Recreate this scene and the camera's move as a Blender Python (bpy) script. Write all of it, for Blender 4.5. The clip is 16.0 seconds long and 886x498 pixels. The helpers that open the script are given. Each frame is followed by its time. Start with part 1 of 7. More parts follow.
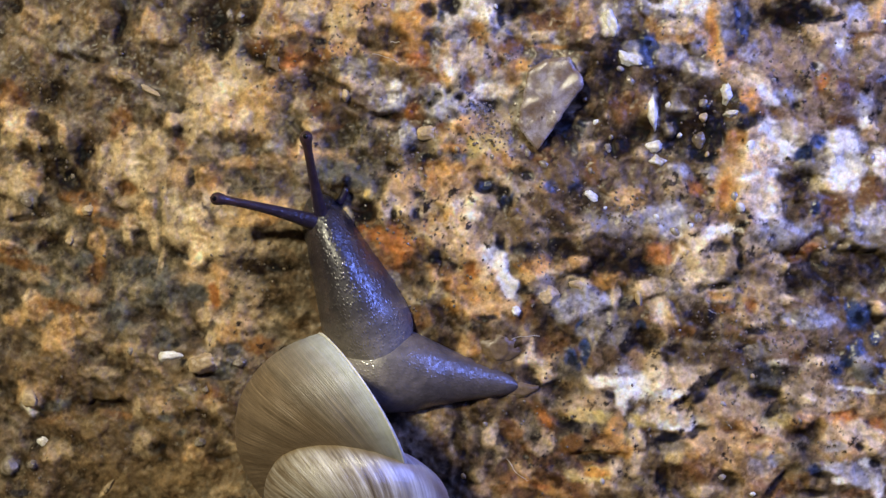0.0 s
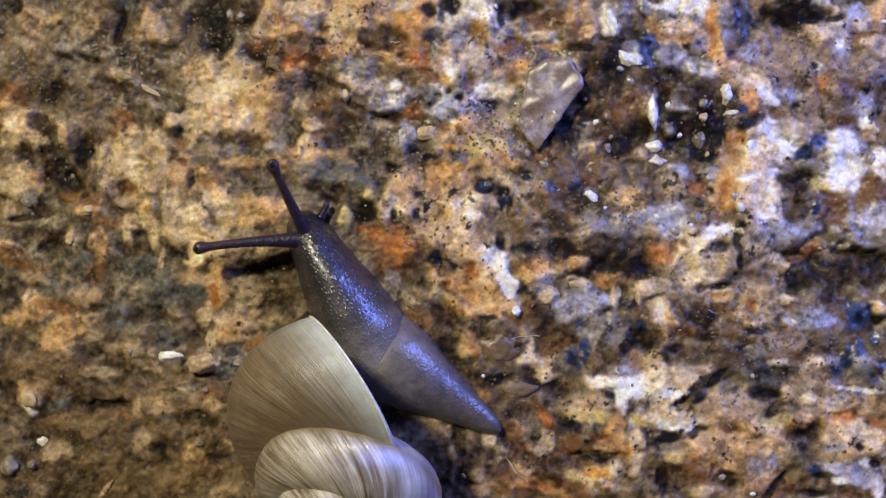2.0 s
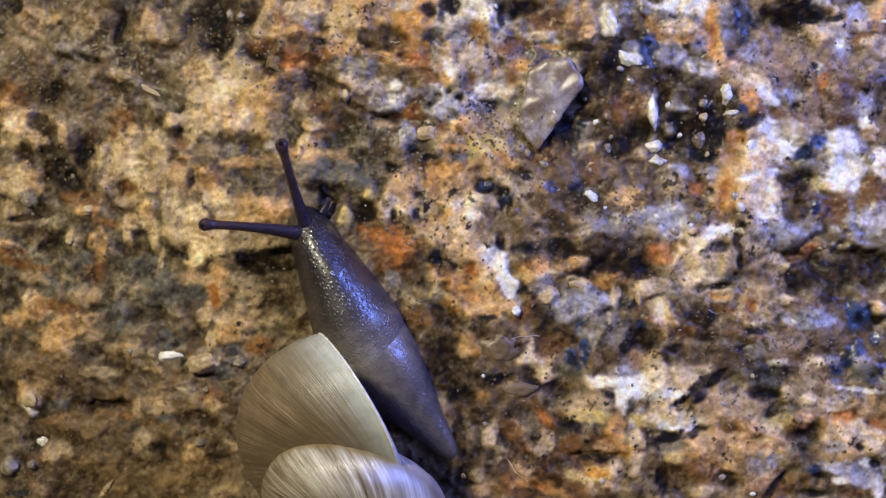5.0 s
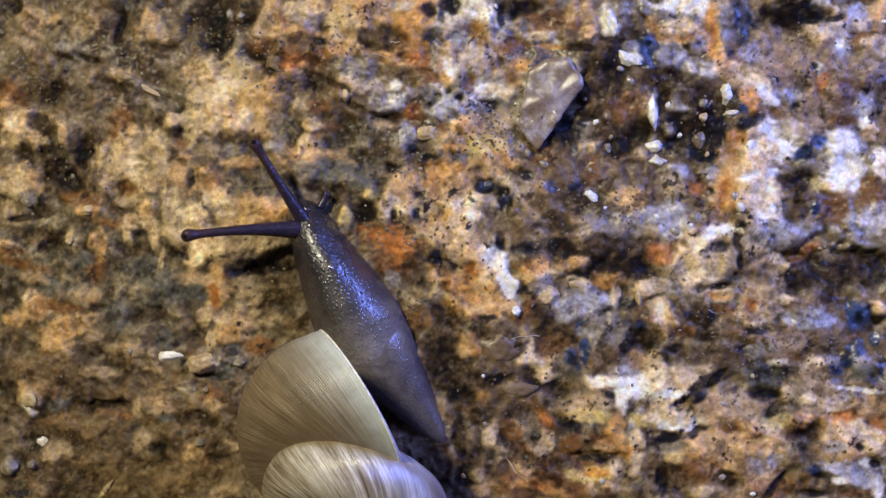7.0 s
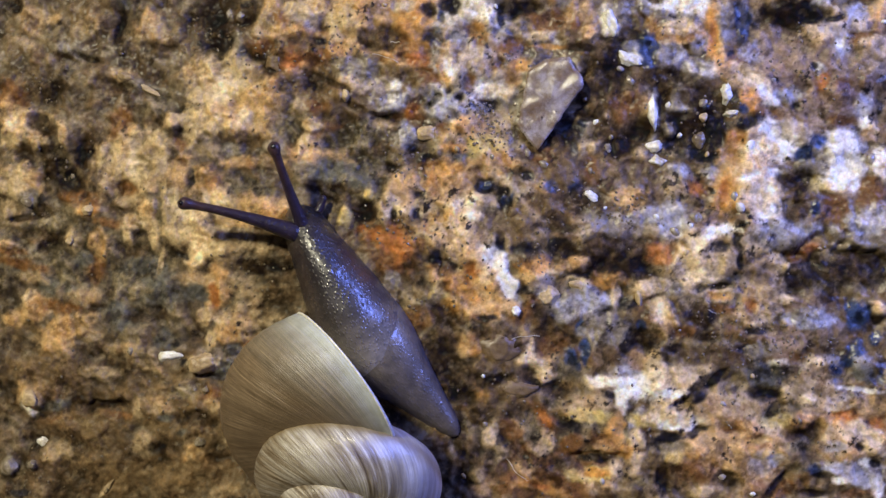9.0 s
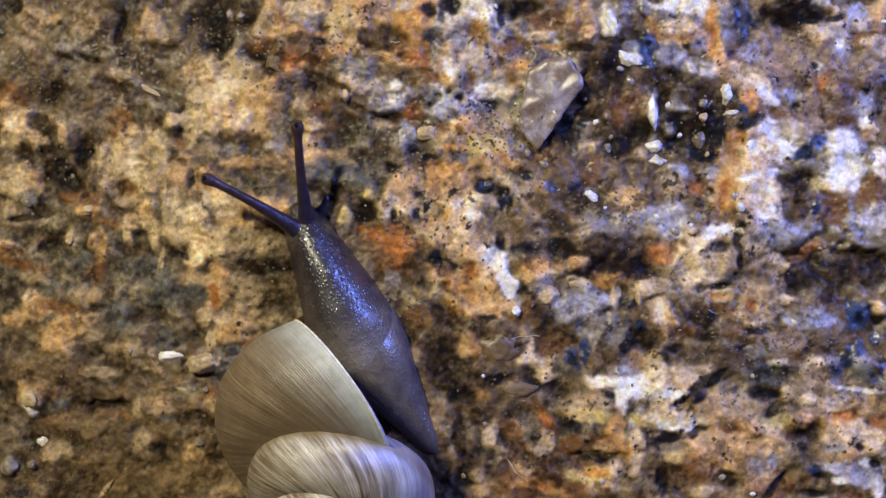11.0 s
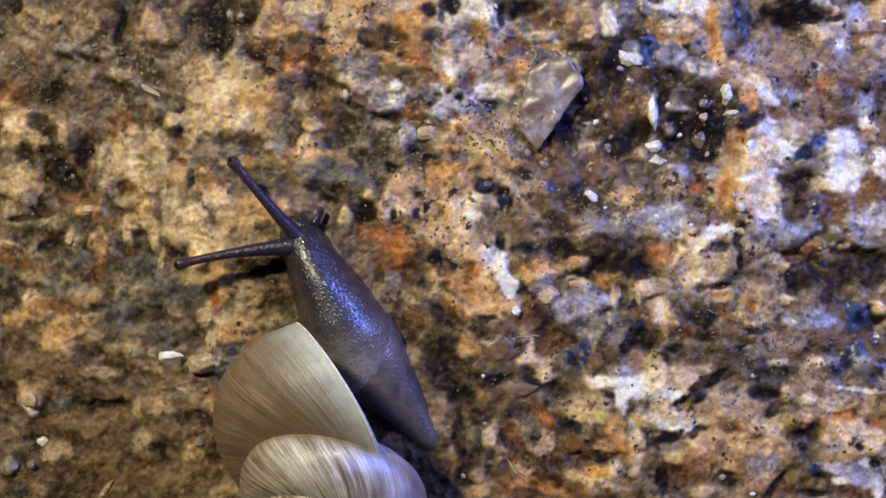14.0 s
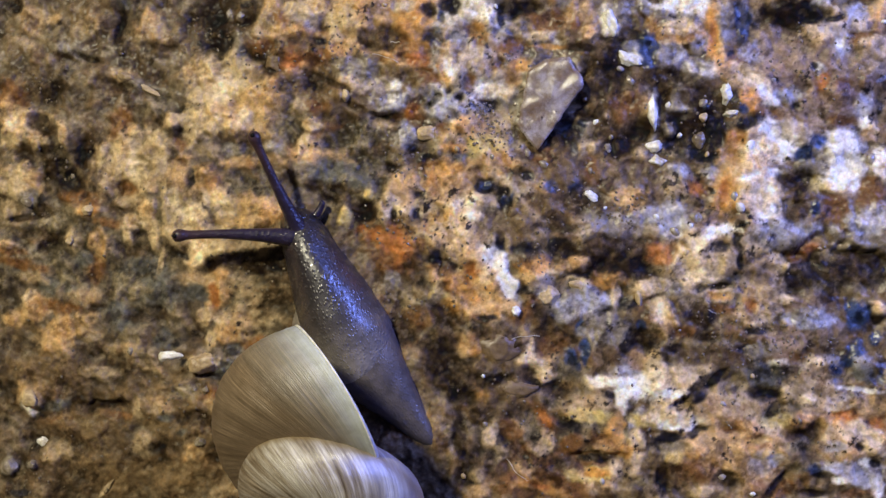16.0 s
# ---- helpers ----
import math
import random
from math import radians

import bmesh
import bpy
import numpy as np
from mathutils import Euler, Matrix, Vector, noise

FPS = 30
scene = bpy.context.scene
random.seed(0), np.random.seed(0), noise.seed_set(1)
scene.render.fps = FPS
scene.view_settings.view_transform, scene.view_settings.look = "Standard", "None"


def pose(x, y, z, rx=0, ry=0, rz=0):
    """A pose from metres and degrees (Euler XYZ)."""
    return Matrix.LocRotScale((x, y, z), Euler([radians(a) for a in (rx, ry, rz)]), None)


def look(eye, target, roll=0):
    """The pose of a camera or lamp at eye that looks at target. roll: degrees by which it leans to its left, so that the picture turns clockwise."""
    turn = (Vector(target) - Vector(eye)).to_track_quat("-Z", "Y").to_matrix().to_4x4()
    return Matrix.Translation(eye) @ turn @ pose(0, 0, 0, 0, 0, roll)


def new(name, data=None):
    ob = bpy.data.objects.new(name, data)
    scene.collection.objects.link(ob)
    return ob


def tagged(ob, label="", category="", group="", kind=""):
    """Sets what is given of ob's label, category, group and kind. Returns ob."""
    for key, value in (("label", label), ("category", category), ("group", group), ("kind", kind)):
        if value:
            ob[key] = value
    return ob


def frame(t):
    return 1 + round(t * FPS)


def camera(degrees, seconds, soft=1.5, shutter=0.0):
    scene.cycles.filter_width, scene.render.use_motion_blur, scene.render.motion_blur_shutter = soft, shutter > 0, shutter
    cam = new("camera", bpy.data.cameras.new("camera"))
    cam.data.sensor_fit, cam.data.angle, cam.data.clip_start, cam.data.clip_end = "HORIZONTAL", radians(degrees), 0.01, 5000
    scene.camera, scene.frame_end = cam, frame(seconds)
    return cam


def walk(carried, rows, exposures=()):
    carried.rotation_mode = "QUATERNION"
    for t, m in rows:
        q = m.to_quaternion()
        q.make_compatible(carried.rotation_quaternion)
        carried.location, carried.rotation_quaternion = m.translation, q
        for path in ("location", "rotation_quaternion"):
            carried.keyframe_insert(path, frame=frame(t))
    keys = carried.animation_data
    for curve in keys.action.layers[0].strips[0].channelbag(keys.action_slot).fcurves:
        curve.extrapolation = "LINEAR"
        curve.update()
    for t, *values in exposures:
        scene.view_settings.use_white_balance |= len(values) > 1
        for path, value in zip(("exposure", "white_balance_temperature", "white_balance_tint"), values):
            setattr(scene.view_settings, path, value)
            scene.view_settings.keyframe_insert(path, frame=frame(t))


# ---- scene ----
# A macro shot straight down on a wet granite face; 35 degrees, 74.6 mm above the rock.
# Lengths below are in millimetres until they are multiplied by MM.
MM = 0.001
cam = camera(35, 16.0, soft=1.5)
EYE = pose(0, 0, 74.6 * MM)
walk(cam, [(0.0, EYE), (16.0, EYE)])

# ---- light: a warm lamp on one side, a bluish one on the other, a faint room ----
world = bpy.data.worlds.new("world")
scene.world = world
world.use_nodes = True
world.node_tree.nodes["Background"].inputs[0].default_value = (0.80, 0.74, 0.70, 1)
world.node_tree.nodes["Background"].inputs[1].default_value = 0.025


def lamp(name, place, aim, colour, watts, size):
    data = bpy.data.lights.new(name, "AREA")
    data.shape, data.size, data.energy, data.color = "DISK", size * MM, watts, colour
    ob = new(name, data)
    ob.matrix_world = look([v * MM for v in place], [v * MM for v in aim])
    return ob


lamp("warm_lamp", (-90, 96, 170), (0, 0, 0), (1.0, 0.925, 0.67), 0.500, 18)
lamp("cool_lamp", (60, 31, 38), (13, 4, 0), (0.18, 0.26, 1.0), 0.070, 44)


# ---- materials ----
def material(name):
    mat = bpy.data.materials.new(name)
    mat.use_nodes = True
    nt = mat.node_tree
    return mat, nt, nt.nodes["Principled BSDF"]


def node(nt, kind, **values):
    n = nt.nodes.new(kind)
    for key, value in values.items():
        n.inputs[key.replace("_", " ")].default_value = value
    return n


def ramp(nt, source, *stops):
    n = nt.nodes.new("ShaderNodeValToRGB")
    while len(n.color_ramp.elements) < len(stops):
        n.color_ramp.elements.new(0.5)
    for e, (p, c) in zip(n.color_ramp.elements, stops):
        e.position, e.color = p, (*c, 1) if len(c) == 3 else c
    nt.links.new(source, n.inputs[0])
    return n.outputs[0]


def mix(nt, a, b, factor, blend="MIX"):
    n = nt.nodes.new("ShaderNodeMix")
    n.data_type, n.blend_type = "RGBA", blend
    for socket, value in ((n.inputs[0], factor), (n.inputs[6], a), (n.inputs[7], b)):
        if isinstance(value, (int, float)):
            socket.default_value = value
        elif isinstance(value, tuple):
            socket.default_value = (*value, 1)
        else:
            nt.links.new(value, socket)
    return n.outputs[2]


def math_node(nt, op, a, b):
    n = nt.nodes.new("ShaderNodeMath")
    n.operation = op
    for socket, value in zip(n.inputs, (a, b)):
        if isinstance(value, (int, float)):
            socket.default_value = value
        else:
            nt.links.new(value, socket)
    return n.outputs[0]


def attribute(nt, name, out="Fac"):
    n = nt.nodes.new("ShaderNodeAttribute")
    n.attribute_name = name
    return n.outputs[out]


def coords(nt, out="Object"):
    return nt.nodes.new("ShaderNodeTexCoord").outputs[out]


def noise_tex(nt, where, scale, detail=4.0, rough=0.6):
    n = node(nt, "ShaderNodeTexNoise", Scale=scale, Detail=detail, Roughness=rough)
    nt.links.new(where, n.inputs["Vector"])
    return n.outputs["Fac"]


def bump(nt, height, strength, distance, normal=None):
    n = node(nt, "ShaderNodeBump", Strength=strength, Distance=distance)
    nt.links.new(height, n.inputs["Height"])
    if normal:
        nt.links.new(normal, n.inputs["Normal"])
    return n.outputs["Normal"]


def granite_material():
    mat, nt, bsdf = material("wet_granite")
    where = coords(nt)
    fine = noise_tex(nt, where, 5200, 5, 0.7)
    mineral = attribute(nt, "mineral", "Color")
    shade = ramp(nt, fine, (0.3, (0.72, 0.70, 0.68)), (0.7, (1.22, 1.22, 1.22)))
    col = mix(nt, mineral, shade, 1.0, "MULTIPLY")
    nt.links.new(col, bsdf.inputs["Base Color"])
    # light bleeds a little through the crystals
    bsdf.inputs["Subsurface Weight"].default_value = 0.4
    bsdf.inputs["Subsurface Radius"].default_value = (0.00040, 0.00030, 0.00022)
    bsdf.inputs["Subsurface Scale"].default_value = 1.1
    damp = attribute(nt, "damp")
    patchy = noise_tex(nt, where, 1700, 3, 0.6)
    rough = math_node(nt, "SUBTRACT", math_node(nt, "ADD", 0.28, math_node(nt, "MULTIPLY", patchy, 0.5)),
                      math_node(nt, "MULTIPLY", damp, 0.22))
    nt.links.new(rough, bsdf.inputs["Roughness"])
    n1 = bump(nt, fine, 0.22, 0.00012)
    nt.links.new(n1, bsdf.inputs["Normal"])
    # a broken film of water that glints
    nt.links.new(math_node(nt, "ADD", 0.06, math_node(nt, "MULTIPLY", math_node(nt, "POWER", damp, 2.0), 0.30)), bsdf.inputs["Specular IOR Level"])
    nt.links.new(math_node(nt, "ADD", 0.02, math_node(nt, "MULTIPLY", damp, 0.5)), bsdf.inputs["Coat Weight"])
    bsdf.inputs["Coat Roughness"].default_value = 0.27
    nt.links.new(bump(nt, patchy, 0.25, 0.0003), bsdf.inputs["Coat Normal"])
    return mat


def crystal_material(name, colour, rough, clear=0.0, low=None, high=None):
    mat, nt, bsdf = material(name)
    where = nt.nodes.new("ShaderNodeNewGeometry").outputs["Position"]
    coarse = noise_tex(nt, where, 900, 5, 0.65)
    fine = noise_tex(nt, where, 5000, 5, 0.7)
    spots = noise_tex(nt, where, 2600, 3, 0.6)
    low = low or tuple(c * k for c, k in zip(colour, (0.60, 0.54, 0.46)))
    high = high or tuple(min(0.85, c * 1.35) for c in colour)
    col = ramp(nt, coarse, (0.34, low), (0.5, colour), (0.66, high))
    col = mix(nt, col, ramp(nt, fine, (0.3, (0.7, 0.68, 0.66)), (0.65, (1.15, 1.15, 1.15))), 1.0, "MULTIPLY")
    col = mix(nt, col, (0.02, 0.017, 0.02), ramp(nt, spots, (0.66, (0, 0, 0)), (0.70, (0.9, 0.9, 0.9))))
    nt.links.new(col, bsdf.inputs["Base Color"])
    rr = ramp(nt, coarse, (0.3, (rough * 0.6,) * 3), (0.7, (min(rough * 1.5, 1),) * 3))
    nt.links.new(rr, bsdf.inputs["Roughness"])
    if clear:
        bsdf.inputs["Subsurface Weight"].default_value = clear
        bsdf.inputs["Subsurface Radius"].default_value = (0.0006, 0.0005, 0.0005)
        bsdf.inputs["Subsurface Scale"].default_value = 0.6
    nt.links.new(bump(nt, fine, 0.4, 0.00007), bsdf.inputs["Normal"])
    # a wet film over it
    bsdf.inputs["Coat Weight"].default_value = 0.6
    bsdf.inputs["Coat Roughness"].default_value = 0.08
    nt.links.new(bump(nt, coarse, 0.5, 0.0003), bsdf.inputs["Coat Normal"])
    return mat


# the soil colour also paints shade under ledges and beside the crystal and tail
COLOURS = {
    "cream": (0.53, 0.40, 0.235), "peach": (0.48, 0.318, 0.158), "rust": (0.195, 0.104, 0.043), "white": (0.68, 0.63, 0.52),
    "pale": (0.40, 0.325, 0.25), "quartz": (0.255, 0.215, 0.165), "lilac": (0.35, 0.325, 0.315), "mica": (0.026, 0.022, 0.025),
    "brown": (0.17, 0.115, 0.062), "soil_and_shade": (0.033, 0.021, 0.011), "olive": (0.135, 0.107, 0.066), "tan": (0.37, 0.275, 0.165),
    "pink": (0.27, 0.19, 0.13), "slate": (0.040, 0.062, 0.135), "umber": (0.072, 0.047, 0.025), "orange": (0.46, 0.265, 0.095),
    "yellow": (0.50, 0.39, 0.17), "ember": (0.37, 0.165, 0.055), "butter": (0.70, 0.555, 0.345), "grey": (0.125, 0.117, 0.10),
}
GRANITE = granite_material()
CRYSTAL = {k: crystal_material(k + "_crystal", COLOURS[k], 0.22 if k in ("quartz", "lilac", "white") else 0.4,
                               0.25 if k in ("quartz", "lilac", "white") else 0.0)
           for k in ("cream", "peach", "quartz", "lilac", "brown", "olive", "tan", "pink", "slate")}
CRYSTAL["white"] = crystal_material("white_quartz", (0.80, 0.77, 0.70), 0.22, 0.25)
CRYSTAL["smoky"] = crystal_material("smoky_crystal", (0.25, 0.20, 0.18), 0.25, 0.5, (0.21, 0.135, 0.075), (0.38, 0.34, 0.38))


def skin_material(name, front, rear, y0, y1, relief=0.26, gloss=1.0):
    """Wet snail skin: fine tubercles, dark at the head and paler behind (y0 to y1 in its own space)."""
    mat, nt, bsdf = material(name)
    where = coords(nt)
    sep = nt.nodes.new("ShaderNodeSeparateXYZ")
    nt.links.new(where, sep.inputs[0])
    rng = nt.nodes.new("ShaderNodeMapRange")
    for i, v in ((1, y0 * MM), (2, y1 * MM)):
        rng.inputs[i].default_value = v
    nt.links.new(sep.outputs[1], rng.inputs[0])
    mottled = noise_tex(nt, where, 1800, 4, 0.6)
    col = ramp(nt, rng.outputs[0], (0.0, front), (0.5, tuple(a * 0.88 + b * 0.12 for a, b in zip(front, rear))), (0.8, tuple(a * 0.42 + b * 0.58 for a, b in zip(front, rear))), (1.0, rear))
    col = mix(nt, col, ramp(nt, mottled, (0.3, (0.6, 0.6, 0.62)), (0.7, (1.25, 1.22, 1.2))), 1.0, "MULTIPLY")
    nt.links.new(col, bsdf.inputs["Base Color"])
    # tubercles are drawn out along the body
    drawn = nt.nodes.new("ShaderNodeVectorMath")
    drawn.operation = "MULTIPLY"
    drawn.inputs[1].default_value = (1.0, 0.65, 1.0)
    nt.links.new(where, drawn.inputs[0])
    cells = node(nt, "ShaderNodeTexVoronoi", Scale=6600.0)
    nt.links.new(drawn.outputs[0], cells.inputs["Vector"])
    fine = noise_tex(nt, where, 9000, 3, 0.6)
    grain_height = math_node(nt, "MAXIMUM", math_node(nt, "SUBTRACT", 0.48, cells.outputs["Distance"]), 0.0)
    n1 = bump(nt, grain_height, min(1.0, relief * 1.9), 0.00011)
    n2 = bump(nt, fine, 0.3, 0.00004, n1)
    nt.links.new(n2, bsdf.inputs["Normal"])
    nt.links.new(n2, bsdf.inputs["Coat Normal"])
    bsdf.inputs["Roughness"].default_value = 0.42
    bsdf.inputs["Specular IOR Level"].default_value = gloss
    # slime lies in beads on some of the tubercles only
    beads = noise_tex(nt, where, 4300, 2, 0.5)
    nt.links.new(ramp(nt, beads, (0.44, (0.10 * gloss,) * 3), (0.56, (1.0 * gloss,) * 3)), bsdf.inputs["Coat Weight"])
    bsdf.inputs["Coat Roughness"].default_value = 0.13
    bsdf.inputs["Coat IOR"].default_value = 1.75
    bsdf.inputs["Subsurface Weight"].default_value = 0.06
    bsdf.inputs["Subsurface Radius"].default_value = (0.0005, 0.0004, 0.0004)
    bsdf.inputs["Subsurface Scale"].default_value = 0.5
    return mat


def shell_material():
    """Horn-brown shell with oblique growth lines, a pale band behind the lip, paler early whorls and cool light painted
    on the second.
    """
    mat, nt, bsdf = material("snail_shell")
    growth, across, age = attribute(nt, "growth"), attribute(nt, "across"), attribute(nt, "age")
    vec = nt.nodes.new("ShaderNodeCombineXYZ")
    nt.links.new(growth, vec.inputs[0])
    nt.links.new(math_node(nt, "MULTIPLY", across, 0.018), vec.inputs[1])
    fine = noise_tex(nt, vec.outputs[0], 60, 4, 0.6)
    vec2 = nt.nodes.new("ShaderNodeCombineXYZ")
    nt.links.new(growth, vec2.inputs[0])
    nt.links.new(math_node(nt, "MULTIPLY", across, 0.03), vec2.inputs[1])
    broad = noise_tex(nt, vec2.outputs[0], 13, 4, 0.62)
    spots = noise_tex(nt, coords(nt), 1200, 4, 0.6)
    brown = ramp(nt, broad, (0.32, (0.128, 0.090, 0.057)), (0.68, (0.205, 0.152, 0.104)))
    brown = mix(nt, brown, ramp(nt, fine, (0.38, (0.68, 0.66, 0.64)), (0.55, (1.08, 1.07, 1.05)), (0.66, (1.5, 1.48, 1.45))), 1.0, "MULTIPLY")
    pale = ramp(nt, broad, (0.36, (0.17, 0.135, 0.095)), (0.46, (0.40, 0.36, 0.30)), (0.58, (0.78, 0.78, 0.78)))
    pale = mix(nt, pale, ramp(nt, fine, (0.38, (0.62, 0.58, 0.54)), (0.6, (1.08, 1.08, 1.08))), 1.0, "MULTIPLY")
    # pale streaks weaken past 0.43, so the second whorl's lit end stays palest
    col = mix(nt, brown, pale, ramp(nt, age, (0.18, (0, 0, 0)), (0.23, (1, 1, 1)), (0.43, (1, 1, 1)), (0.52, (0.55, 0.55, 0.55)), (0.60, (0.35, 0.35, 0.35)), (0.85, (0.5, 0.5, 0.5))))
    # whitening of that end stands in for the cool light on it
    lit_end = mix(nt, (0.50, 0.49, 0.47), (0.82, 0.82, 0.80), fine)
    col = mix(nt, col, lit_end, ramp(nt, age, (0.33, (0, 0, 0)), (0.37, (0.45, 0.45, 0.45)), (0.43, (0.3, 0.3, 0.3)), (0.47, (0, 0, 0))))
    lip = mix(nt, (0.40, 0.44, 0.45), (0.60, 0.64, 0.65), fine)
    col = mix(nt, lip, col, ramp(nt, age, (0.003, (0, 0, 0)), (0.014, (0.5, 0.5, 0.5)), (0.028, (0.82, 0.82, 0.82)), (0.055, (1, 1, 1))))
    col = mix(nt, col, (0.22, 0.155, 0.07), ramp(nt, attribute(nt, "seam"), (0.1, (0, 0, 0)), (0.9, (0.75, 0.75, 0.75))))
    col = mix(nt, col, ramp(nt, spots, (0.35, (0.85, 0.83, 0.8)), (0.65, (1.08, 1.08, 1.08))), 1.0, "MULTIPLY")
    nt.links.new(col, bsdf.inputs["Base Color"])
    bsdf.inputs["Roughness"].default_value = 0.45
    bsdf.inputs["Specular IOR Level"].default_value = 0.4
    # coat peaks there too, for the cool highlight; the last whorl keeps its dull skin
    nt.links.new(ramp(nt, age, (0.17, (0.08, 0.08, 0.08)), (0.22, (1, 1, 1)), (0.44, (1, 1, 1)), (0.49, (0.25, 0.25, 0.25)), (0.54, (0.1, 0.1, 0.1))), bsdf.inputs["Coat Weight"])
    bsdf.inputs["Coat Roughness"].default_value = 0.36
    bsdf.inputs["Coat IOR"].default_value = 2.7
    nt.links.new(bump(nt, fine, 0.5, 0.00012), bsdf.inputs["Coat Normal"])
    nt.links.new(bump(nt, fine, 0.45, 0.00012), bsdf.inputs["Normal"])
    return mat


def plain_material(name, colour, rough, shine=0.5):
    mat, nt, bsdf = material(name)
    n = noise_tex(nt, coords(nt), 2500, 3, 0.6)
    nt.links.new(ramp(nt, n, (0.3, tuple(c * 0.7 for c in colour)), (0.7, tuple(c * 1.2 for c in colour))), bsdf.inputs["Base Color"])
    bsdf.inputs["Roughness"].default_value = rough
    bsdf.inputs["Specular IOR Level"].default_value = shine
    return mat


SKIN = skin_material("snail_skin", (0.016, 0.012, 0.020), (0.32, 0.29, 0.25), -2.0, -7.4, 0.30)
HEAD_SKIN = skin_material("snail_head_skin", (0.010, 0.008, 0.011), (0.016, 0.012, 0.020), 2.0, -2.0, 0.42)
TAIL_SKIN = skin_material("snail_tail_skin", (0.085, 0.073, 0.072), (0.21, 0.186, 0.158), 0.5, 8.0, 0.16, 0.7)
TENTACLE_SKIN = skin_material("snail_tentacle_skin", (0.018, 0.013, 0.034), (0.042, 0.022, 0.028), 0.8, 5.5, 0.25, 0.4)
EYE_DARK = plain_material("snail_eye", (0.006, 0.005, 0.007), 0.12)
SHELL = shell_material()
# for the beads added to glint like the wet film
GLINT_BEAD = plain_material("wet_glint_bead", (0.16, 0.125, 0.085), 0.10, 1.0)
FIBRE = plain_material("pale_hair", (0.62, 0.58, 0.50), 0.3)
LIP = plain_material("shell_lip", (0.84, 0.82, 0.77), 0.3)


# ---- noise on arrays ----
def hashed(ix, iy, seed):
    h = ix.astype(np.uint32) * np.uint32(374761393) + iy.astype(np.uint32) * np.uint32(668265263) + np.uint32(seed * 97463477 % 4294967295)
    h = (h ^ (h >> np.uint32(13))) * np.uint32(1274126177)
    h = (h ^ (h >> np.uint32(15))) * np.uint32(2246822519)
    return (h ^ (h >> np.uint32(16))).astype(np.float64) / 4294967296.0


def value_noise(x, y, seed):
    fx, fy = np.floor(x), np.floor(y)
    ix, iy = fx.astype(np.int64), fy.astype(np.int64)
    u, v = x - fx, y - fy
    u, v = u * u * u * (u * (u * 6 - 15) + 10), v * v * v * (v * (v * 6 - 15) + 10)
    a, b = hashed(ix, iy, seed), hashed(ix + 1, iy, seed)
    c, d = hashed(ix, iy + 1, seed), hashed(ix + 1, iy + 1, seed)
    return (a + (b - a) * u) * (1 - v) + (c + (d - c) * u) * v


def fbm(x, y, seed, octaves=4, gain=0.55):
    """About -1 to 1."""
    total, amp, norm = 0.0, 1.0, 0.0
    x, y = x * 0.86 - y * 0.51 + seed, x * 0.51 + y * 0.86 - seed
    for i in range(octaves):
        total = total + amp * (value_noise(x + 17.3 * i, y - 9.1 * i, seed + i) * 2 - 1)
        norm += amp
        amp *= gain
        x, y = (x * 0.8 - y * 0.6) * 2.03, (x * 0.6 + y * 0.8) * 2.03
    return total / norm * 1.6


def cells(x, y, seed):
    """Distance to the nearest and second nearest seed, the nearest seed's place, and a random number for its cell."""
    fx, fy = np.floor(x), np.floor(y)
    best, second = np.full(x.shape, 9.0), np.full(x.shape, 9.0)
    bx, by, rnd = np.zeros(x.shape), np.zeros(x.shape), np.zeros(x.shape)
    for dx in (-1, 0, 1):
        for dy in (-1, 0, 1):
            ix, iy = (fx + dx).astype(np.int64), (fy + dy).astype(np.int64)
            px, py = fx + dx + hashed(ix, iy, seed), fy + dy + hashed(ix, iy, seed + 1)
            d = np.hypot(px - x, py - y)
            near = d < best
            second = np.where(near, best, np.minimum(second, d))
            bx, by = np.where(near, px, bx), np.where(near, py, by)
            rnd = np.where(near, hashed(ix, iy, seed + 2), rnd)
            best = np.where(near, d, best)
    return best, second, bx, by, rnd


def smooth(a, b, v):
    t = np.clip((v - a) / (b - a), 0, 1)
    return t * t * (3 - 2 * t)


# ---- the granite face: one sheet, finest where the camera looks ----
STEP = 0.056
far = 27.0 * 1.22 ** np.arange(1, 25)
xs = np.concatenate([-far[::-1], np.arange(-27, 27.001, STEP), far])
ys = np.concatenate([-(far - 10.5)[::-1], np.arange(-16.5, 16.501, STEP), far - 10.5])
X, Y = np.meshgrid(xs, ys)
WARP_A = fbm(X / 1.5, Y / 1.5, 11, 3)
WARP_B = fbm(X / 0.42, Y / 0.42, 23, 4, 0.65)
WARP_C = fbm(X / 0.16, Y / 0.16, 31, 3, 0.65)
BEND_X = 0.42 * fbm(X / 1.9, Y / 1.9, 131, 4, 0.6) + 0.10 * fbm(X / 0.3, Y / 0.3, 151, 3)
BEND_Y = 0.42 * fbm(X / 1.9, Y / 1.9, 141, 4, 0.6) + 0.10 * fbm(X / 0.3, Y / 0.3, 161, 3)


def fall(x):
    return -1.8 * np.clip((-x - 9) / 14.5, 0, 1.6) ** 1.3


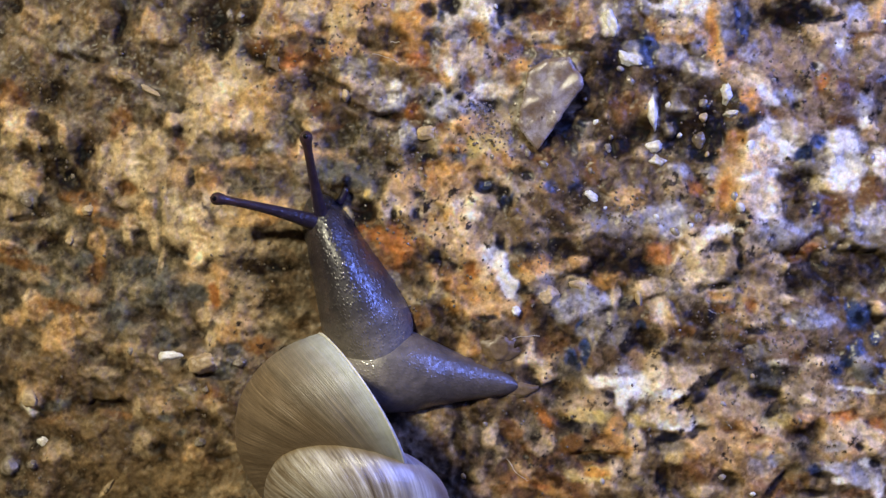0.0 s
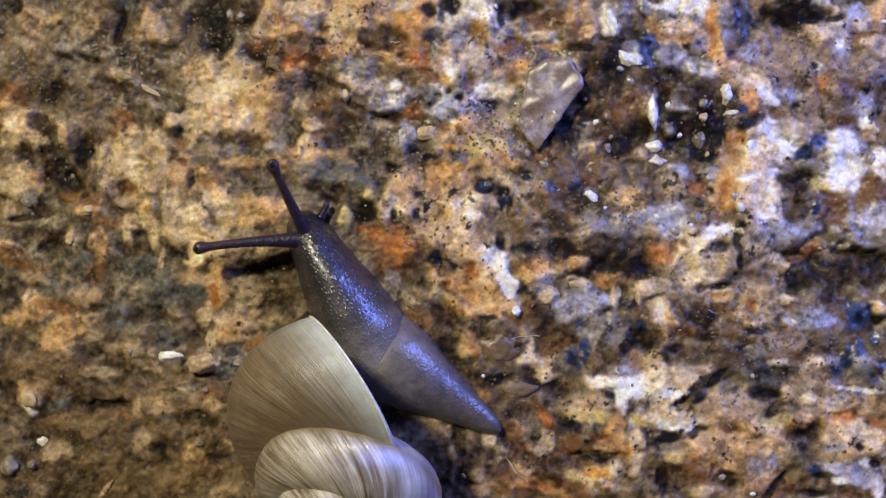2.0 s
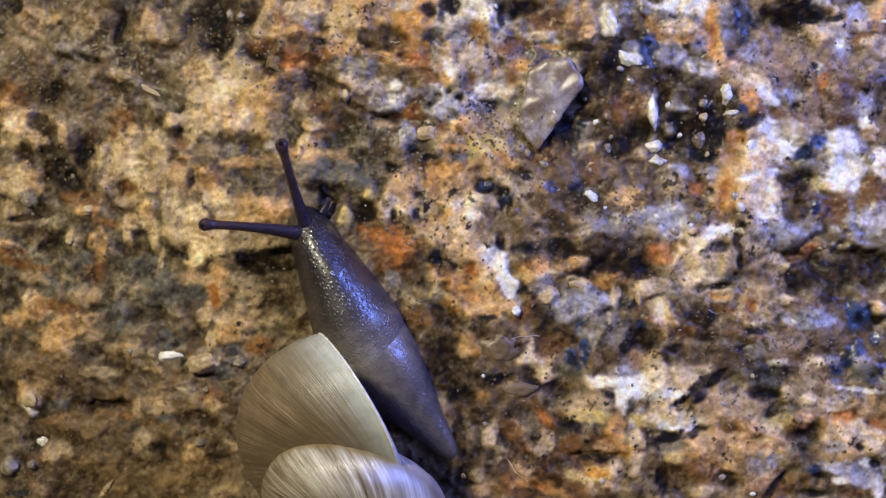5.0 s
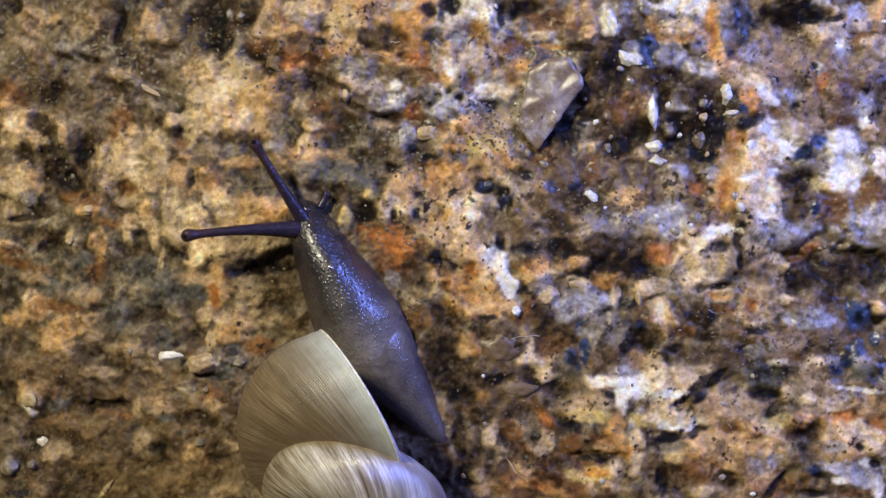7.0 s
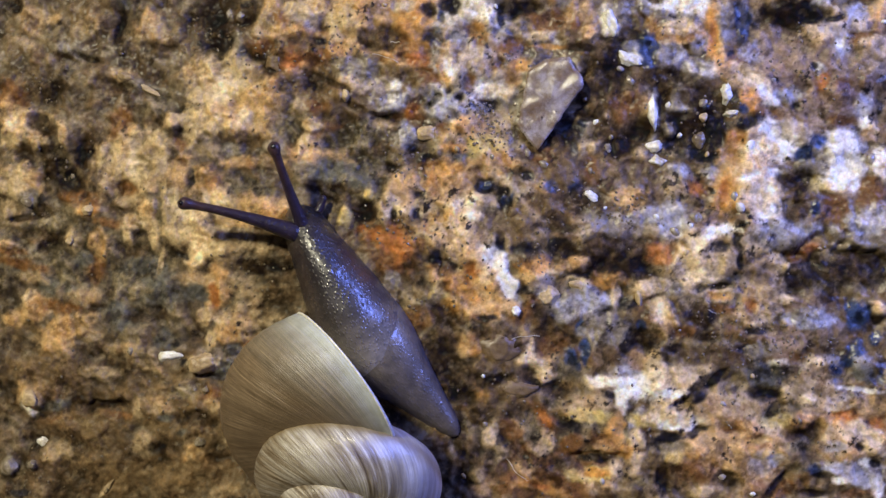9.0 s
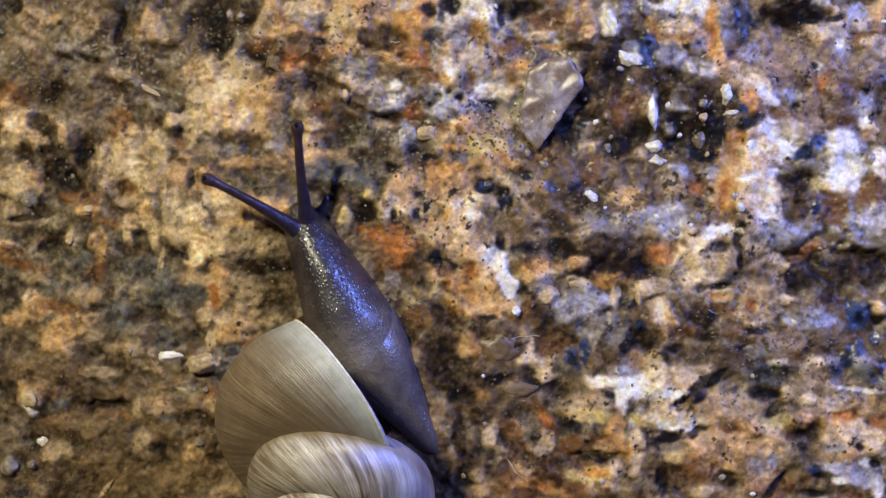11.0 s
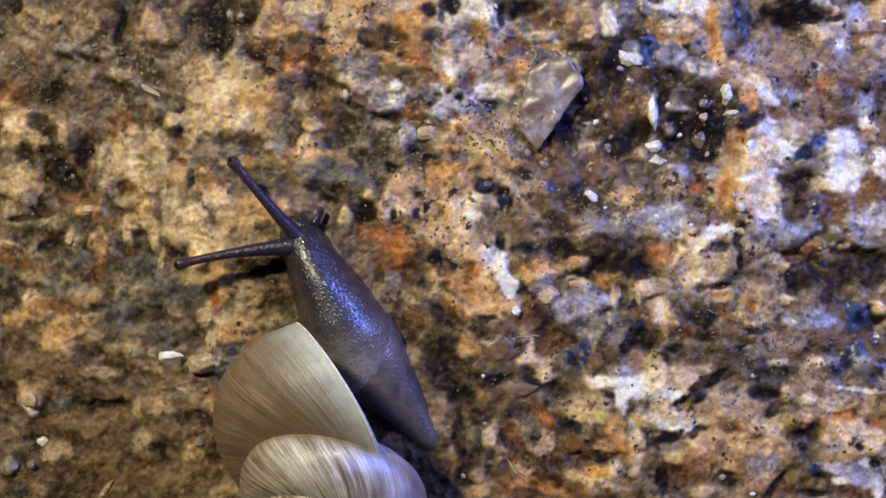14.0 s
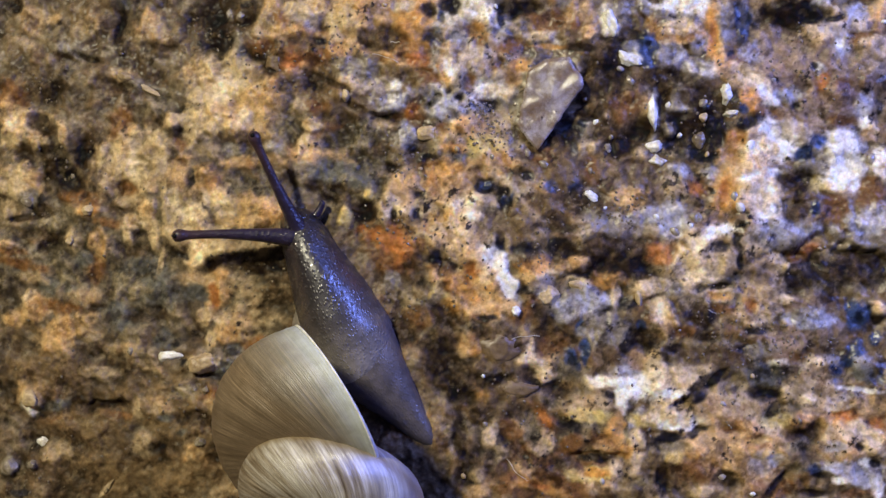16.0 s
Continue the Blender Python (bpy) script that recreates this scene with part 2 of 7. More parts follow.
F1, F2, BX, BY, R1 = cells((X + BEND_X) / 1.15, (Y + BEND_Y) / 1.15, 41)
G1, G2, CX, CY, R2 = cells((X + 0.7 * BEND_X) / 0.46, (Y + 0.7 * BEND_Y) / 0.46, 57)
R3 = cells(X / 0.24 + 0.4 * WARP_C, Y / 0.24 + 0.4 * WARP_B, 71)[4]
Z = fall(X) + 0.40 * fbm(X / 4.5, Y / 4.5, 3, 4) + 0.16 * WARP_A + (0.105 - 0.055 * smooth(-4, 8, X)) * WARP_B + 0.005 * WARP_C
tilt = (hashed(np.floor(R1 * 9999), np.floor(R1 * 777), 5) - 0.5) * (X / 1.15 - BX) + (hashed(np.floor(R1 * 8888), np.floor(R1 * 555), 6) - 0.5) * (Y / 1.15 - BY)
Z += 0.07 * (R1 - 0.5) + 0.10 * tilt
Z += 0.028 * (R2 - 0.5) + 0.05 * (R2 * 7 % 1 - 0.5) * (X / 0.46 - CX) + 0.05 * (R2 * 13 % 1 - 0.5) * (Y / 0.46 - CY)
Z -= 0.015 * smooth(0.2, 0.0, F2 - F1) + 0.006 * smooth(0.14, 0.0, G2 - G1)
Z += 0.008 * (R3 - 0.5)


def blurred(a, n):
    """Minerals grown into one another: their borders run over a few steps."""
    for axis in (0, 1):
        for _ in range(n):
            a = 0.5 * a + 0.25 * np.roll(a, 1, axis) + 0.25 * np.roll(a, -1, axis)
    return a


Z = blurred(Z, 1)


def pick(r, *palette):
    out = np.zeros((*r.shape, 3))
    n = len(palette)
    for i, c in enumerate(palette):
        out[(r >= i / n) & (r < (i + 1) / n)] = c
    return out


EARTHY1 = pick(R1, (0.168, 0.122, 0.074), (0.115, 0.086, 0.055), (0.205, 0.155, 0.100), (0.076, 0.056, 0.036), (0.22, 0.17, 0.11), (0.15, 0.10, 0.058))
EARTHY2 = pick(R2, (0.178, 0.138, 0.088), (0.105, 0.078, 0.050), (0.24, 0.19, 0.132), (0.066, 0.049, 0.033), (0.16, 0.105, 0.058))
BRIGHT1 = pick(R1, (0.28, 0.20, 0.11), (0.38, 0.29, 0.17), (0.205, 0.142, 0.076), (0.125, 0.088, 0.048), (0.36, 0.29, 0.19), (0.26, 0.16, 0.07))
BRIGHT2 = pick(R2, (0.31, 0.23, 0.13), (0.40, 0.32, 0.20), (0.20, 0.135, 0.070), (0.09, 0.065, 0.040), (0.27, 0.165, 0.075))
side = smooth(-10, 5, X + 2.5 * WARP_A)[..., None]
COL = (EARTHY1 * 0.56 + EARTHY2 * 0.68) * (1 - side) + (BRIGHT1 * 0.5 + BRIGHT2 * 0.5) * side
COL = blurred(COL, 3) * (1 + side * np.array((-0.10, -0.12, -0.16)))
COL *= (0.85 + 0.22 * WARP_A + 0.18 * WARP_B + 0.10 * WARP_C)[..., None]
DAMP = np.clip(0.35 + 0.4 * fbm(X / 3.0, Y / 3.0, 91, 3) + 0.2 * side[..., 0], 0, 1)
RISE = {"butter": 0.30, "cream": 0.30, "peach": 0.18, "orange": 0.12, "white": 0.15, "pale": 0.22, "quartz": 0.18, "lilac": 0.18, "yellow": 0.14,
        "brown": 0.08, "soil_and_shade": -0.26, "olive": -0.02, "tan": 0.14, "pink": 0.06, "umber": -0.14, "mica": -0.05}
WET = {"mica": 0.25, "slate": 0.9, "quartz": 0.7, "lilac": 0.7, "white": 0.4, "soil_and_shade": 0.05, "umber": 0.1, "rust": 0.4}
SOFT = {"umber": 0.50, "olive": 0.50, "soil_and_shade": 0.36, "brown": 0.45, "rust": 0.45, "pink": 0.45, "tan": 0.40, "grey": 0.40, "orange": 0.42,
        "peach": 0.36, "quartz": 0.34, "lilac": 0.34, "yellow": 0.36, "cream": 0.28, "pale": 0.32, "white": 0.46, "ember": 0.45, "butter": 0.36, "mica": 0.36, "slate": 0.34}
SPOT = fbm(X / 0.24, Y / 0.24, 251, 4, 0.6)
MOTTLE = fbm(X / 0.85, Y / 0.85, 221, 6, 0.66)
FRAY = fbm(X / 0.62, Y / 0.62, 271, 5, 0.6)
CURL_X, CURL_Y = fbm(X / 0.95, Y / 0.95, 281, 3), fbm(X / 0.95, Y / 0.95, 291, 3)
RELIEF = np.zeros(X.shape)
CRUMB = fbm(X / 0.34, Y / 0.34, 301, 4, 0.6)


def window(x, y, reach):
    i0, i1 = np.searchsorted(ys, (y - reach, y + reach))
    j0, j1 = np.searchsorted(xs, (x - reach, x + reach))
    return np.s_[i0:i1, j0:j1]


def patch(kind, x, y, rx, ry, turn=0.0):
    """A mineral, a pocket of soil or painted shade in the face, with a frayed outline and a slight rise or hollow."""
    if kind not in ("soil_and_shade", "mica", "umber", "olive", "slate"):
        rx, ry = rx * 1.34, ry * 1.46
    else:
        rx, ry = max(rx * 1.1, 0.2), max(ry * 1.15, 0.2)
    small = min(rx, ry)
    w = window(x, y, max(rx, ry) * 1.9 + 0.3)
    c, s = math.cos(radians(turn)), math.sin(radians(turn))
    curl = min(0.20, 0.45 * small)
    px, py = X[w] + curl * CURL_X[w] - x, Y[w] + curl * CURL_Y[w] - y
    bent = np.hypot((px * c + py * s) / rx, (py * c - px * s) / ry)
    d = bent + 0.30 * FRAY[w] + min(0.15, 0.02 / small + 0.06) * CRUMB[w]
    soft = SOFT[kind]
    m = smooth(1.0 + soft, 1.0 - soft, d)
    shade = 1 + 0.20 * WARP_A[w] + 0.15 * WARP_B[w] + 0.06 * WARP_C[w] + 0.14 * (R2[w] - 0.5)
    tone = np.array(COLOURS[kind]) * np.clip(shade, 0.35, 1.6)[..., None]
    if kind in ("cream", "butter", "peach", "pale", "white", "tan", "pink", "lilac", "orange", "yellow"):
        iron = smooth(0.0, 0.9, WARP_A[w] - 0.6 * WARP_B[w])[..., None] * 0.5
        tone = tone * (1 - iron) + tone * np.array((0.90, 0.73, 0.56)) * iron
    elif kind == "slate":
        tone = tone * (0.55 + 0.9 * np.clip(R2[w] * 0.7 + R3[w] * 0.5, 0, 1))[..., None]
    elif kind in ("soil_and_shade", "umber", "olive"):
        tone = tone * (1 + 0.7 * np.clip(WARP_A[w] + WARP_B[w], -0.6, 1.5))[..., None]
    thin = 0.22 if kind in ("white", "soil_and_shade") else 0.36
    a = (m * (0.95 - thin * smooth(0.15, 0.8, MOTTLE[w])))[..., None]
    COL[w] = COL[w] * (1 - a) + tone * a
    k = smooth(1.5, 0.6, bent + 0.10 * FRAY[w])
    RELIEF[w] = RELIEF[w] * (1 - k) + RISE.get(kind, 0.0) * min(1.0, 0.4 + small * 0.6) * k
    DAMP[w] = DAMP[w] * (1 - m) + m * WET.get(kind, 0.3)


SPECKS = fbm(X / 0.27, Y / 0.27, 311, 4, 0.55) + 0.8 * FRAY
RANKED = np.sort(SPECKS[::7, ::7].ravel())


def flecks(x, y, rx, ry, number, size):
    """Black mica specks of uneven shape, strewn over an oval."""
    w = window(x, y, max(rx, ry) * 1.5)
    share = min(0.25, 0.85 * number * size * size / (rx * ry))
    cut = RANKED[int(len(RANKED) * (1 - share))]
    spread = np.hypot((X[w] - x) / rx, (Y[w] - y) / ry) + 0.25 * FRAY[w]
    a = (0.85 * smooth(cut - 0.06, cut + 0.24, SPECKS[w] - 0.5 * smooth(0.7, 1.4, spread)))[..., None]
    COL[w] = COL[w] * (1 - a) + np.array((0.036, 0.026, 0.022)) * a


def ledge(x0, y0, x1, y1, drop, reach):
    """A broken edge: the face steps down on the right-hand side of the line and climbs back over the reach."""
    long = math.hypot(x1 - x0, y1 - y0)
    w = window((x0 + x1) / 2, (y0 + y1) / 2, long / 2 + reach * 3)
    ux, uy = (x1 - x0) / long, (y1 - y0) / long
    px, py = X[w] + 0.16 * CURL_X[w] - x0, Y[w] + 0.16 * CURL_Y[w] - y0
    along, out = px * ux + py * uy, px * uy - py * ux + 0.08 * FRAY[w]
    ends = smooth(-0.25 * long, 0.15 * long, along) * smooth(1.25 * long, 0.85 * long, along)
    RELIEF[w] -= drop * np.clip(0.8 + 0.8 * FRAY[w] + 0.5 * CURL_X[w], 0.1, 1.5) * ends * smooth(-0.14, 0.16, out + 0.08 * CRUMB[w]) * np.exp(-np.clip(out, 0, None) / reach * 1.6)


# washes
patch("umber", -12.16, 11.77, 1.35, 1.66)
patch("olive", -21.21, 0.03, 3.36, 2.14)
patch("umber", -19.30, -7.89, 4.57, 2.13)
patch("umber", -18.36, -11.52, 4.86, 2.13)
patch("olive", -15.86, -1.79, 2.72, 2.12)
patch("olive", -10.63, -2.97, 1.80, 1.50)
patch("brown", -14.62, -10.24, 3.32, 2.42)
patch("quartz", 2.28, 9.33, 2.10, 3.00)
patch("tan", 1.08, 1.83, 1.80, 2.10)
patch("tan", 4.38, 1.83, 1.80, 1.20)
patch("umber", 9.18, 9.03, 1.80, 2.40)
patch("soil_and_shade", 13.08, 7.23, 2.10, 2.10)
patch("pink", 19.38, 9.33, 3.30, 1.80)
patch("pink", 20.58, 7.53, 2.10, 1.20)
patch("brown", 9.18, 3.33, 2.10, 1.50)
patch("soil_and_shade", 8.88, -0.87, 2.70, 1.35)
patch("olive", 20.88, -1.17, 3.00, 0.96)
patch("umber", 18.78, -1.17, 1.80, 0.90)
patch("peach", 15.48, -10.47, 2.10, 1.65)
patch("tan", 13.38, -0.87, 1.80, 1.20)
patch("olive", 4.98, -9.87, 2.70, 1.80)
patch("umber", 2.88, -7.77, 2.10, 1.50)
patch("rust", 5.28, -11.97, 2.70, 1.05)
patch("pink", 19.08, -4.17, 1.80, 1.05)
patch("peach", 21.48, -9.27, 1.80, 1.20)
patch("olive", -4.92, 4.23, 2.10, 1.80)
patch("rust", -1.92, 9.93, 2.10, 1.20)
patch("brown", -6.42, 8.13, 1.80, 1.20)
patch("brown", -7.62, 10.53, 2.40, 1.50)
patch("peach", -3.72, 12.03, 2.70, 1.20)
# top left
patch("tan", -22.16, 12.43, 0.67, 0.49, 10)
patch("tan", -21.05, 12.40, 0.31, 0.24)
patch("soil_and_shade", -23.19, 13.16, 0.31, 0.43)
patch("brown", -19.30, 12.51, 0.91, 0.61)
patch("tan", -22.80, 11.22, 0.49, 0.21, -20)
patch("tan", -19.30, 11.91, 0.61, 0.30, 30)
patch("quartz", -19.94, 10.76, 0.85, 0.24, -20)
patch("soil_and_shade", -19.05, 10.29, 0.91, 0.12, -22)
patch("grey", -17.26, 13.14, 0.36, 0.27)
patch("soil_and_shade", -17.48, 11.50, 0.24, 0.55)
patch("soil_and_shade", -17.23, 12.32, 0.18, 0.36)
patch("peach", -15.70, 12.19, 0.33, 0.39)
patch("tan", -15.55, 11.47, 0.73, 0.36, -20)
patch("soil_and_shade", -15.08, 10.82, 0.73, 0.09, -8)
patch("tan", -16.58, 10.79, 0.18, 0.12)
patch("tan", -17.11, 9.28, 0.61, 0.33, -25)
patch("soil_and_shade", -17.04, 8.79, 1.03, 0.12, 8)
patch("quartz", -15.80, 8.56, 0.79, 0.21, -25)
patch("soil_and_shade", -15.39, 8.23, 0.60, 0.09, -25)
patch("olive", -14.93, 7.74, 0.60, 0.54)
patch("rust", -17.36, 6.65, 0.42, 0.73, -20)
patch("tan", -16.86, 6.34, 0.36, 0.24, 30)
patch("olive", -15.92, 7.14, 0.30, 0.24)
patch("rust", -23.44, 8.38, 0.74, 0.61)
patch("peach", -23.57, 7.95, 0.31, 0.21)
patch("cream", -22.80, 6.99, 1.35, 0.46, -8)
patch("soil_and_shade", -21.68, 6.64, 0.67, 0.43, -20)
patch("cream", -22.10, 5.85, 0.49, 0.37)
patch("cream", -23.51, 5.92, 0.40, 0.43)
patch("cream", -20.57, 6.13, 0.21, 0.55, 15)
patch("soil_and_shade", -22.64, 5.18, 0.55, 0.49)
patch("soil_and_shade", -20.95, 4.86, 0.86, 0.67, 30)
patch("soil_and_shade", -19.30, 5.21, 0.55, 0.73)
patch("umber", -21.59, 8.44, 0.98, 0.55)
patch("olive", -13.69, 7.12, 0.60, 0.48)
patch("soil_and_shade", -13.85, 6.31, 0.33, 0.27)
patch("cream", -14.37, 6.82, 0.33, 0.30, 30)
patch("cream", -16.33, 4.73, 1.33, 1.21, 20)
patch("peach", -16.79, 5.03, 0.61, 0.49)
patch("rust", -16.61, 5.55, 0.18, 0.12)
patch("cream", -13.39, 6.30, 0.36, 0.66)
patch("rust", -13.94, 5.61, 0.27, 0.27)
patch("peach", -13.94, 4.62, 0.42, 0.30)
patch("rust", -13.88, 4.59, 0.18, 0.15)
patch("cream", -11.55, 8.75, 1.56, 1.26, 20)
patch("cream", -12.77, 8.31, 0.66, 0.54)
patch("peach", -10.48, 7.54, 1.38, 1.14, 20)
patch("cream", -12.62, 6.72, 0.66, 0.72)
patch("cream", -10.94, 6.79, 1.20, 0.42, 10)
patch("tan", -12.31, 5.21, 0.60, 0.27)
patch("soil_and_shade", -11.92, 11.76, 0.60, 1.14)
patch("mica", -11.70, 10.86, 0.42, 0.54)
patch("mica", -12.77, 10.93, 0.42, 0.18, -20)
# top, left of the middle
patch("umber", -11.24, 12.51, 0.78, 0.84)
patch("quartz", -11.40, 12.54, 0.18, 0.24)
patch("quartz", -10.79, 12.41, 0.18, 0.15)
patch("soil_and_shade", -10.15, 12.49, 0.33, 0.60)
patch("mica", -10.57, 13.01, 0.36, 0.24)
patch("grey", -10.63, 10.48, 0.21, 0.21)
patch("quartz", -10.94, 11.21, 0.24, 0.36)
patch("soil_and_shade", -9.88, 10.30, 0.60, 0.30, -30)
patch("peach", -9.06, 12.81, 0.36, 0.42)
patch("cream", -9.48, 11.67, 0.36, 0.42)
patch("tan", -8.76, 11.97, 0.66, 0.54)
patch("rust", -8.28, 12.33, 0.42, 0.33)
patch("rust", -9.42, 10.77, 0.54, 0.30)
patch("cream", -7.32, 12.69, 0.72, 0.42)
patch("pale", -7.08, 12.03, 0.60, 0.30)
patch("peach", -8.16, 11.43, 0.78, 0.27)
patch("umber", -6.12, 11.97, 0.60, 0.36, 30)
patch("umber", -7.32, 11.04, 0.90, 0.24)
patch("mica", -6.54, 10.98, 0.36, 0.21)
patch("mica", -7.92, 10.86, 0.27, 0.15)
patch("umber", -5.76, 11.07, 0.27, 0.54)
patch("rust", -7.86, 9.93, 0.78, 0.60)
patch("peach", -7.77, 9.63, 0.42, 0.27)
patch("rust", -6.72, 10.14, 0.60, 0.30)
patch("umber", -8.97, 9.87, 0.51, 0.51)
patch("mica", -8.82, 9.57, 0.21, 0.24)
patch("mica", -8.34, 8.55, 0.42, 0.27, 20)
patch("mica", -9.42, 10.23, 0.24, 0.18)
patch("peach", -4.32, 12.69, 1.08, 0.60)
patch("peach", -1.62, 12.69, 1.32, 0.48)
patch("orange", -1.38, 11.97, 0.90, 0.66)
patch("rust", -2.07, 10.95, 0.66, 0.27)
patch("orange", -1.17, 10.95, 0.54, 0.36)
patch("pale", -2.04, 12.87, 0.45, 0.24)
patch("cream", -5.37, 11.73, 0.66, 0.72)
patch("peach", -5.22, 10.71, 0.66, 0.48)
patch("mica", -4.32, 11.22, 0.24, 0.33)
patch("umber", -3.12, 11.25, 0.78, 0.54)
patch("soil_and_shade", -3.27, 10.71, 0.66, 0.27)
patch("cream", -6.72, 12.63, 0.42, 0.24)
patch("rust", -1.17, 9.93, 0.96, 0.54)
patch("peach", -2.37, 9.69, 0.66, 0.27)
patch("brown", -1.92, 9.03, 0.60, 0.42)
patch("quartz", -4.17, 9.39, 1.20, 0.51, -15)
patch("cream", -4.98, 8.79, 0.48, 0.33)
patch("pale", -3.36, 8.58, 0.90, 0.30, 12)
patch("white", -2.43, 8.64, 0.24, 0.18)
patch("lilac", -2.37, 7.83, 1.02, 0.39, 10)
patch("white", -2.76, 7.83, 0.21, 0.09)
patch("brown", -6.72, 8.28, 1.26, 0.60)
patch("rust", -7.17, 7.62, 0.78, 0.27)
patch("quartz", -5.16, 8.13, 0.21, 0.27)
patch("soil_and_shade", -5.97, 8.88, 1.08, 0.09, -25)
patch("soil_and_shade", -6.72, 9.03, 0.48, 0.15)
patch("olive", -7.80, 7.38, 0.54, 0.60)
patch("olive", -8.16, 6.45, 0.78, 0.48)
patch("tan", -7.62, 7.68, 0.24, 0.42)
# dark underside of the ledge, painted on
patch("soil_and_shade", -2.52, 6.99, 1.08, 0.18, -4)
patch("soil_and_shade", -4.56, 7.44, 0.54, 0.21, -20)
patch("rust", -1.56, 7.53, 0.42, 0.45)
patch("rust", -1.47, 7.05, 0.66, 0.24)
patch("lilac", 0.12, 7.53, 0.72, 0.66)
patch("lilac", -0.27, 8.28, 0.48, 0.36)
patch("mica", -0.57, 7.65, 0.36, 0.12, 35)
patch("mica", -0.24, 8.07, 0.18, 0.18)
patch("rust", -6.18, 6.33, 0.84, 0.24, 5)
patch("olive", -5.52, 5.73, 1.02, 0.42)
patch("cream", -6.96, 6.57, 0.36, 0.24)
patch("olive", -3.72, 5.73, 1.02, 0.54)
patch("tan", -3.00, 6.51, 0.42, 0.21)
patch("lilac", -1.77, 6.03, 0.36, 0.51)
patch("umber", -1.32, 5.01, 0.78, 0.54)
patch("mica", -0.96, 4.77, 0.33, 0.27)
patch("mica", -1.62, 5.37, 0.21, 0.18)
patch("peach", -6.72, 5.19, 1.02, 0.51)
patch("cream", -7.38, 5.31, 0.30, 0.54)
patch("peach", -5.67, 4.59, 0.66, 0.30)
patch("umber", -10.63, 5.62, 1.02, 0.27)
patch("quartz", -11.18, 5.38, 0.42, 0.24)
patch("quartz", -9.06, 5.37, 0.42, 0.30)
patch("peach", -10.76, 4.63, 0.72, 0.27)
patch("tan", -9.12, 4.59, 0.66, 0.27)
patch("slate", -0.42, 11.37, 0.27, 0.78)
patch("lilac", -0.66, 12.15, 0.48, 0.48)
patch("lilac", -0.36, 10.11, 0.30, 0.42)
patch("mica", -0.72, 11.25, 0.30, 0.24)
patch("grey", -1.26, 11.85, 0.36, 0.30)
patch("mica", 0.12, 12.81, 0.36, 0.30)
patch("slate", -0.12, 12.33, 0.18, 0.24)
# top, right of the middle
patch("soil_and_shade", 3.84, 12.63, 1.26, 0.48)
patch("umber", 4.23, 12.99, 1.26, 0.27)
patch("mica", 3.00, 12.33, 0.24, 0.42)
patch("white", 1.83, 12.57, 0.84, 0.48)
patch("white", 0.72, 12.09, 0.42, 0.48)
patch("pale", 1.44, 11.37, 1.02, 0.66)
patch("slate", 0.33, 10.71, 0.27, 0.54)
patch("mica", 0.66, 11.37, 0.24, 0.12)
patch("lilac", 0.84, 10.47, 0.54, 0.72)
patch("pale", 1.68, 9.87, 1.08, 0.66)
patch("orange", 1.98, 11.67, 0.48, 0.36)
patch("rust", 2.28, 11.13, 0.42, 0.27)
patch("mica", 2.37, 10.77, 0.18, 0.15)
patch("pale", 3.24, 10.89, 0.54, 0.66)
patch("lilac", 3.00, 11.79, 0.60, 0.21)
patch("slate", 3.72, 11.55, 0.33, 0.21)
patch("mica", 4.02, 11.73, 0.18, 0.12)
patch("rust", 3.96, 10.77, 0.54, 0.36)
patch("cream", 4.83, 11.49, 0.84, 0.42)
patch("white", 6.18, 11.43, 0.42, 0.30)
patch("rust", 5.34, 12.09, 0.72, 0.30)
patch("orange", 5.73, 10.77, 0.78, 0.09)
patch("mica", 3.03, 9.69, 0.15, 0.42)
patch("rust", 2.82, 9.63, 0.30, 0.30)
patch("white", 2.34, 8.37, 0.84, 0.36, 15)
patch("cream", 3.12, 8.79, 0.48, 0.48)
patch("peach", 3.72, 9.15, 0.36, 0.39)
patch("orange", 4.14, 9.72, 0.42, 0.24)
patch("rust", 1.44, 8.79, 0.27, 0.39)
patch("mica", 2.40, 7.80, 0.60, 0.18, -20)
patch("mica", 2.76, 7.35, 0.39, 0.18)
patch("rust", 2.04, 8.13, 0.30, 0.18)
patch("lilac", 0.48, 7.41, 0.60, 0.54)
patch("mica", 0.84, 7.98, 0.24, 0.12)
patch("mica", 0.24, 8.43, 0.12, 0.24)
patch("cream", 1.08, 6.39, 0.90, 0.48)
patch("cream", 2.22, 6.15, 0.78, 0.66)
patch("orange", 0.93, 5.31, 0.72, 0.27)
patch("peach", 0.12, 9.69, 0.30, 0.78)
patch("white", 0.48, 9.63, 0.27, 0.42)
patch("rust", 0.03, 6.45, 0.24, 0.27)
patch("tan", 2.64, 5.07, 0.90, 0.48)
patch("grey", 0.72, 4.80, 0.78, 0.27)
patch("peach", 3.33, 4.53, 0.60, 0.27)
# pit and right of it
patch("umber", 9.18, 9.69, 1.38, 1.38)
patch("rust", 8.73, 8.73, 0.84, 0.66)
# black strip right of the big crystal: its cast shadow, painted
patch("soil_and_shade", 8.04, 9.27, 0.39, 1.32, -12)
patch("soil_and_shade", 7.38, 10.77, 0.84, 0.21)
patch("soil_and_shade", 7.38, 7.35, 0.54, 0.30)
patch("soil_and_shade", 8.94, 11.13, 0.84, 0.27)
patch("peach", 7.14, 12.39, 0.84, 0.54)
patch("rust", 6.72, 11.85, 0.78, 0.42)
patch("peach", 7.74, 11.55, 0.33, 0.21)
patch("quartz", 6.33, 12.93, 0.30, 0.39)
patch("white", 8.82, 12.03, 0.33, 0.66, 12)
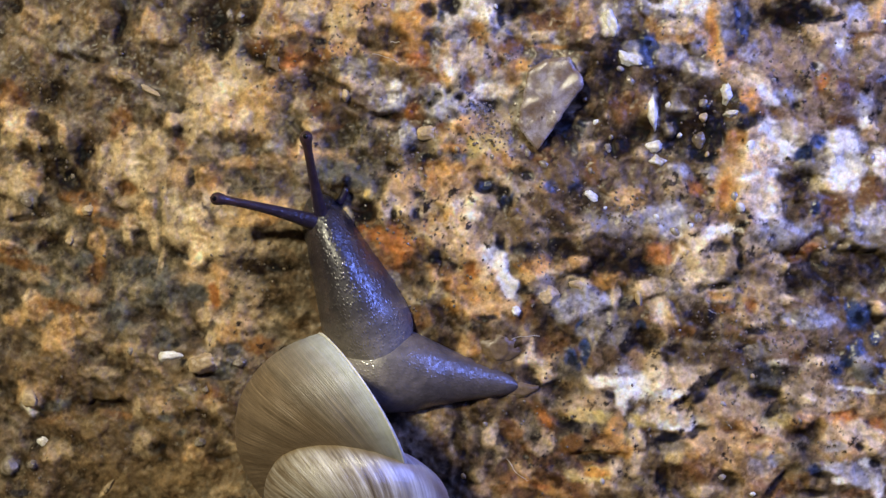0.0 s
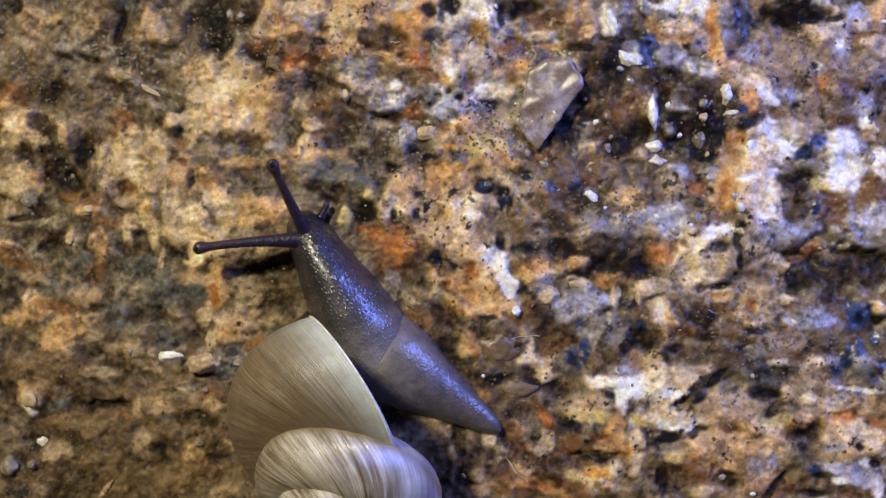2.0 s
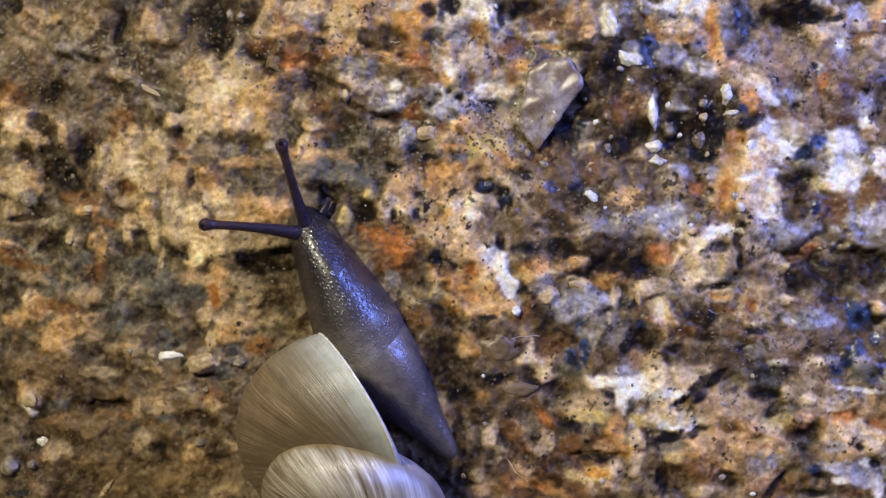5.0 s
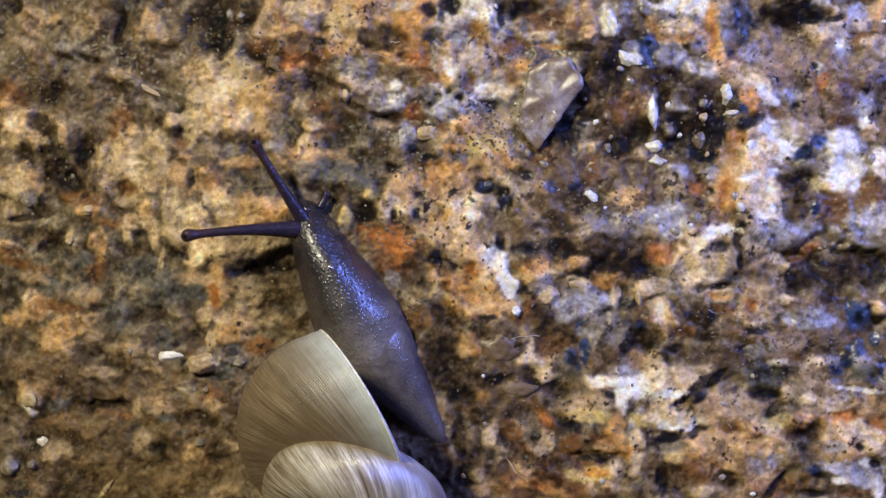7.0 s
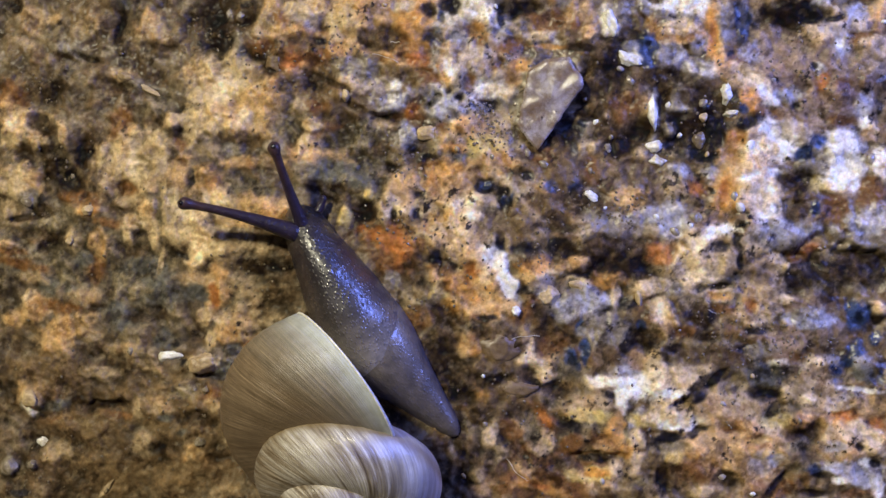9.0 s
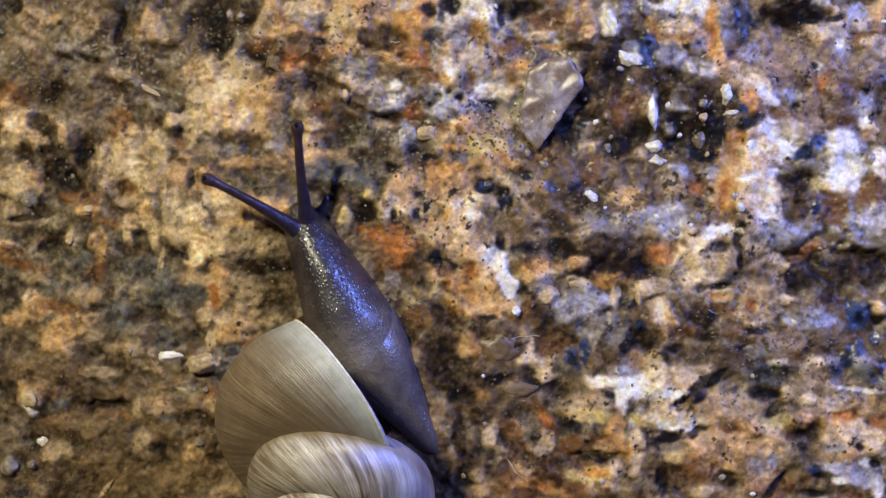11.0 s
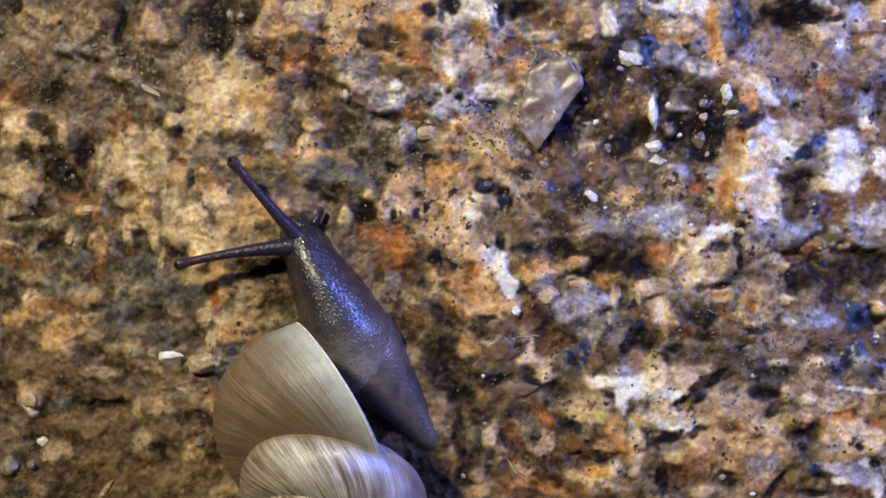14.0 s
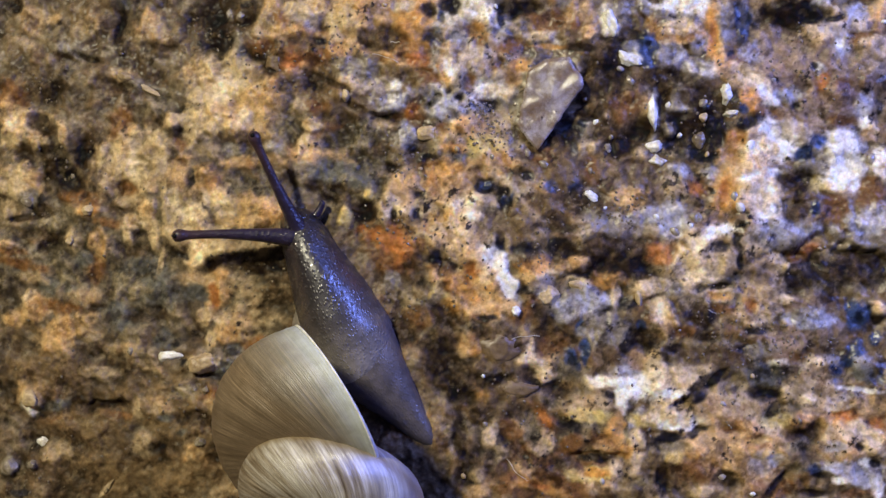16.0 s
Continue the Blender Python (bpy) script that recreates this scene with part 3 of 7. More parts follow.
patch("cream", 9.48, 10.17, 0.60, 0.30)
patch("white", 10.02, 10.11, 0.54, 0.33, -20)
patch("lilac", 10.14, 10.83, 0.42, 0.24)
patch("slate", 11.04, 10.89, 0.66, 0.66)
patch("slate", 10.86, 9.87, 0.51, 0.36)
patch("mica", 10.56, 11.31, 0.27, 0.12)
patch("mica", 10.89, 10.83, 0.21, 0.18)
patch("mica", 10.98, 9.27, 0.60, 0.12, -10)
patch("lilac", 10.74, 12.87, 0.30, 0.39, 30)
patch("quartz", 9.78, 12.81, 0.72, 0.30)
patch("olive", 9.48, 12.18, 0.51, 0.27)
patch("orange", 11.34, 11.67, 0.36, 0.54)
patch("cream", 10.77, 7.08, 0.36, 0.84, 10)
patch("white", 11.16, 7.17, 0.21, 0.84, 5)
patch("tan", 10.38, 6.51, 0.42, 0.33)
patch("soil_and_shade", 11.04, 6.24, 0.72, 0.12, 8)
patch("lilac", 7.53, 6.09, 0.42, 0.54)
patch("slate", 7.23, 6.45, 0.27, 0.39)
patch("cream", 8.58, 6.45, 0.33, 0.72, -10)
patch("umber", 6.48, 5.91, 0.66, 0.84)
patch("rust", 5.28, 4.89, 0.54, 0.48)
patch("soil_and_shade", 5.64, 6.27, 0.72, 0.48, 30)
patch("mica", 6.48, 6.81, 0.30, 0.54, -20)
patch("cream", 7.74, 5.19, 0.42, 0.48)
patch("slate", 6.96, 5.19, 0.15, 0.42)
patch("soil_and_shade", 9.24, 5.58, 0.78, 0.90)
patch("mica", 9.18, 6.69, 0.24, 0.24)
patch("cream", 10.32, 4.77, 0.39, 0.42)
# top right
patch("quartz", 12.33, 12.57, 0.84, 0.54)
patch("cream", 12.72, 11.55, 0.84, 0.42)
patch("white", 12.84, 12.99, 1.02, 0.27)
patch("white", 13.89, 12.75, 0.27, 0.39)
patch("orange", 12.48, 11.19, 1.02, 0.18, 6)
patch("lilac", 12.06, 10.35, 0.60, 0.54)
patch("white", 12.18, 10.32, 0.24, 0.27)
patch("slate", 14.01, 10.59, 0.15, 0.42)
patch("quartz", 13.62, 10.77, 0.36, 0.36)
patch("orange", 14.40, 11.31, 0.27, 1.14)
patch("peach", 14.52, 10.47, 0.27, 0.54)
patch("quartz", 14.94, 11.91, 0.39, 0.60)
patch("lilac", 13.68, 9.60, 0.66, 0.36)
patch("white", 13.68, 9.57, 0.36, 0.21)
patch("slate", 15.93, 12.21, 0.39, 0.96)
patch("slate", 15.72, 12.63, 0.21, 0.42)
patch("mica", 16.74, 11.97, 0.30, 0.24)
patch("mica", 15.27, 10.38, 0.27, 0.21)
patch("rust", 15.54, 10.05, 0.39, 0.21)
patch("soil_and_shade", 19.08, 12.39, 1.68, 0.72)
patch("mica", 18.12, 12.63, 0.78, 0.42)
patch("mica", 19.56, 12.33, 0.66, 0.54)
patch("soil_and_shade", 19.14, 11.49, 0.78, 0.30)
patch("umber", 17.28, 12.33, 0.54, 0.54)
patch("lilac", 16.74, 10.65, 0.66, 0.39)
patch("pink", 17.88, 10.77, 1.02, 0.60)
patch("cream", 19.98, 11.43, 0.54, 0.30)
patch("lilac", 21.24, 10.77, 0.39, 0.54)
patch("white", 21.06, 10.98, 0.15, 0.27)
patch("pale", 20.94, 11.85, 0.60, 0.36)
patch("white", 20.04, 12.93, 0.36, 0.27)
patch("cream", 20.52, 12.63, 0.54, 0.27)
patch("mica", 20.94, 12.21, 0.54, 0.12, 20)
patch("lilac", 21.99, 12.63, 0.42, 0.45)
patch("rust", 21.99, 10.92, 0.39, 0.27)
patch("peach", 23.22, 12.27, 0.36, 0.78)
patch("rust", 22.44, 11.37, 0.54, 0.12)
patch("pale", 22.23, 11.85, 0.39, 0.21)
patch("cream", 23.04, 10.77, 0.66, 0.33)
patch("peach", 15.54, 9.48, 1.08, 0.30, -8)
patch("cream", 16.38, 8.97, 0.84, 0.54, -30)
patch("white", 16.92, 8.37, 0.27, 0.72, 35)
patch("white", 17.52, 7.65, 0.27, 0.21)
patch("orange", 16.32, 7.89, 0.54, 0.39, -30)
patch("rust", 17.22, 7.08, 0.66, 0.27)
patch("rust", 20.13, 8.97, 0.33, 0.51)
patch("rust", 21.09, 8.73, 0.27, 0.21)
patch("lilac", 18.48, 8.13, 0.54, 0.33)
patch("lilac", 19.98, 9.63, 0.24, 0.21)
patch("mica", 19.68, 9.75, 0.18, 0.12)
patch("mica", 18.78, 7.65, 0.27, 0.12)
patch("lilac", 22.44, 7.83, 0.39, 0.48)
patch("olive", 23.22, 7.65, 0.24, 0.60)
patch("tan", 22.68, 9.87, 0.72, 0.48)
patch("tan", 19.38, 10.65, 0.30, 0.15)
patch("umber", 13.23, 8.73, 1.20, 0.42)
patch("quartz", 12.48, 7.89, 0.33, 0.60)
patch("lilac", 12.96, 7.65, 0.30, 0.45)
patch("mica", 15.39, 7.95, 0.27, 0.54)
patch("slate", 15.84, 7.47, 0.27, 0.21)
patch("mica", 16.26, 6.78, 0.84, 0.33)
patch("quartz", 12.06, 6.39, 0.24, 0.27)
patch("slate", 13.98, 7.65, 0.21, 0.27)
patch("mica", 14.52, 5.97, 0.39, 0.66)
patch("mica", 14.64, 4.95, 0.48, 0.30)
patch("olive", 12.78, 5.13, 0.54, 0.33)
patch("cream", 17.04, 5.49, 1.14, 0.78)
patch("white", 18.12, 5.67, 1.14, 0.60, -20)
patch("cream", 16.56, 4.77, 0.72, 0.42)
patch("orange", 15.48, 5.55, 0.39, 0.66)
patch("peach", 15.06, 4.89, 0.45, 0.39)
patch("white", 17.52, 6.45, 0.36, 0.21, -30)
patch("pale", 18.54, 6.15, 0.72, 0.36, -20)
patch("slate", 19.23, 4.98, 0.54, 0.42)
patch("slate", 19.98, 5.67, 0.51, 0.36)
patch("mica", 19.44, 5.25, 0.21, 0.18)
patch("white", 21.42, 5.07, 0.78, 0.78)
patch("white", 21.24, 6.03, 0.72, 0.18)
patch("lilac", 21.18, 5.37, 0.45, 0.39)
patch("cream", 22.83, 6.33, 0.33, 0.33)
patch("white", 23.28, 4.65, 0.39, 0.54)
patch("white", 22.44, 6.78, 0.21, 0.36)
patch("peach", 22.68, 6.03, 0.30, 0.21)
patch("rust", 21.24, 6.75, 0.60, 0.21)
patch("mica", 19.68, 4.47, 0.72, 0.15)
# left, middle height
patch("cream", -23.32, 3.77, 0.86, 0.67)
patch("peach", -22.16, 3.70, 0.49, 0.46)
patch("quartz", -22.48, 2.63, 0.46, 0.34)
patch("tan", -23.44, 2.12, 0.55, 0.55)
patch("soil_and_shade", -20.89, 3.88, 0.98, 0.79)
patch("soil_and_shade", -21.68, 2.29, 0.67, 0.24)
patch("soil_and_shade", -19.94, 3.02, 0.79, 0.49)
patch("mica", -21.68, 2.78, 0.34, 0.21)
patch("peach", -19.05, 2.10, 0.46, 0.33)
patch("rust", -19.30, 2.77, 0.85, 0.27)
patch("soil_and_shade", -22.16, 1.81, 1.22, 0.12, 10)
patch("rust", -18.11, 1.40, 0.73, 0.18, -10)
patch("soil_and_shade", -21.21, 0.49, 1.04, 0.49)
patch("quartz", -22.10, 0.34, 0.24, 0.31, -30)
patch("tan", -20.00, 0.49, 0.37, 0.46)
patch("cream", -20.09, 0.49, 0.21, 0.27)
patch("cream", -23.57, 0.15, 0.40, 0.21)
patch("rust", -23.38, -0.09, 0.61, 0.15)
patch("peach", -18.36, -0.15, 0.24, 0.55, -15)
patch("peach", -18.67, 0.64, 0.33, 0.36)
patch("rust", -18.61, -1.06, 0.36, 0.55)
patch("rust", -22.80, -0.77, 1.16, 0.21, -12)
patch("grey", -19.30, -0.64, 0.33, 0.27)
patch("grey", -21.40, -1.99, 0.43, 0.46)
patch("grey", -20.06, -2.29, 0.34, 0.40)
patch("tan", -22.32, -1.56, 0.55, 0.37)
patch("cream", -22.48, -2.60, 0.34, 0.25)
patch("peach", -22.10, -3.03, 0.61, 0.31)
patch("peach", -22.80, -3.71, 0.92, 0.37, 10)
patch("rust", -20.51, -3.08, 1.10, 0.24, -8)
patch("soil_and_shade", -18.74, -3.22, 0.67, 0.09, 12)
patch("tan", -19.30, -2.59, 0.85, 0.30)
patch("peach", -19.94, -4.12, 0.98, 0.37)
patch("brown", -22.16, -4.32, 0.55, 0.24)
patch("cream", -17.04, 4.03, 1.33, 1.03)
patch("rust", -17.04, 3.24, 0.61, 0.33)
patch("tan", -15.39, 4.26, 0.67, 0.79)
patch("tan", -16.92, 2.70, 0.85, 0.33)
patch("soil_and_shade", -17.42, 1.97, 0.61, 0.18, -20)
patch("cream", -15.49, 1.72, 0.73, 0.67)
patch("cream", -16.61, 1.42, 0.48, 0.33)
patch("soil_and_shade", -16.45, 0.76, 0.39, 0.18, 35)
patch("cream", -16.95, 0.45, 0.21, 0.42)
patch("cream", -15.49, 0.57, 0.24, 0.60, 20)
patch("mica", -17.48, 0.15, 0.24, 0.27)
patch("grey", -16.33, -0.82, 1.03, 0.33)
patch("cream", -14.87, 3.05, 0.12, 1.21, -2)
patch("olive", -15.11, 2.09, 0.08, 1.03)
patch("cream", -15.11, -0.70, 0.12, 0.73, -12)
patch("grey", -15.49, -1.78, 0.60, 0.21)
patch("cream", -13.69, 1.96, 0.84, 0.72)
patch("cream", -13.14, 0.63, 0.96, 0.54)
patch("cream", -13.23, -0.45, 0.54, 0.54, -20)
patch("peach", -12.40, 3.58, 0.72, 0.60)
patch("mica", -13.45, 3.77, 0.18, 0.39, -10)
patch("peach", -14.31, 3.77, 0.39, 0.54)
patch("cream", -12.10, 2.74, 0.84, 0.48)
patch("cream", -12.22, 0.21, 0.60, 0.54)
patch("white", -13.76, 2.02, 0.36, 0.30)
patch("mica", -13.88, -0.33, 0.42, 0.15, -40)
patch("grey", -14.56, -2.14, 1.09, 0.66)
patch("peach", -11.92, -1.96, 0.54, 0.78)
patch("peach", -12.28, -2.74, 0.39, 0.66, 20)
patch("cream", -12.59, -3.64, 0.36, 0.36)
patch("cream", -11.61, -3.64, 0.36, 0.27)
patch("tan", -13.23, -1.54, 0.72, 0.27)
patch("grey", -13.08, -2.44, 0.39, 0.30)
patch("grey", -17.23, -3.67, 0.73, 0.49)
patch("soil_and_shade", -15.80, -3.60, 1.09, 0.36)
# round the snail
patch("olive", -10.94, 3.49, 0.72, 0.54)
patch("mica", -10.33, 2.85, 0.66, 0.18, 10)
patch("olive", -9.54, 3.27, 0.66, 0.33)
patch("peach", -10.03, 2.25, 1.20, 0.45)
patch("peach", -8.82, 1.95, 0.78, 0.36)
patch("cream", -11.55, 2.08, 0.36, 0.72)
patch("peach", -10.33, 1.47, 1.14, 0.21)
patch("tan", -10.03, 0.45, 1.14, 0.45)
patch("soil_and_shade", -9.42, -0.99, 1.68, 0.30)
patch("tan", -10.63, -1.83, 0.66, 0.30)
patch("tan", -10.33, -3.63, 1.02, 0.39)
patch("cream", -10.57, -4.42, 0.33, 0.54)
patch("umber", -7.62, -3.93, 0.72, 0.39)
patch("tan", -9.42, -2.52, 0.90, 0.42)
patch("grey", -5.76, 4.05, 0.96, 0.51)
patch("soil_and_shade", -6.84, 3.45, 0.45, 0.33)
patch("soil_and_shade", -5.52, 2.97, 0.78, 0.48)
patch("umber", -4.86, 2.07, 0.66, 0.42)
patch("yellow", -5.16, 1.77, 0.30, 0.33)
patch("yellow", -3.87, 2.85, 0.18, 0.24)
patch("soil_and_shade", -3.96, 1.89, 0.39, 0.42)
patch("peach", -2.04, 2.91, 0.66, 0.69)
patch("cream", -2.58, 2.07, 0.72, 0.66)
patch("mica", -2.64, 1.83, 0.18, 0.27)
patch("mica", -1.44, 1.77, 0.18, 0.21)
patch("rust", -2.82, 0.63, 1.14, 0.51)
patch("rust", -1.86, 0.27, 0.96, 0.78)
patch("orange", -2.16, 0.03, 0.60, 0.66)
patch("rust", -2.76, -0.63, 0.66, 0.66)
patch("mica", -1.44, 2.85, 0.33, 0.21)
patch("cream", -0.54, 0.93, 0.54, 0.60)
patch("cream", -1.02, 2.13, 0.66, 0.39)
patch("orange", -0.24, 3.63, 0.54, 0.51)
patch("umber", -1.92, -1.29, 0.66, 0.54)
patch("quartz", -2.76, -1.65, 0.30, 0.33)
patch("olive", -1.14, -2.43, 0.78, 0.78)
patch("peach", -0.24, -1.23, 0.54, 0.39)
patch("yellow", -0.12, -2.13, 0.42, 0.51)
patch("mica", -0.84, -0.45, 0.84, 0.18, -15)
patch("mica", -0.18, -0.33, 0.27, 0.21)
patch("umber", -1.62, -3.63, 0.66, 0.66)
patch("olive", -0.42, -3.93, 0.60, 0.48)
patch("umber", -8.52, -2.37, 0.90, 0.90)
# middle, right of the snail
patch("peach", 0.72, 3.63, 0.72, 0.66)
patch("cream", 1.14, 2.73, 0.72, 0.66)
patch("cream", 1.44, 1.65, 0.60, 0.48)
patch("cream", 0.48, 0.75, 0.42, 0.66)
patch("lilac", 2.64, 4.23, 0.66, 0.27)
patch("slate", 4.38, 3.57, 0.39, 0.27)
patch("slate", 5.76, 3.36, 0.30, 0.24)
patch("mica", 2.34, 3.21, 0.42, 0.24)
patch("mica", 3.36, 2.55, 0.42, 0.54)
patch("slate", 3.66, 2.91, 0.15, 0.42)
patch("mica", 2.88, 2.97, 0.27, 0.21)
patch("quartz", 2.88, 1.59, 0.96, 0.39)
patch("cream", 4.74, 2.85, 0.54, 0.51)
patch("rust", 5.52, 2.49, 0.78, 0.60)
patch("tan", 4.98, 1.29, 0.96, 0.39)
patch("slate", 6.84, 3.69, 0.39, 0.78)
patch("slate", 6.60, 2.73, 0.33, 0.27)
patch("lilac", 6.93, 4.08, 0.18, 0.36)
patch("white", 7.86, 2.82, 0.45, 0.24, -30)
patch("rust", 7.83, 3.93, 0.60, 0.45)
patch("soil_and_shade", 7.38, 2.07, 0.66, 0.27)
patch("mica", 8.64, 2.43, 0.54, 0.24)
patch("quartz", 7.74, 1.17, 0.66, 0.57)
patch("rust", 6.48, 1.17, 0.60, 0.54)
patch("lilac", 9.72, 3.69, 0.60, 0.60)
patch("peach", 10.08, 2.55, 0.66, 0.39)
patch("rust", 10.74, 1.77, 0.54, 0.27)
patch("slate", 9.96, 1.65, 0.48, 0.18)
patch("mica", 9.54, 1.65, 0.21, 0.21)
patch("lilac", 10.98, 2.19, 0.54, 0.33)
patch("lilac", 12.18, 1.35, 0.78, 0.66)
patch("white", 12.24, 1.17, 0.24, 0.54, 15)
patch("pale", 10.68, 0.87, 0.84, 0.27)
patch("mica", 3.06, 0.57, 0.21, 0.72, 10)
patch("mica", 4.26, 0.15, 0.54, 0.30)
patch("mica", 6.06, 0.27, 0.72, 0.48)
patch("soil_and_shade", 6.48, -0.87, 0.72, 0.60)
patch("umber", 9.48, 0.03, 1.20, 0.54)
patch("soil_and_shade", 9.24, -1.23, 1.50, 0.84)
patch("rust", 11.64, -0.03, 0.72, 0.60)
patch("rust", 8.22, -0.42, 0.78, 0.42)
patch("olive", 10.08, -1.83, 1.08, 0.27)
patch("white", 2.46, -0.09, 0.72, 0.27, -25)
patch("white", 3.18, -1.29, 0.39, 1.14, 24)
patch("white", 3.54, -2.13, 0.24, 0.36)
patch("tan", 2.16, -1.23, 0.48, 0.48)
patch("orange", 2.16, -2.07, 0.78, 0.60)
patch("rust", 1.44, -2.13, 0.66, 0.45)
patch("peach", 1.14, -2.97, 1.02, 0.60)
patch("orange", 0.42, -3.33, 0.48, 0.60)
patch("cream", 1.26, -0.87, 0.54, 0.48)
patch("peach", 2.64, -3.15, 0.84, 0.48)
patch("white", 3.84, -3.21, 0.24, 0.27)
patch("rust", 4.74, -2.67, 0.39, 0.27)
patch("soil_and_shade", 0.36, -0.99, 0.60, 0.39)
patch("rust", 0.48, -1.83, 0.54, 0.30)
patch("mica", 4.44, -2.13, 0.51, 0.21)
patch("rust", 4.26, -3.57, 0.66, 0.39)
patch("mica", 2.34, -3.63, 0.42, 0.18)
patch("olive", 1.68, -4.17, 0.66, 0.27)
patch("cream", 5.04, -1.41, 0.96, 0.27)
patch("pale", 5.34, -1.89, 0.54, 0.27)
patch("cream", 7.08, -1.95, 0.60, 0.33)
patch("yellow", 7.08, -1.83, 0.39, 0.21)
patch("quartz", 7.44, -2.97, 1.44, 0.54)
patch("lilac", 6.66, -3.33, 0.54, 0.36)
patch("mica", 6.81, -3.33, 0.15, 0.15)
patch("lilac", 8.46, -2.67, 0.42, 0.30)
patch("umber", 5.28, -3.63, 0.54, 0.48)
patch("mica", 8.64, -3.15, 0.36, 0.21)
patch("slate", 7.38, -4.17, 0.27, 0.39)
patch("mica", 7.86, -3.87, 0.60, 0.15, 30)
patch("cream", 9.24, -2.43, 0.24, 0.39)
patch("mica", 9.84, -2.97, 0.45, 0.33)
patch("quartz", 8.88, -3.93, 0.84, 0.33)
patch("cream", 11.58, -3.33, 0.42, 0.48)
patch("umber", 10.98, -2.37, 0.66, 0.45)
patch("slate", 10.56, -4.05, 0.21, 0.27)
# right, middle height
patch("rust", 13.26, 3.45, 0.60, 0.33)
patch("brown", 13.38, 2.91, 0.54, 0.33)
patch("lilac", 14.28, 3.93, 0.33, 0.39)
patch("lilac", 12.48, 4.08, 0.39, 0.36)
patch("tan", 12.18, 3.27, 0.54, 0.39)
patch("orange", 15.03, 2.97, 0.66, 1.14, -10)
patch("peach", 15.63, 3.57, 0.42, 0.60)
patch("cream", 16.74, 3.03, 0.96, 1.08)
patch("white", 17.04, 3.93, 1.02, 0.15, 10)
patch("cream", 17.04, 1.77, 0.66, 0.54)
patch("white", 17.16, 2.19, 0.54, 0.39)
patch("pink", 14.43, 1.65, 0.96, 0.36)
patch("orange", 14.76, 1.47, 0.54, 0.24)
patch("white", 14.40, 0.90, 0.84, 0.27, 10)
patch("cream", 13.32, 0.33, 0.60, 0.60)
patch("lilac", 12.06, 1.23, 0.54, 0.60)
patch("mica", 15.66, 0.33, 0.27, 0.51)
patch("mica", 14.58, 0.03, 0.60, 0.24, 15)
patch("mica", 15.78, -0.63, 0.18, 0.42)
patch("cream", 16.44, 0.33, 0.36, 0.51)
patch("cream", 13.38, -1.47, 0.84, 0.33)
patch("cream", 12.84, -0.63, 0.66, 0.48)
patch("mica", 17.58, 2.13, 0.24, 0.24)
patch("lilac", 17.94, 1.08, 1.14, 0.45)
patch("white", 17.76, 1.05, 0.27, 0.21)
patch("quartz", 17.64, 0.45, 1.14, 0.39)
patch("lilac", 19.44, 0.87, 0.66, 0.27, 25)
patch("quartz", 18.84, 0.27, 0.42, 0.33)
patch("umber", 19.14, 3.63, 0.96, 0.81)
patch("soil_and_shade", 18.36, 3.63, 0.30, 0.39)
patch("quartz", 19.68, 4.23, 0.69, 0.27)
patch("yellow", 19.98, 3.45, 0.42, 0.27)
patch("umber", 18.78, 2.13, 0.66, 0.48)
patch("rust", 20.94, 2.13, 0.60, 0.60)
patch("white", 21.06, 3.87, 0.54, 0.60)
patch("white", 21.90, 3.57, 0.30, 0.66)
patch("lilac", 21.72, 3.09, 0.15, 0.78)
patch("cream", 20.88, 3.27, 0.42, 0.24)
patch("rust", 22.44, 3.57, 0.48, 0.27)
patch("rust", 22.56, 2.73, 0.66, 0.42)
patch("lilac", 22.68, 1.41, 0.84, 0.51)
patch("lilac", 21.96, 1.17, 0.36, 0.42, -30)
patch("quartz", 22.08, 0.39, 1.14, 0.39)
patch("lilac", 20.94, 0.75, 0.21, 0.45, 35)
patch("rust", 19.56, 0.03, 0.51, 0.33, 25)
patch("rust", 19.08, -0.45, 0.42, 0.18)
# shade below the shelf, put into the colour
patch("soil_and_shade", 22.08, -0.27, 1.32, 0.15, -8)
patch("umber", 22.08, -0.69, 1.50, 0.36)
patch("soil_and_shade", 18.54, -1.77, 1.02, 0.45)
patch("cream", 17.34, -0.87, 0.66, 0.48)
patch("tan", 16.83, -1.83, 0.78, 0.60)
patch("peach", 16.83, -2.43, 0.51, 0.39)
patch("orange", 16.44, -2.97, 0.39, 0.33)
patch("cream", 14.58, -2.37, 0.66, 0.30)
patch("orange", 14.46, -2.49, 0.54, 0.18)
patch("soil_and_shade", 14.76, -1.95, 0.60, 0.09, 10)
patch("grey", 15.18, -1.47, 0.66, 0.24)
patch("mica", 16.14, -1.77, 0.36, 0.18, 20)
patch("mica", 13.68, -2.13, 0.36, 0.12, 30)
patch("quartz", 11.94, -2.13, 0.54, 0.33)
patch("cream", 18.24, -2.67, 0.27, 0.15, -20)
patch("cream", 23.13, -3.15, 0.39, 0.21, -25)
patch("slate", 22.14, -3.75, 0.60, 0.69)
patch("soil_and_shade", 23.19, -3.75, 0.33, 0.24)
patch("rust", 14.64, -3.27, 0.84, 0.21)
patch("soil_and_shade", 13.74, -3.63, 0.66, 0.48)
patch("mica", 14.16, -3.57, 0.24, 0.30)
patch("cream", 11.88, -3.93, 0.36, 0.39)
patch("tan", 17.28, -3.63, 0.66, 0.60)
patch("lilac", 19.44, -3.75, 0.96, 0.33)
patch("quartz", 19.38, -3.30, 0.54, 0.18)
patch("mica", 16.74, -4.35, 0.66, 0.18)
patch("rust", 12.78, -4.35, 0.54, 0.24)
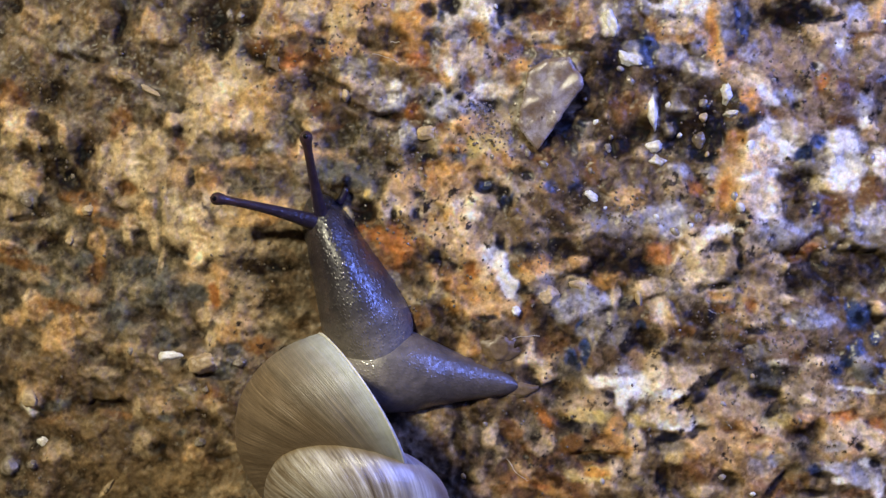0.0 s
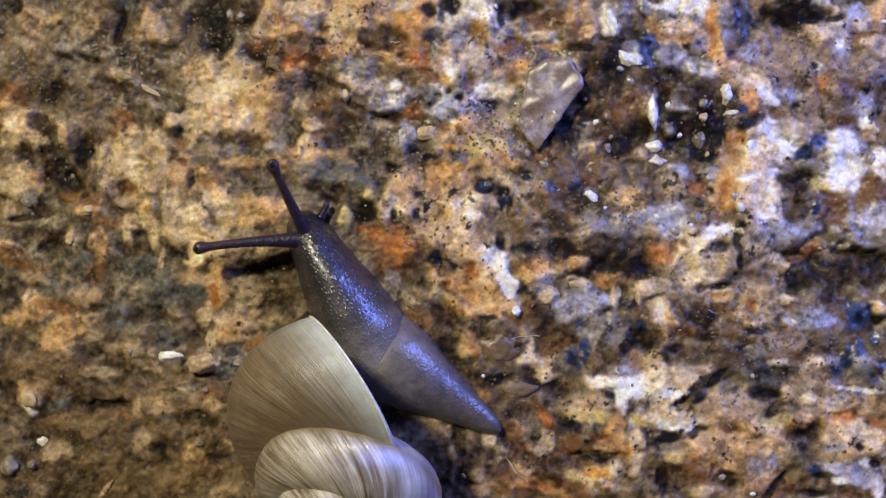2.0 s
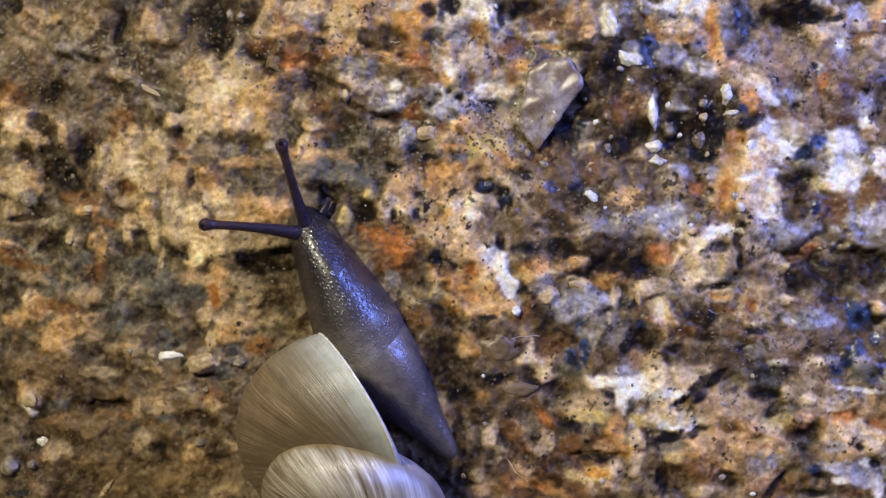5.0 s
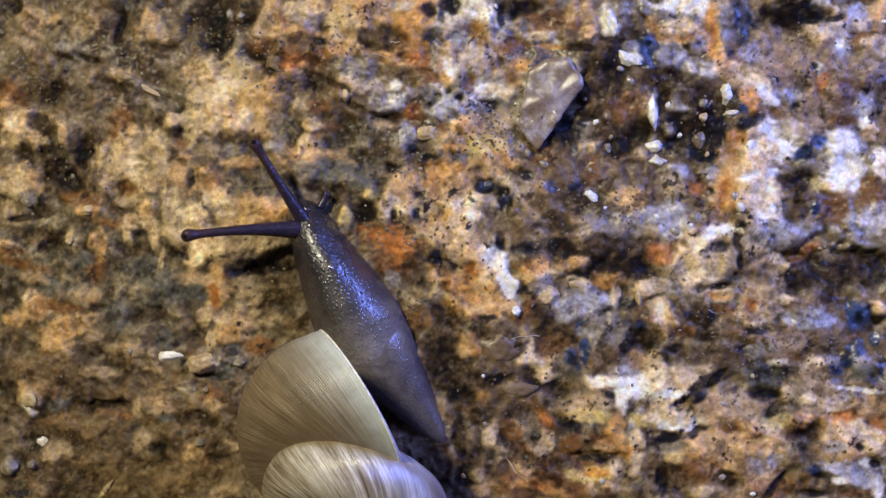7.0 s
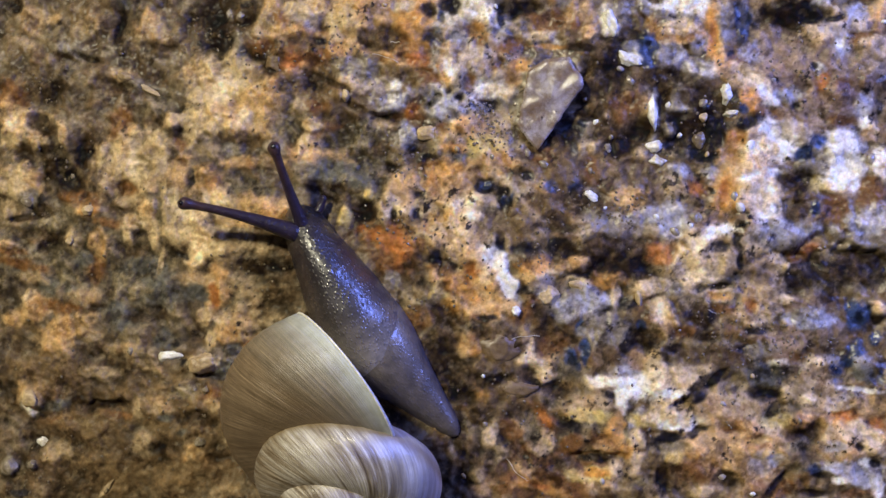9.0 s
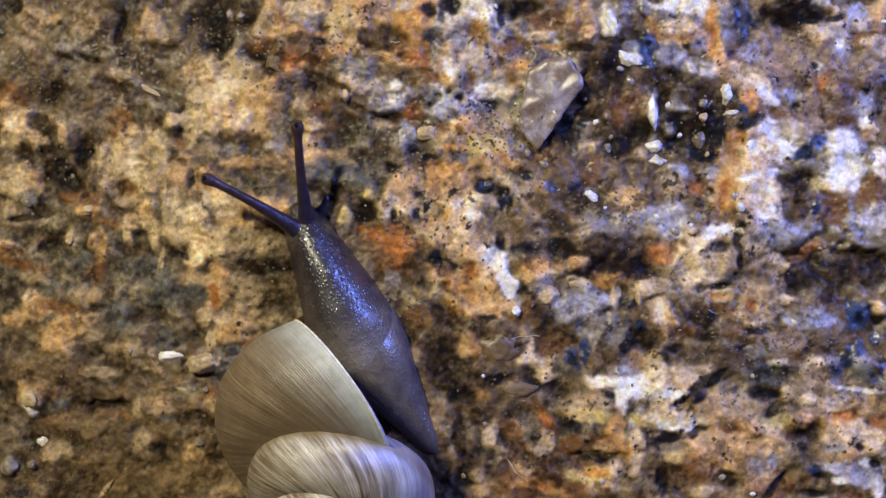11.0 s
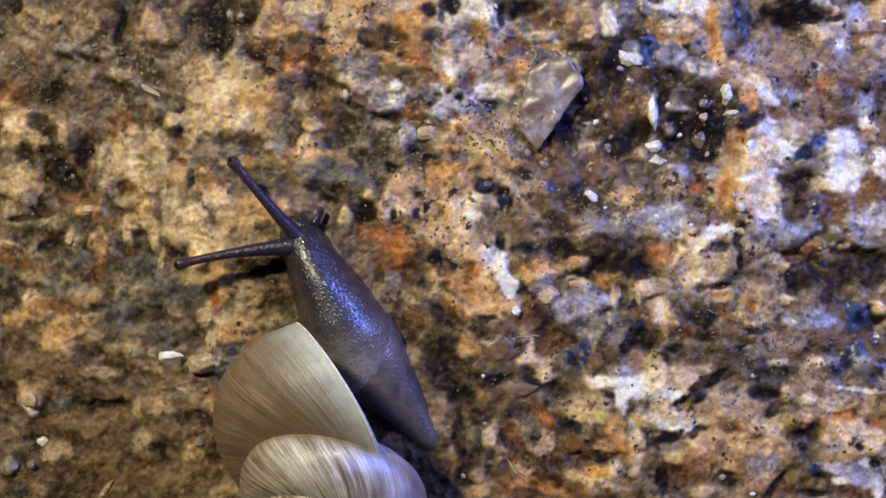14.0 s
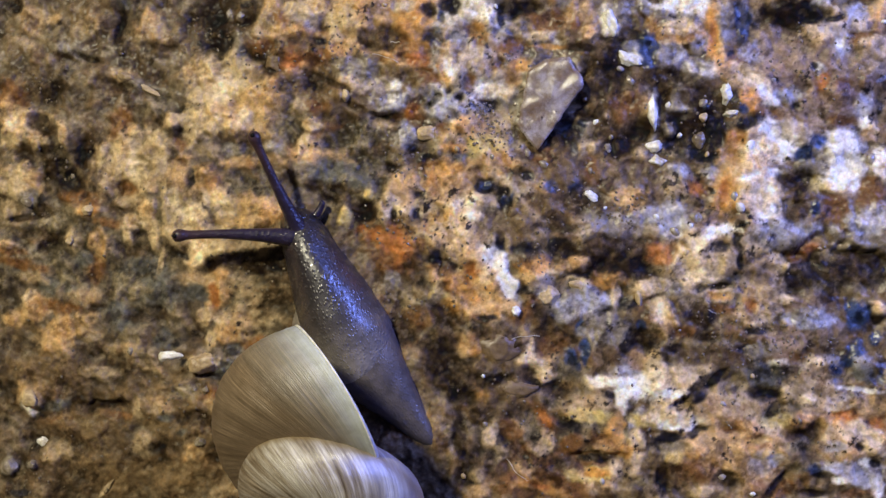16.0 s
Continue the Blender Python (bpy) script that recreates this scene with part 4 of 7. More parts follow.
# bottom left
patch("peach", -21.05, -5.04, 0.82, 0.55)
patch("tan", -18.93, -4.78, 0.40, 0.18, 15)
patch("mica", -23.44, -6.17, 0.46, 0.61)
patch("soil_and_shade", -21.46, -6.27, 1.10, 0.18, 12)
patch("quartz", -22.64, -5.82, 0.28, 0.15, 20)
patch("tan", -18.48, -6.66, 0.73, 0.27)
patch("tan", -16.73, -5.49, 1.03, 0.24)
patch("tan", -15.86, -6.27, 0.61, 0.18, -15)
patch("peach", -22.48, -7.63, 0.61, 0.55)
patch("cream", -22.29, -8.11, 0.46, 0.37)
patch("white", -22.32, -8.57, 0.28, 0.28)
patch("grey", -21.08, -8.46, 0.67, 0.18, 15)
patch("soil_and_shade", -21.84, -9.02, 0.61, 0.12, 20)
patch("soil_and_shade", -18.05, -8.35, 1.09, 0.12, 6)
patch("soil_and_shade", -18.83, -8.73, 0.30, 0.24)
patch("rust", -20.51, -9.31, 0.85, 0.27)
patch("rust", -17.36, -8.95, 0.67, 0.18)
patch("tan", -16.33, -8.51, 0.24, 0.45)
patch("tan", -15.18, -8.25, 0.60, 0.30)
patch("grey", -14.74, -8.97, 0.36, 0.15)
patch("grey", -16.61, -9.85, 0.48, 0.24)
patch("grey", -16.42, -10.57, 0.30, 0.24)
patch("quartz", -22.16, -11.66, 0.24, 0.24)
patch("quartz", -23.44, -11.81, 0.34, 0.37)
patch("tan", -17.98, -12.79, 0.15, 0.43, -35)
patch("tan", -16.17, -10.33, 0.48, 0.42)
patch("soil_and_shade", -15.24, -10.61, 0.36, 0.30)
patch("peach", -13.33, -11.12, 0.48, 0.39)
patch("peach", -13.63, -12.22, 0.54, 0.30)
patch("grey", -13.85, -9.81, 0.27, 0.15)
patch("rust", -12.22, -7.86, 0.54, 0.30)
patch("tan", -12.40, -8.28, 0.42, 0.24)
patch("soil_and_shade", -13.08, -9.07, 1.02, 0.36)
patch("mica", -22.80, -13.21, 0.55, 0.15)
patch("tan", -20.89, -10.96, 0.61, 0.31)
patch("olive", -13.69, -7.51, 0.60, 0.36)
patch("brown", -17.11, -12.10, 0.91, 0.49)
patch("grey", -14.93, -4.99, 0.45, 0.36)
patch("mica", -14.25, -4.98, 0.30, 0.18, 35)
patch("mica", -13.79, -6.00, 0.30, 0.09, -10)
patch("peach", -11.85, -4.66, 0.36, 0.33)
patch("cream", -12.37, -4.79, 0.21, 0.39)
patch("mica", -11.92, -6.83, 0.72, 0.15)
patch("peach", -11.40, -4.54, 0.36, 0.39)
patch("grey", -11.09, -5.38, 0.39, 0.24)
patch("rust", -9.79, -5.13, 0.66, 0.33)
patch("quartz", -10.94, -6.01, 0.36, 0.21)
patch("grey", -11.55, -6.41, 0.54, 0.33)
patch("tan", -11.30, -10.25, 0.36, 0.36)
patch("tan", -11.55, -12.90, 0.60, 0.36)
# bottom middle
patch("umber", -0.36, -5.13, 0.78, 0.60)
patch("umber", -0.27, -6.27, 0.90, 0.90)
patch("peach", 1.38, -5.07, 0.60, 0.45)
patch("orange", 1.89, -5.43, 0.42, 0.33)
patch("brown", 2.94, -5.25, 0.96, 0.72)
patch("cream", 4.44, -5.73, 0.36, 0.84, 10)
patch("cream", 4.80, -6.03, 0.78, 0.48)
patch("cream", 5.04, -6.81, 0.66, 0.27)
patch("peach", 5.40, -6.03, 0.39, 0.45)
patch("rust", 5.82, -5.07, 0.66, 0.48)
patch("slate", 7.62, -5.37, 0.24, 0.78)
patch("slate", 6.84, -5.97, 0.36, 0.60)
patch("brown", 8.76, -5.97, 0.75, 0.60)
patch("quartz", 8.64, -4.53, 0.96, 0.36)
patch("mica", 9.84, -5.07, 0.33, 0.66, -20)
patch("soil_and_shade", 10.74, -4.83, 0.66, 0.48)
patch("lilac", 8.94, -6.45, 0.42, 0.27)
patch("white", 8.88, -7.20, 1.02, 0.27, -10)
patch("white", 9.84, -7.41, 0.60, 0.36)
patch("lilac", 9.96, -6.27, 0.36, 0.33)
patch("peach", 10.44, -5.97, 0.45, 0.30)
patch("white", 10.62, -7.23, 0.51, 0.39)
patch("cream", 11.28, -6.33, 0.36, 0.66)
patch("white", 9.48, -7.95, 0.33, 0.42)
patch("lilac", 10.26, -8.97, 0.18, 0.54, -25)
patch("soil_and_shade", 1.14, -6.03, 1.08, 0.21, 32)
patch("mica", 1.38, -6.45, 0.42, 0.36)
patch("lilac", 2.94, -6.60, 0.72, 0.18)
patch("umber", 2.28, -6.93, 0.66, 0.33)
patch("brown", 3.96, -7.47, 0.90, 0.48)
patch("mica", 4.86, -7.23, 0.42, 0.21, -30)
patch("umber", 6.18, -7.53, 0.66, 0.30)
patch("olive", 6.48, -6.63, 0.78, 0.33)
patch("tan", 8.04, -8.13, 0.66, 0.36)
patch("tan", 7.08, -8.58, 0.84, 0.24)
patch("mica", 8.76, -7.77, 0.39, 0.15, -25)
patch("orange", 2.46, -7.95, 0.66, 0.27, -40)
patch("tan", 2.94, -8.43, 0.42, 0.21, -40)
patch("soil_and_shade", 2.58, -8.79, 0.66, 0.27)
patch("cream", 2.46, -9.93, 0.27, 0.72, -10)
patch("cream", 2.64, -10.83, 0.54, 0.39)
patch("rust", 5.34, -9.03, 0.36, 0.84, 40)
patch("peach", 3.63, -9.33, 0.48, 0.27)
patch("soil_and_shade", 3.18, -9.93, 0.24, 0.30)
patch("cream", 5.64, -10.23, 0.30, 0.42)
patch("tan", 5.22, -10.65, 0.42, 0.27)
patch("rust", 6.84, -10.53, 0.60, 0.48)
patch("rust", 8.34, -10.17, 0.66, 0.39)
patch("peach", 8.46, -10.53, 0.42, 0.24)
patch("mica", 6.78, -9.45, 0.60, 0.27)
patch("yellow", 7.68, -8.85, 0.84, 0.27)
patch("orange", 9.24, -9.63, 0.33, 0.66)
patch("soil_and_shade", 8.28, -11.13, 1.02, 0.18, 4)
patch("umber", 6.48, -11.43, 0.66, 0.45)
patch("peach", 4.38, -11.55, 0.60, 0.33)
patch("orange", 4.56, -12.45, 0.72, 0.24)
patch("orange", 5.64, -12.75, 0.84, 0.18, -20)
patch("rust", 6.54, -12.87, 0.66, 0.24)
patch("yellow", 7.98, -11.97, 0.96, 0.24, 6)
patch("orange", 7.98, -11.88, 0.54, 0.15)
patch("cream", 9.18, -11.85, 0.33, 0.42)
patch("soil_and_shade", 1.44, -12.03, 0.60, 0.60)
patch("umber", 2.94, -11.73, 0.66, 0.36)
patch("peach", 1.74, -12.87, 0.60, 0.30, 20)
patch("cream", 10.14, -11.25, 0.39, 0.60, -15)
patch("orange", 9.78, -10.65, 0.60, 0.33)
patch("cream", 10.38, -10.05, 0.36, 0.39)
patch("yellow", 11.04, -8.97, 0.84, 0.33)
patch("cream", 11.46, -8.67, 0.39, 0.27)
patch("brown", 11.04, -11.55, 0.66, 0.39, 30)
patch("mica", 11.46, -10.29, 0.39, 0.36)
patch("tan", 8.88, -12.75, 0.84, 0.30)
# bottom right
patch("brown", 13.26, -5.73, 0.72, 0.51)
patch("brown", 14.94, -5.85, 0.72, 0.54)
patch("umber", 13.98, -4.65, 0.66, 0.21)
patch("soil_and_shade", 12.36, -5.25, 0.48, 0.24)
patch("pink", 17.94, -5.43, 0.84, 0.36)
patch("rust", 19.08, -5.73, 0.66, 0.27)
patch("mica", 16.14, -5.25, 0.42, 0.21)
patch("quartz", 16.98, -5.43, 0.66, 0.30)
patch("white", 17.76, -6.12, 0.39, 0.18)
patch("pale", 19.44, -6.27, 0.36, 0.36)
patch("peach", 19.38, -7.23, 0.54, 0.66)
patch("cream", 19.56, -7.95, 0.48, 0.30)
patch("cream", 18.54, -7.53, 0.42, 0.30)
patch("white", 11.88, -7.23, 0.66, 0.36)
patch("cream", 12.66, -6.75, 0.84, 0.45)
patch("white", 12.18, -7.83, 0.60, 0.27)
patch("cream", 13.74, -6.57, 0.54, 0.24, 20)
patch("soil_and_shade", 14.46, -6.90, 0.72, 0.15, 38)
patch("mica", 13.56, -7.95, 0.48, 0.27, 38)
patch("grey", 16.98, -6.69, 0.84, 0.54)
patch("mica", 17.64, -6.57, 0.66, 0.15)
patch("soil_and_shade", 16.98, -7.65, 0.96, 0.33)
patch("mica", 17.04, -8.04, 0.36, 0.18)
patch("cream", 14.58, -7.95, 0.39, 0.27)
patch("yellow", 17.58, -9.03, 0.66, 0.39)
patch("soil_and_shade", 17.64, -8.55, 0.51, 0.24, 40)
patch("cream", 12.54, -9.12, 0.78, 0.42)
patch("white", 12.96, -9.30, 0.54, 0.27)
patch("cream", 12.18, -8.25, 0.54, 0.27)
patch("mica", 11.88, -10.05, 0.66, 0.27)
patch("mica", 13.38, -9.75, 0.60, 0.15, 25)
patch("cream", 17.58, -9.75, 0.39, 0.24)
patch("yellow", 16.74, -10.17, 0.42, 0.18)
patch("rust", 15.18, -9.48, 0.42, 0.21)
patch("soil_and_shade", 19.14, -9.75, 0.90, 0.60, 25)
patch("olive", 18.78, -10.53, 0.66, 0.36)
patch("peach", 19.08, -9.03, 0.45, 0.30)
patch("pink", 20.04, -8.43, 0.54, 0.27)
patch("pale", 21.18, -7.95, 0.84, 0.18, 8)
patch("white", 22.14, -7.50, 1.02, 0.09, -4)
patch("slate", 20.88, -6.63, 0.36, 0.60)
patch("slate", 21.96, -5.25, 0.39, 0.42)
patch("slate", 21.48, -5.97, 0.48, 0.30)
patch("quartz", 20.94, -5.97, 0.39, 0.30)
patch("lilac", 22.26, -6.03, 0.42, 0.30)
patch("grey", 22.44, -6.63, 0.51, 0.30)
patch("slate", 23.01, -4.77, 0.33, 0.39)
patch("slate", 23.31, -6.81, 0.15, 0.36)
patch("mica", 21.72, -5.43, 0.21, 0.15)
patch("rust", 20.34, -7.53, 0.36, 0.15)
patch("brown", 20.04, -5.13, 0.60, 0.48)
patch("cream", 21.18, -8.43, 0.54, 0.21)
patch("orange", 21.54, -8.97, 0.66, 0.24)
patch("rust", 21.84, -8.85, 0.30, 0.18)
patch("cream", 22.26, -9.63, 0.57, 0.48)
patch("rust", 23.04, -9.15, 0.51, 0.36)
patch("cream", 20.94, -9.93, 0.51, 0.39)
patch("cream", 22.71, -10.53, 0.42, 0.27)
patch("lilac", 20.94, -10.50, 0.54, 0.21)
patch("mica", 22.14, -10.50, 0.24, 0.18)
patch("lilac", 21.54, -11.73, 1.26, 0.36)
patch("slate", 19.74, -11.73, 0.42, 0.27)
patch("mica", 20.04, -12.03, 0.42, 0.15)
patch("white", 21.06, -12.27, 0.36, 0.18)
patch("lilac", 22.44, -12.33, 0.78, 0.33)
patch("white", 22.41, -11.37, 0.27, 0.18)
patch("rust", 21.66, -13.05, 0.54, 0.18)
patch("rust", 23.04, -12.81, 0.36, 0.24)
patch("mica", 23.01, -11.43, 0.36, 0.15)
patch("cream", 17.34, -11.07, 0.60, 0.27)
patch("peach", 16.98, -12.03, 0.96, 0.60)
patch("pale", 16.98, -11.55, 0.60, 0.33)
patch("lilac", 17.76, -11.25, 0.27, 0.27)
patch("olive", 19.08, -11.43, 0.60, 0.36)
patch("rust", 18.06, -12.75, 0.66, 0.27)
patch("soil_and_shade", 17.64, -12.63, 1.02, 0.09, 42)
patch("rust", 13.14, -11.73, 0.96, 0.51)
patch("yellow", 12.36, -11.13, 0.42, 0.27)
patch("olive", 12.18, -10.53, 0.66, 0.27)
patch("soil_and_shade", 11.76, -12.33, 0.33, 0.66)
patch("umber", 14.94, -12.33, 0.78, 0.33)
patch("cream", 13.74, -12.87, 0.39, 0.21)
patch("soil_and_shade", 19.68, -12.93, 0.66, 0.18)
patch("white", 23.16, -12.75, 0.24, 0.42)
# flecks
flecks(-11.24, 7.85, 1.80, 1.50, 26, 0.09)
flecks(-16.33, 4.73, 1.36, 1.21, 14, 0.11)
flecks(-13.39, 1.84, 1.21, 1.81, 18, 0.11)
flecks(-4.92, 12.03, 1.80, 1.20, 14, 0.12)
flecks(-6.72, 10.23, 1.80, 1.50, 12, 0.12)
flecks(-1.32, 1.53, 1.80, 1.50, 24, 0.14)
flecks(0.93, 2.13, 1.20, 1.80, 26, 0.10)
flecks(2.58, 5.58, 1.50, 1.08, 28, 0.10)
flecks(1.98, 9.63, 1.50, 2.10, 26, 0.12)
flecks(4.83, 8.13, 1.05, 2.10, 12, 0.15)
flecks(12.48, 12.33, 1.20, 0.90, 10, 0.09)
flecks(19.38, 8.73, 3.30, 1.50, 40, 0.09)
flecks(20.88, 11.43, 2.40, 1.20, 24, 0.12)
flecks(17.13, 5.28, 1.80, 0.90, 18, 0.12)
flecks(14.58, 1.68, 1.20, 0.72, 26, 0.10)
flecks(13.23, 3.03, 1.50, 1.20, 26, 0.12)
flecks(16.08, 0.63, 1.80, 1.50, 30, 0.14)
flecks(13.68, -1.17, 2.10, 1.20, 26, 0.12)
flecks(11.28, -6.57, 0.90, 1.80, 26, 0.10)
flecks(12.18, -8.37, 1.20, 1.08, 30, 0.12)
flecks(4.98, -5.97, 1.20, 1.20, 14, 0.12)
flecks(7.68, -8.97, 1.80, 1.20, 24, 0.12)
flecks(5.28, -10.47, 2.40, 1.80, 26, 0.12)
flecks(15.48, -10.17, 2.40, 2.10, 34, 0.09)
flecks(21.48, -9.57, 2.10, 1.80, 34, 0.10)
flecks(8.88, -11.97, 2.10, 0.90, 18, 0.10)
flecks(5.88, -2.07, 1.80, 1.20, 18, 0.12)
flecks(1.98, -1.77, 1.50, 1.80, 20, 0.12)
flecks(5.58, 2.43, 2.10, 1.50, 26, 0.12)
flecks(-2.52, 12.03, 1.80, 1.20, 10, 0.09)
flecks(-7.32, 4.83, 1.80, 1.20, 14, 0.10)
flecks(-10.33, -3.57, 1.80, 1.80, 20, 0.12)
flecks(18.48, -7.77, 1.80, 1.80, 22, 0.12)
flecks(22.68, 7.23, 1.20, 2.40, 22, 0.12)
flecks(16.38, 8.43, 1.20, 1.20, 12, 0.09)
flecks(-4.32, 5.43, 1.80, 1.50, 24, 0.12)
# several have a narrow dark patch along them that paints the shade underneath
# ledges
ledge(16.62, -0.15, 18.72, -0.30, 0.55, 1.20)
ledge(18.72, -0.27, 20.34, 1.17, 0.45, 1.00)
ledge(20.82, 0.39, 23.52, -0.33, 0.55, 1.40)
ledge(12.18, -8.31, 15.24, -6.81, 0.50, 1.00)
ledge(6.93, -10.95, 9.54, -10.89, 0.50, 0.70)
ledge(6.03, 6.78, 7.68, 9.69, 0.70, 1.30)
ledge(0.03, -7.47, 2.64, -5.85, 0.50, 1.00)
ledge(-3.87, 7.11, -1.38, 6.99, 0.35, 0.70)
ledge(4.02, -2.52, 2.94, 0.03, 0.40, 0.80)
ledge(-19.30, -8.25, -16.86, -8.22, 0.40, 0.70)
ledge(-22.32, -8.79, -20.89, -8.28, 0.40, 0.70)
ledge(-22.32, -6.28, -20.51, -6.01, 0.30, 0.60)
ledge(-20.76, 10.53, -18.74, 10.07, 0.30, 0.60)
ledge(-17.67, 8.90, -14.93, 8.13, 0.25, 0.60)
ledge(17.34, 6.93, 15.54, 6.15, 0.35, 0.80)
ledge(-9.42, 7.95, -7.92, 8.73, 0.30, 0.60)
ledge(11.58, -10.23, 13.83, -9.51, 0.35, 0.70)
ledge(-13.23, -6.84, -11.55, -6.71, 0.40, 0.60)
ledge(2.73, 11.49, 2.34, 12.99, 0.35, 0.80)
ledge(16.98, -13.23, 18.48, -11.91, 0.25, 0.60)
# the clearest minerals and hollows lie over the rest
patch("soil_and_shade", 3.78, 12.75, 1.08, 0.33)
patch("mica", 3.00, 12.21, 0.21, 0.36)
patch("umber", 9.06, 9.87, 1.02, 1.08)
# the crystal's painted shadow once more
patch("soil_and_shade", 8.16, 9.27, 0.33, 1.20, -12)
patch("soil_and_shade", 8.94, 11.13, 0.78, 0.21)
patch("soil_and_shade", 7.56, 10.71, 0.78, 0.18)
patch("rust", 8.82, 8.79, 0.60, 0.48)
patch("soil_and_shade", 13.38, 8.07, 1.02, 0.42)
patch("soil_and_shade", 12.63, 6.99, 0.78, 0.36)
patch("mica", 16.14, 6.75, 0.78, 0.27)
patch("soil_and_shade", 14.46, 6.03, 0.36, 0.60)
patch("soil_and_shade", 13.98, 4.98, 0.60, 0.27)
patch("soil_and_shade", 19.02, 12.39, 1.38, 0.54)
patch("soil_and_shade", 8.28, -0.87, 1.50, 0.51)
patch("umber", 10.08, -1.53, 1.20, 0.45)
patch("umber", 21.48, -1.35, 1.38, 0.42)
patch("mica", 6.00, 0.21, 0.66, 0.36)
patch("soil_and_shade", 1.14, -6.09, 1.02, 0.24, 32)
patch("mica", 6.54, 6.75, 0.24, 0.54, -20)
patch("soil_and_shade", 5.64, 6.03, 0.54, 0.48, 30)
patch("soil_and_shade", 6.93, -0.87, 0.60, 0.45)
patch("umber", 10.98, 9.33, 0.48, 0.66)
patch("mica", 0.48, 12.93, 0.36, 0.30)
patch("soil_and_shade", -10.33, 12.34, 0.48, 0.60)
patch("soil_and_shade", -11.85, 11.46, 0.54, 0.90)
patch("soil_and_shade", -20.89, 4.31, 0.79, 0.55)
patch("soil_and_shade", -20.25, 3.39, 0.79, 0.37)
patch("cream", 4.56, -5.43, 0.30, 0.51)
patch("cream", 4.86, -6.27, 0.66, 0.33)
patch("cream", 5.43, -6.81, 0.36, 0.21)
patch("white", 9.03, -7.11, 0.84, 0.21, -10)
patch("white", 9.96, -7.47, 0.54, 0.30)
patch("white", 10.74, -7.17, 0.39, 0.30)
patch("cream", 11.46, -6.81, 0.39, 0.48)
patch("cream", 12.66, -6.93, 0.66, 0.27)
patch("white", 12.18, -7.65, 0.48, 0.21)
patch("cream", 12.48, -9.09, 0.66, 0.30)
patch("white", 11.94, -9.33, 0.42, 0.21)
patch("white", 2.94, -0.75, 0.33, 0.72, 24)
patch("white", 3.42, -1.77, 0.30, 0.57, 10)
patch("white", 2.46, -0.15, 0.42, 0.18, -25)
patch("orange", 1.92, -1.77, 0.42, 0.54)
patch("rust", 1.62, -2.13, 0.42, 0.36)
patch("peach", 2.58, -2.82, 0.66, 0.36)
patch("lilac", 7.38, -2.97, 0.90, 0.30)
patch("cream", 5.58, -2.52, 0.33, 0.27)
patch("yellow", 7.02, -1.92, 0.42, 0.18)
patch("white", 17.76, 5.67, 0.78, 0.42, -20)
patch("cream", 16.83, 5.37, 0.66, 0.48)
patch("orange", 15.42, 5.49, 0.27, 0.51)
patch("white", 21.42, 5.19, 0.57, 0.54)
patch("white", 21.48, 4.23, 0.36, 0.42)
patch("white", 21.00, 3.57, 0.33, 0.36)
patch("cream", 16.83, 2.88, 0.66, 0.72)
patch("white", 17.16, 2.01, 0.39, 0.30)
patch("orange", 15.12, 3.03, 0.36, 0.78, -10)
patch("lilac", 18.00, 0.99, 0.78, 0.27)
patch("white", 14.40, 0.93, 0.57, 0.18, 10)
patch("pink", 14.58, 1.59, 0.60, 0.24)
patch("lilac", 12.12, 1.23, 0.36, 0.42)
patch("cream", 16.53, 8.88, 0.54, 0.33, -30)
patch("white", 16.98, 8.31, 0.18, 0.51, 35)
patch("white", 10.02, 10.11, 0.39, 0.24, -20)
patch("lilac", 12.06, 10.35, 0.39, 0.36)
patch("lilac", 13.68, 9.60, 0.45, 0.24)
patch("cream", 12.63, 11.73, 0.60, 0.27)
patch("white", 12.84, 12.93, 0.78, 0.18)
patch("orange", 14.34, 11.25, 0.18, 0.84)
patch("white", 1.74, 12.51, 0.66, 0.33)
patch("pale", 1.53, 10.08, 0.78, 0.54)
patch("white", 2.46, 8.43, 0.54, 0.24, 15)
patch("cream", 1.38, 6.27, 0.84, 0.36)
patch("cream", -11.55, 8.45, 1.02, 0.78, 20)
patch("peach", -10.33, 7.39, 0.78, 0.66, 20)
patch("cream", -16.33, 5.03, 0.91, 0.67, 20)
patch("cream", -17.11, 4.12, 0.79, 0.61)
patch("rust", -17.04, 3.24, 0.42, 0.24)
patch("cream", -13.54, 1.96, 0.60, 0.48)
patch("cream", -13.08, 0.69, 0.66, 0.36)
patch("peach", -12.40, 3.58, 0.45, 0.39)
patch("cream", -23.28, 3.77, 0.55, 0.43)
patch("cream", 22.23, -9.63, 0.42, 0.33)
patch("cream", 20.94, -8.43, 0.60, 0.18)
patch("lilac", 21.54, -11.73, 0.90, 0.24)
patch("white", 21.12, -12.27, 0.30, 0.15)
patch("lilac", 22.44, -12.33, 0.54, 0.24)
patch("slate", 22.08, -3.63, 0.48, 0.54)
patch("slate", 20.88, -6.63, 0.30, 0.48)
patch("slate", 21.90, -5.31, 0.33, 0.33)
patch("slate", 7.62, -5.31, 0.18, 0.60)
patch("orange", -1.32, 12.03, 0.60, 0.42)
patch("orange", -2.16, 0.03, 0.42, 0.45)
patch("rust", -2.82, 0.48, 0.66, 0.36)
patch("peach", -2.10, 2.85, 0.45, 0.45)
patch("soil_and_shade", 8.28, -0.27, 1.20, 0.54)
patch("soil_and_shade", 10.08, -0.87, 1.08, 0.54)
patch("umber", 10.98, -1.92, 0.90, 0.36)
patch("soil_and_shade", 6.48, -0.12, 0.66, 0.42)
patch("mica", 4.83, 0.03, 0.48, 0.27)
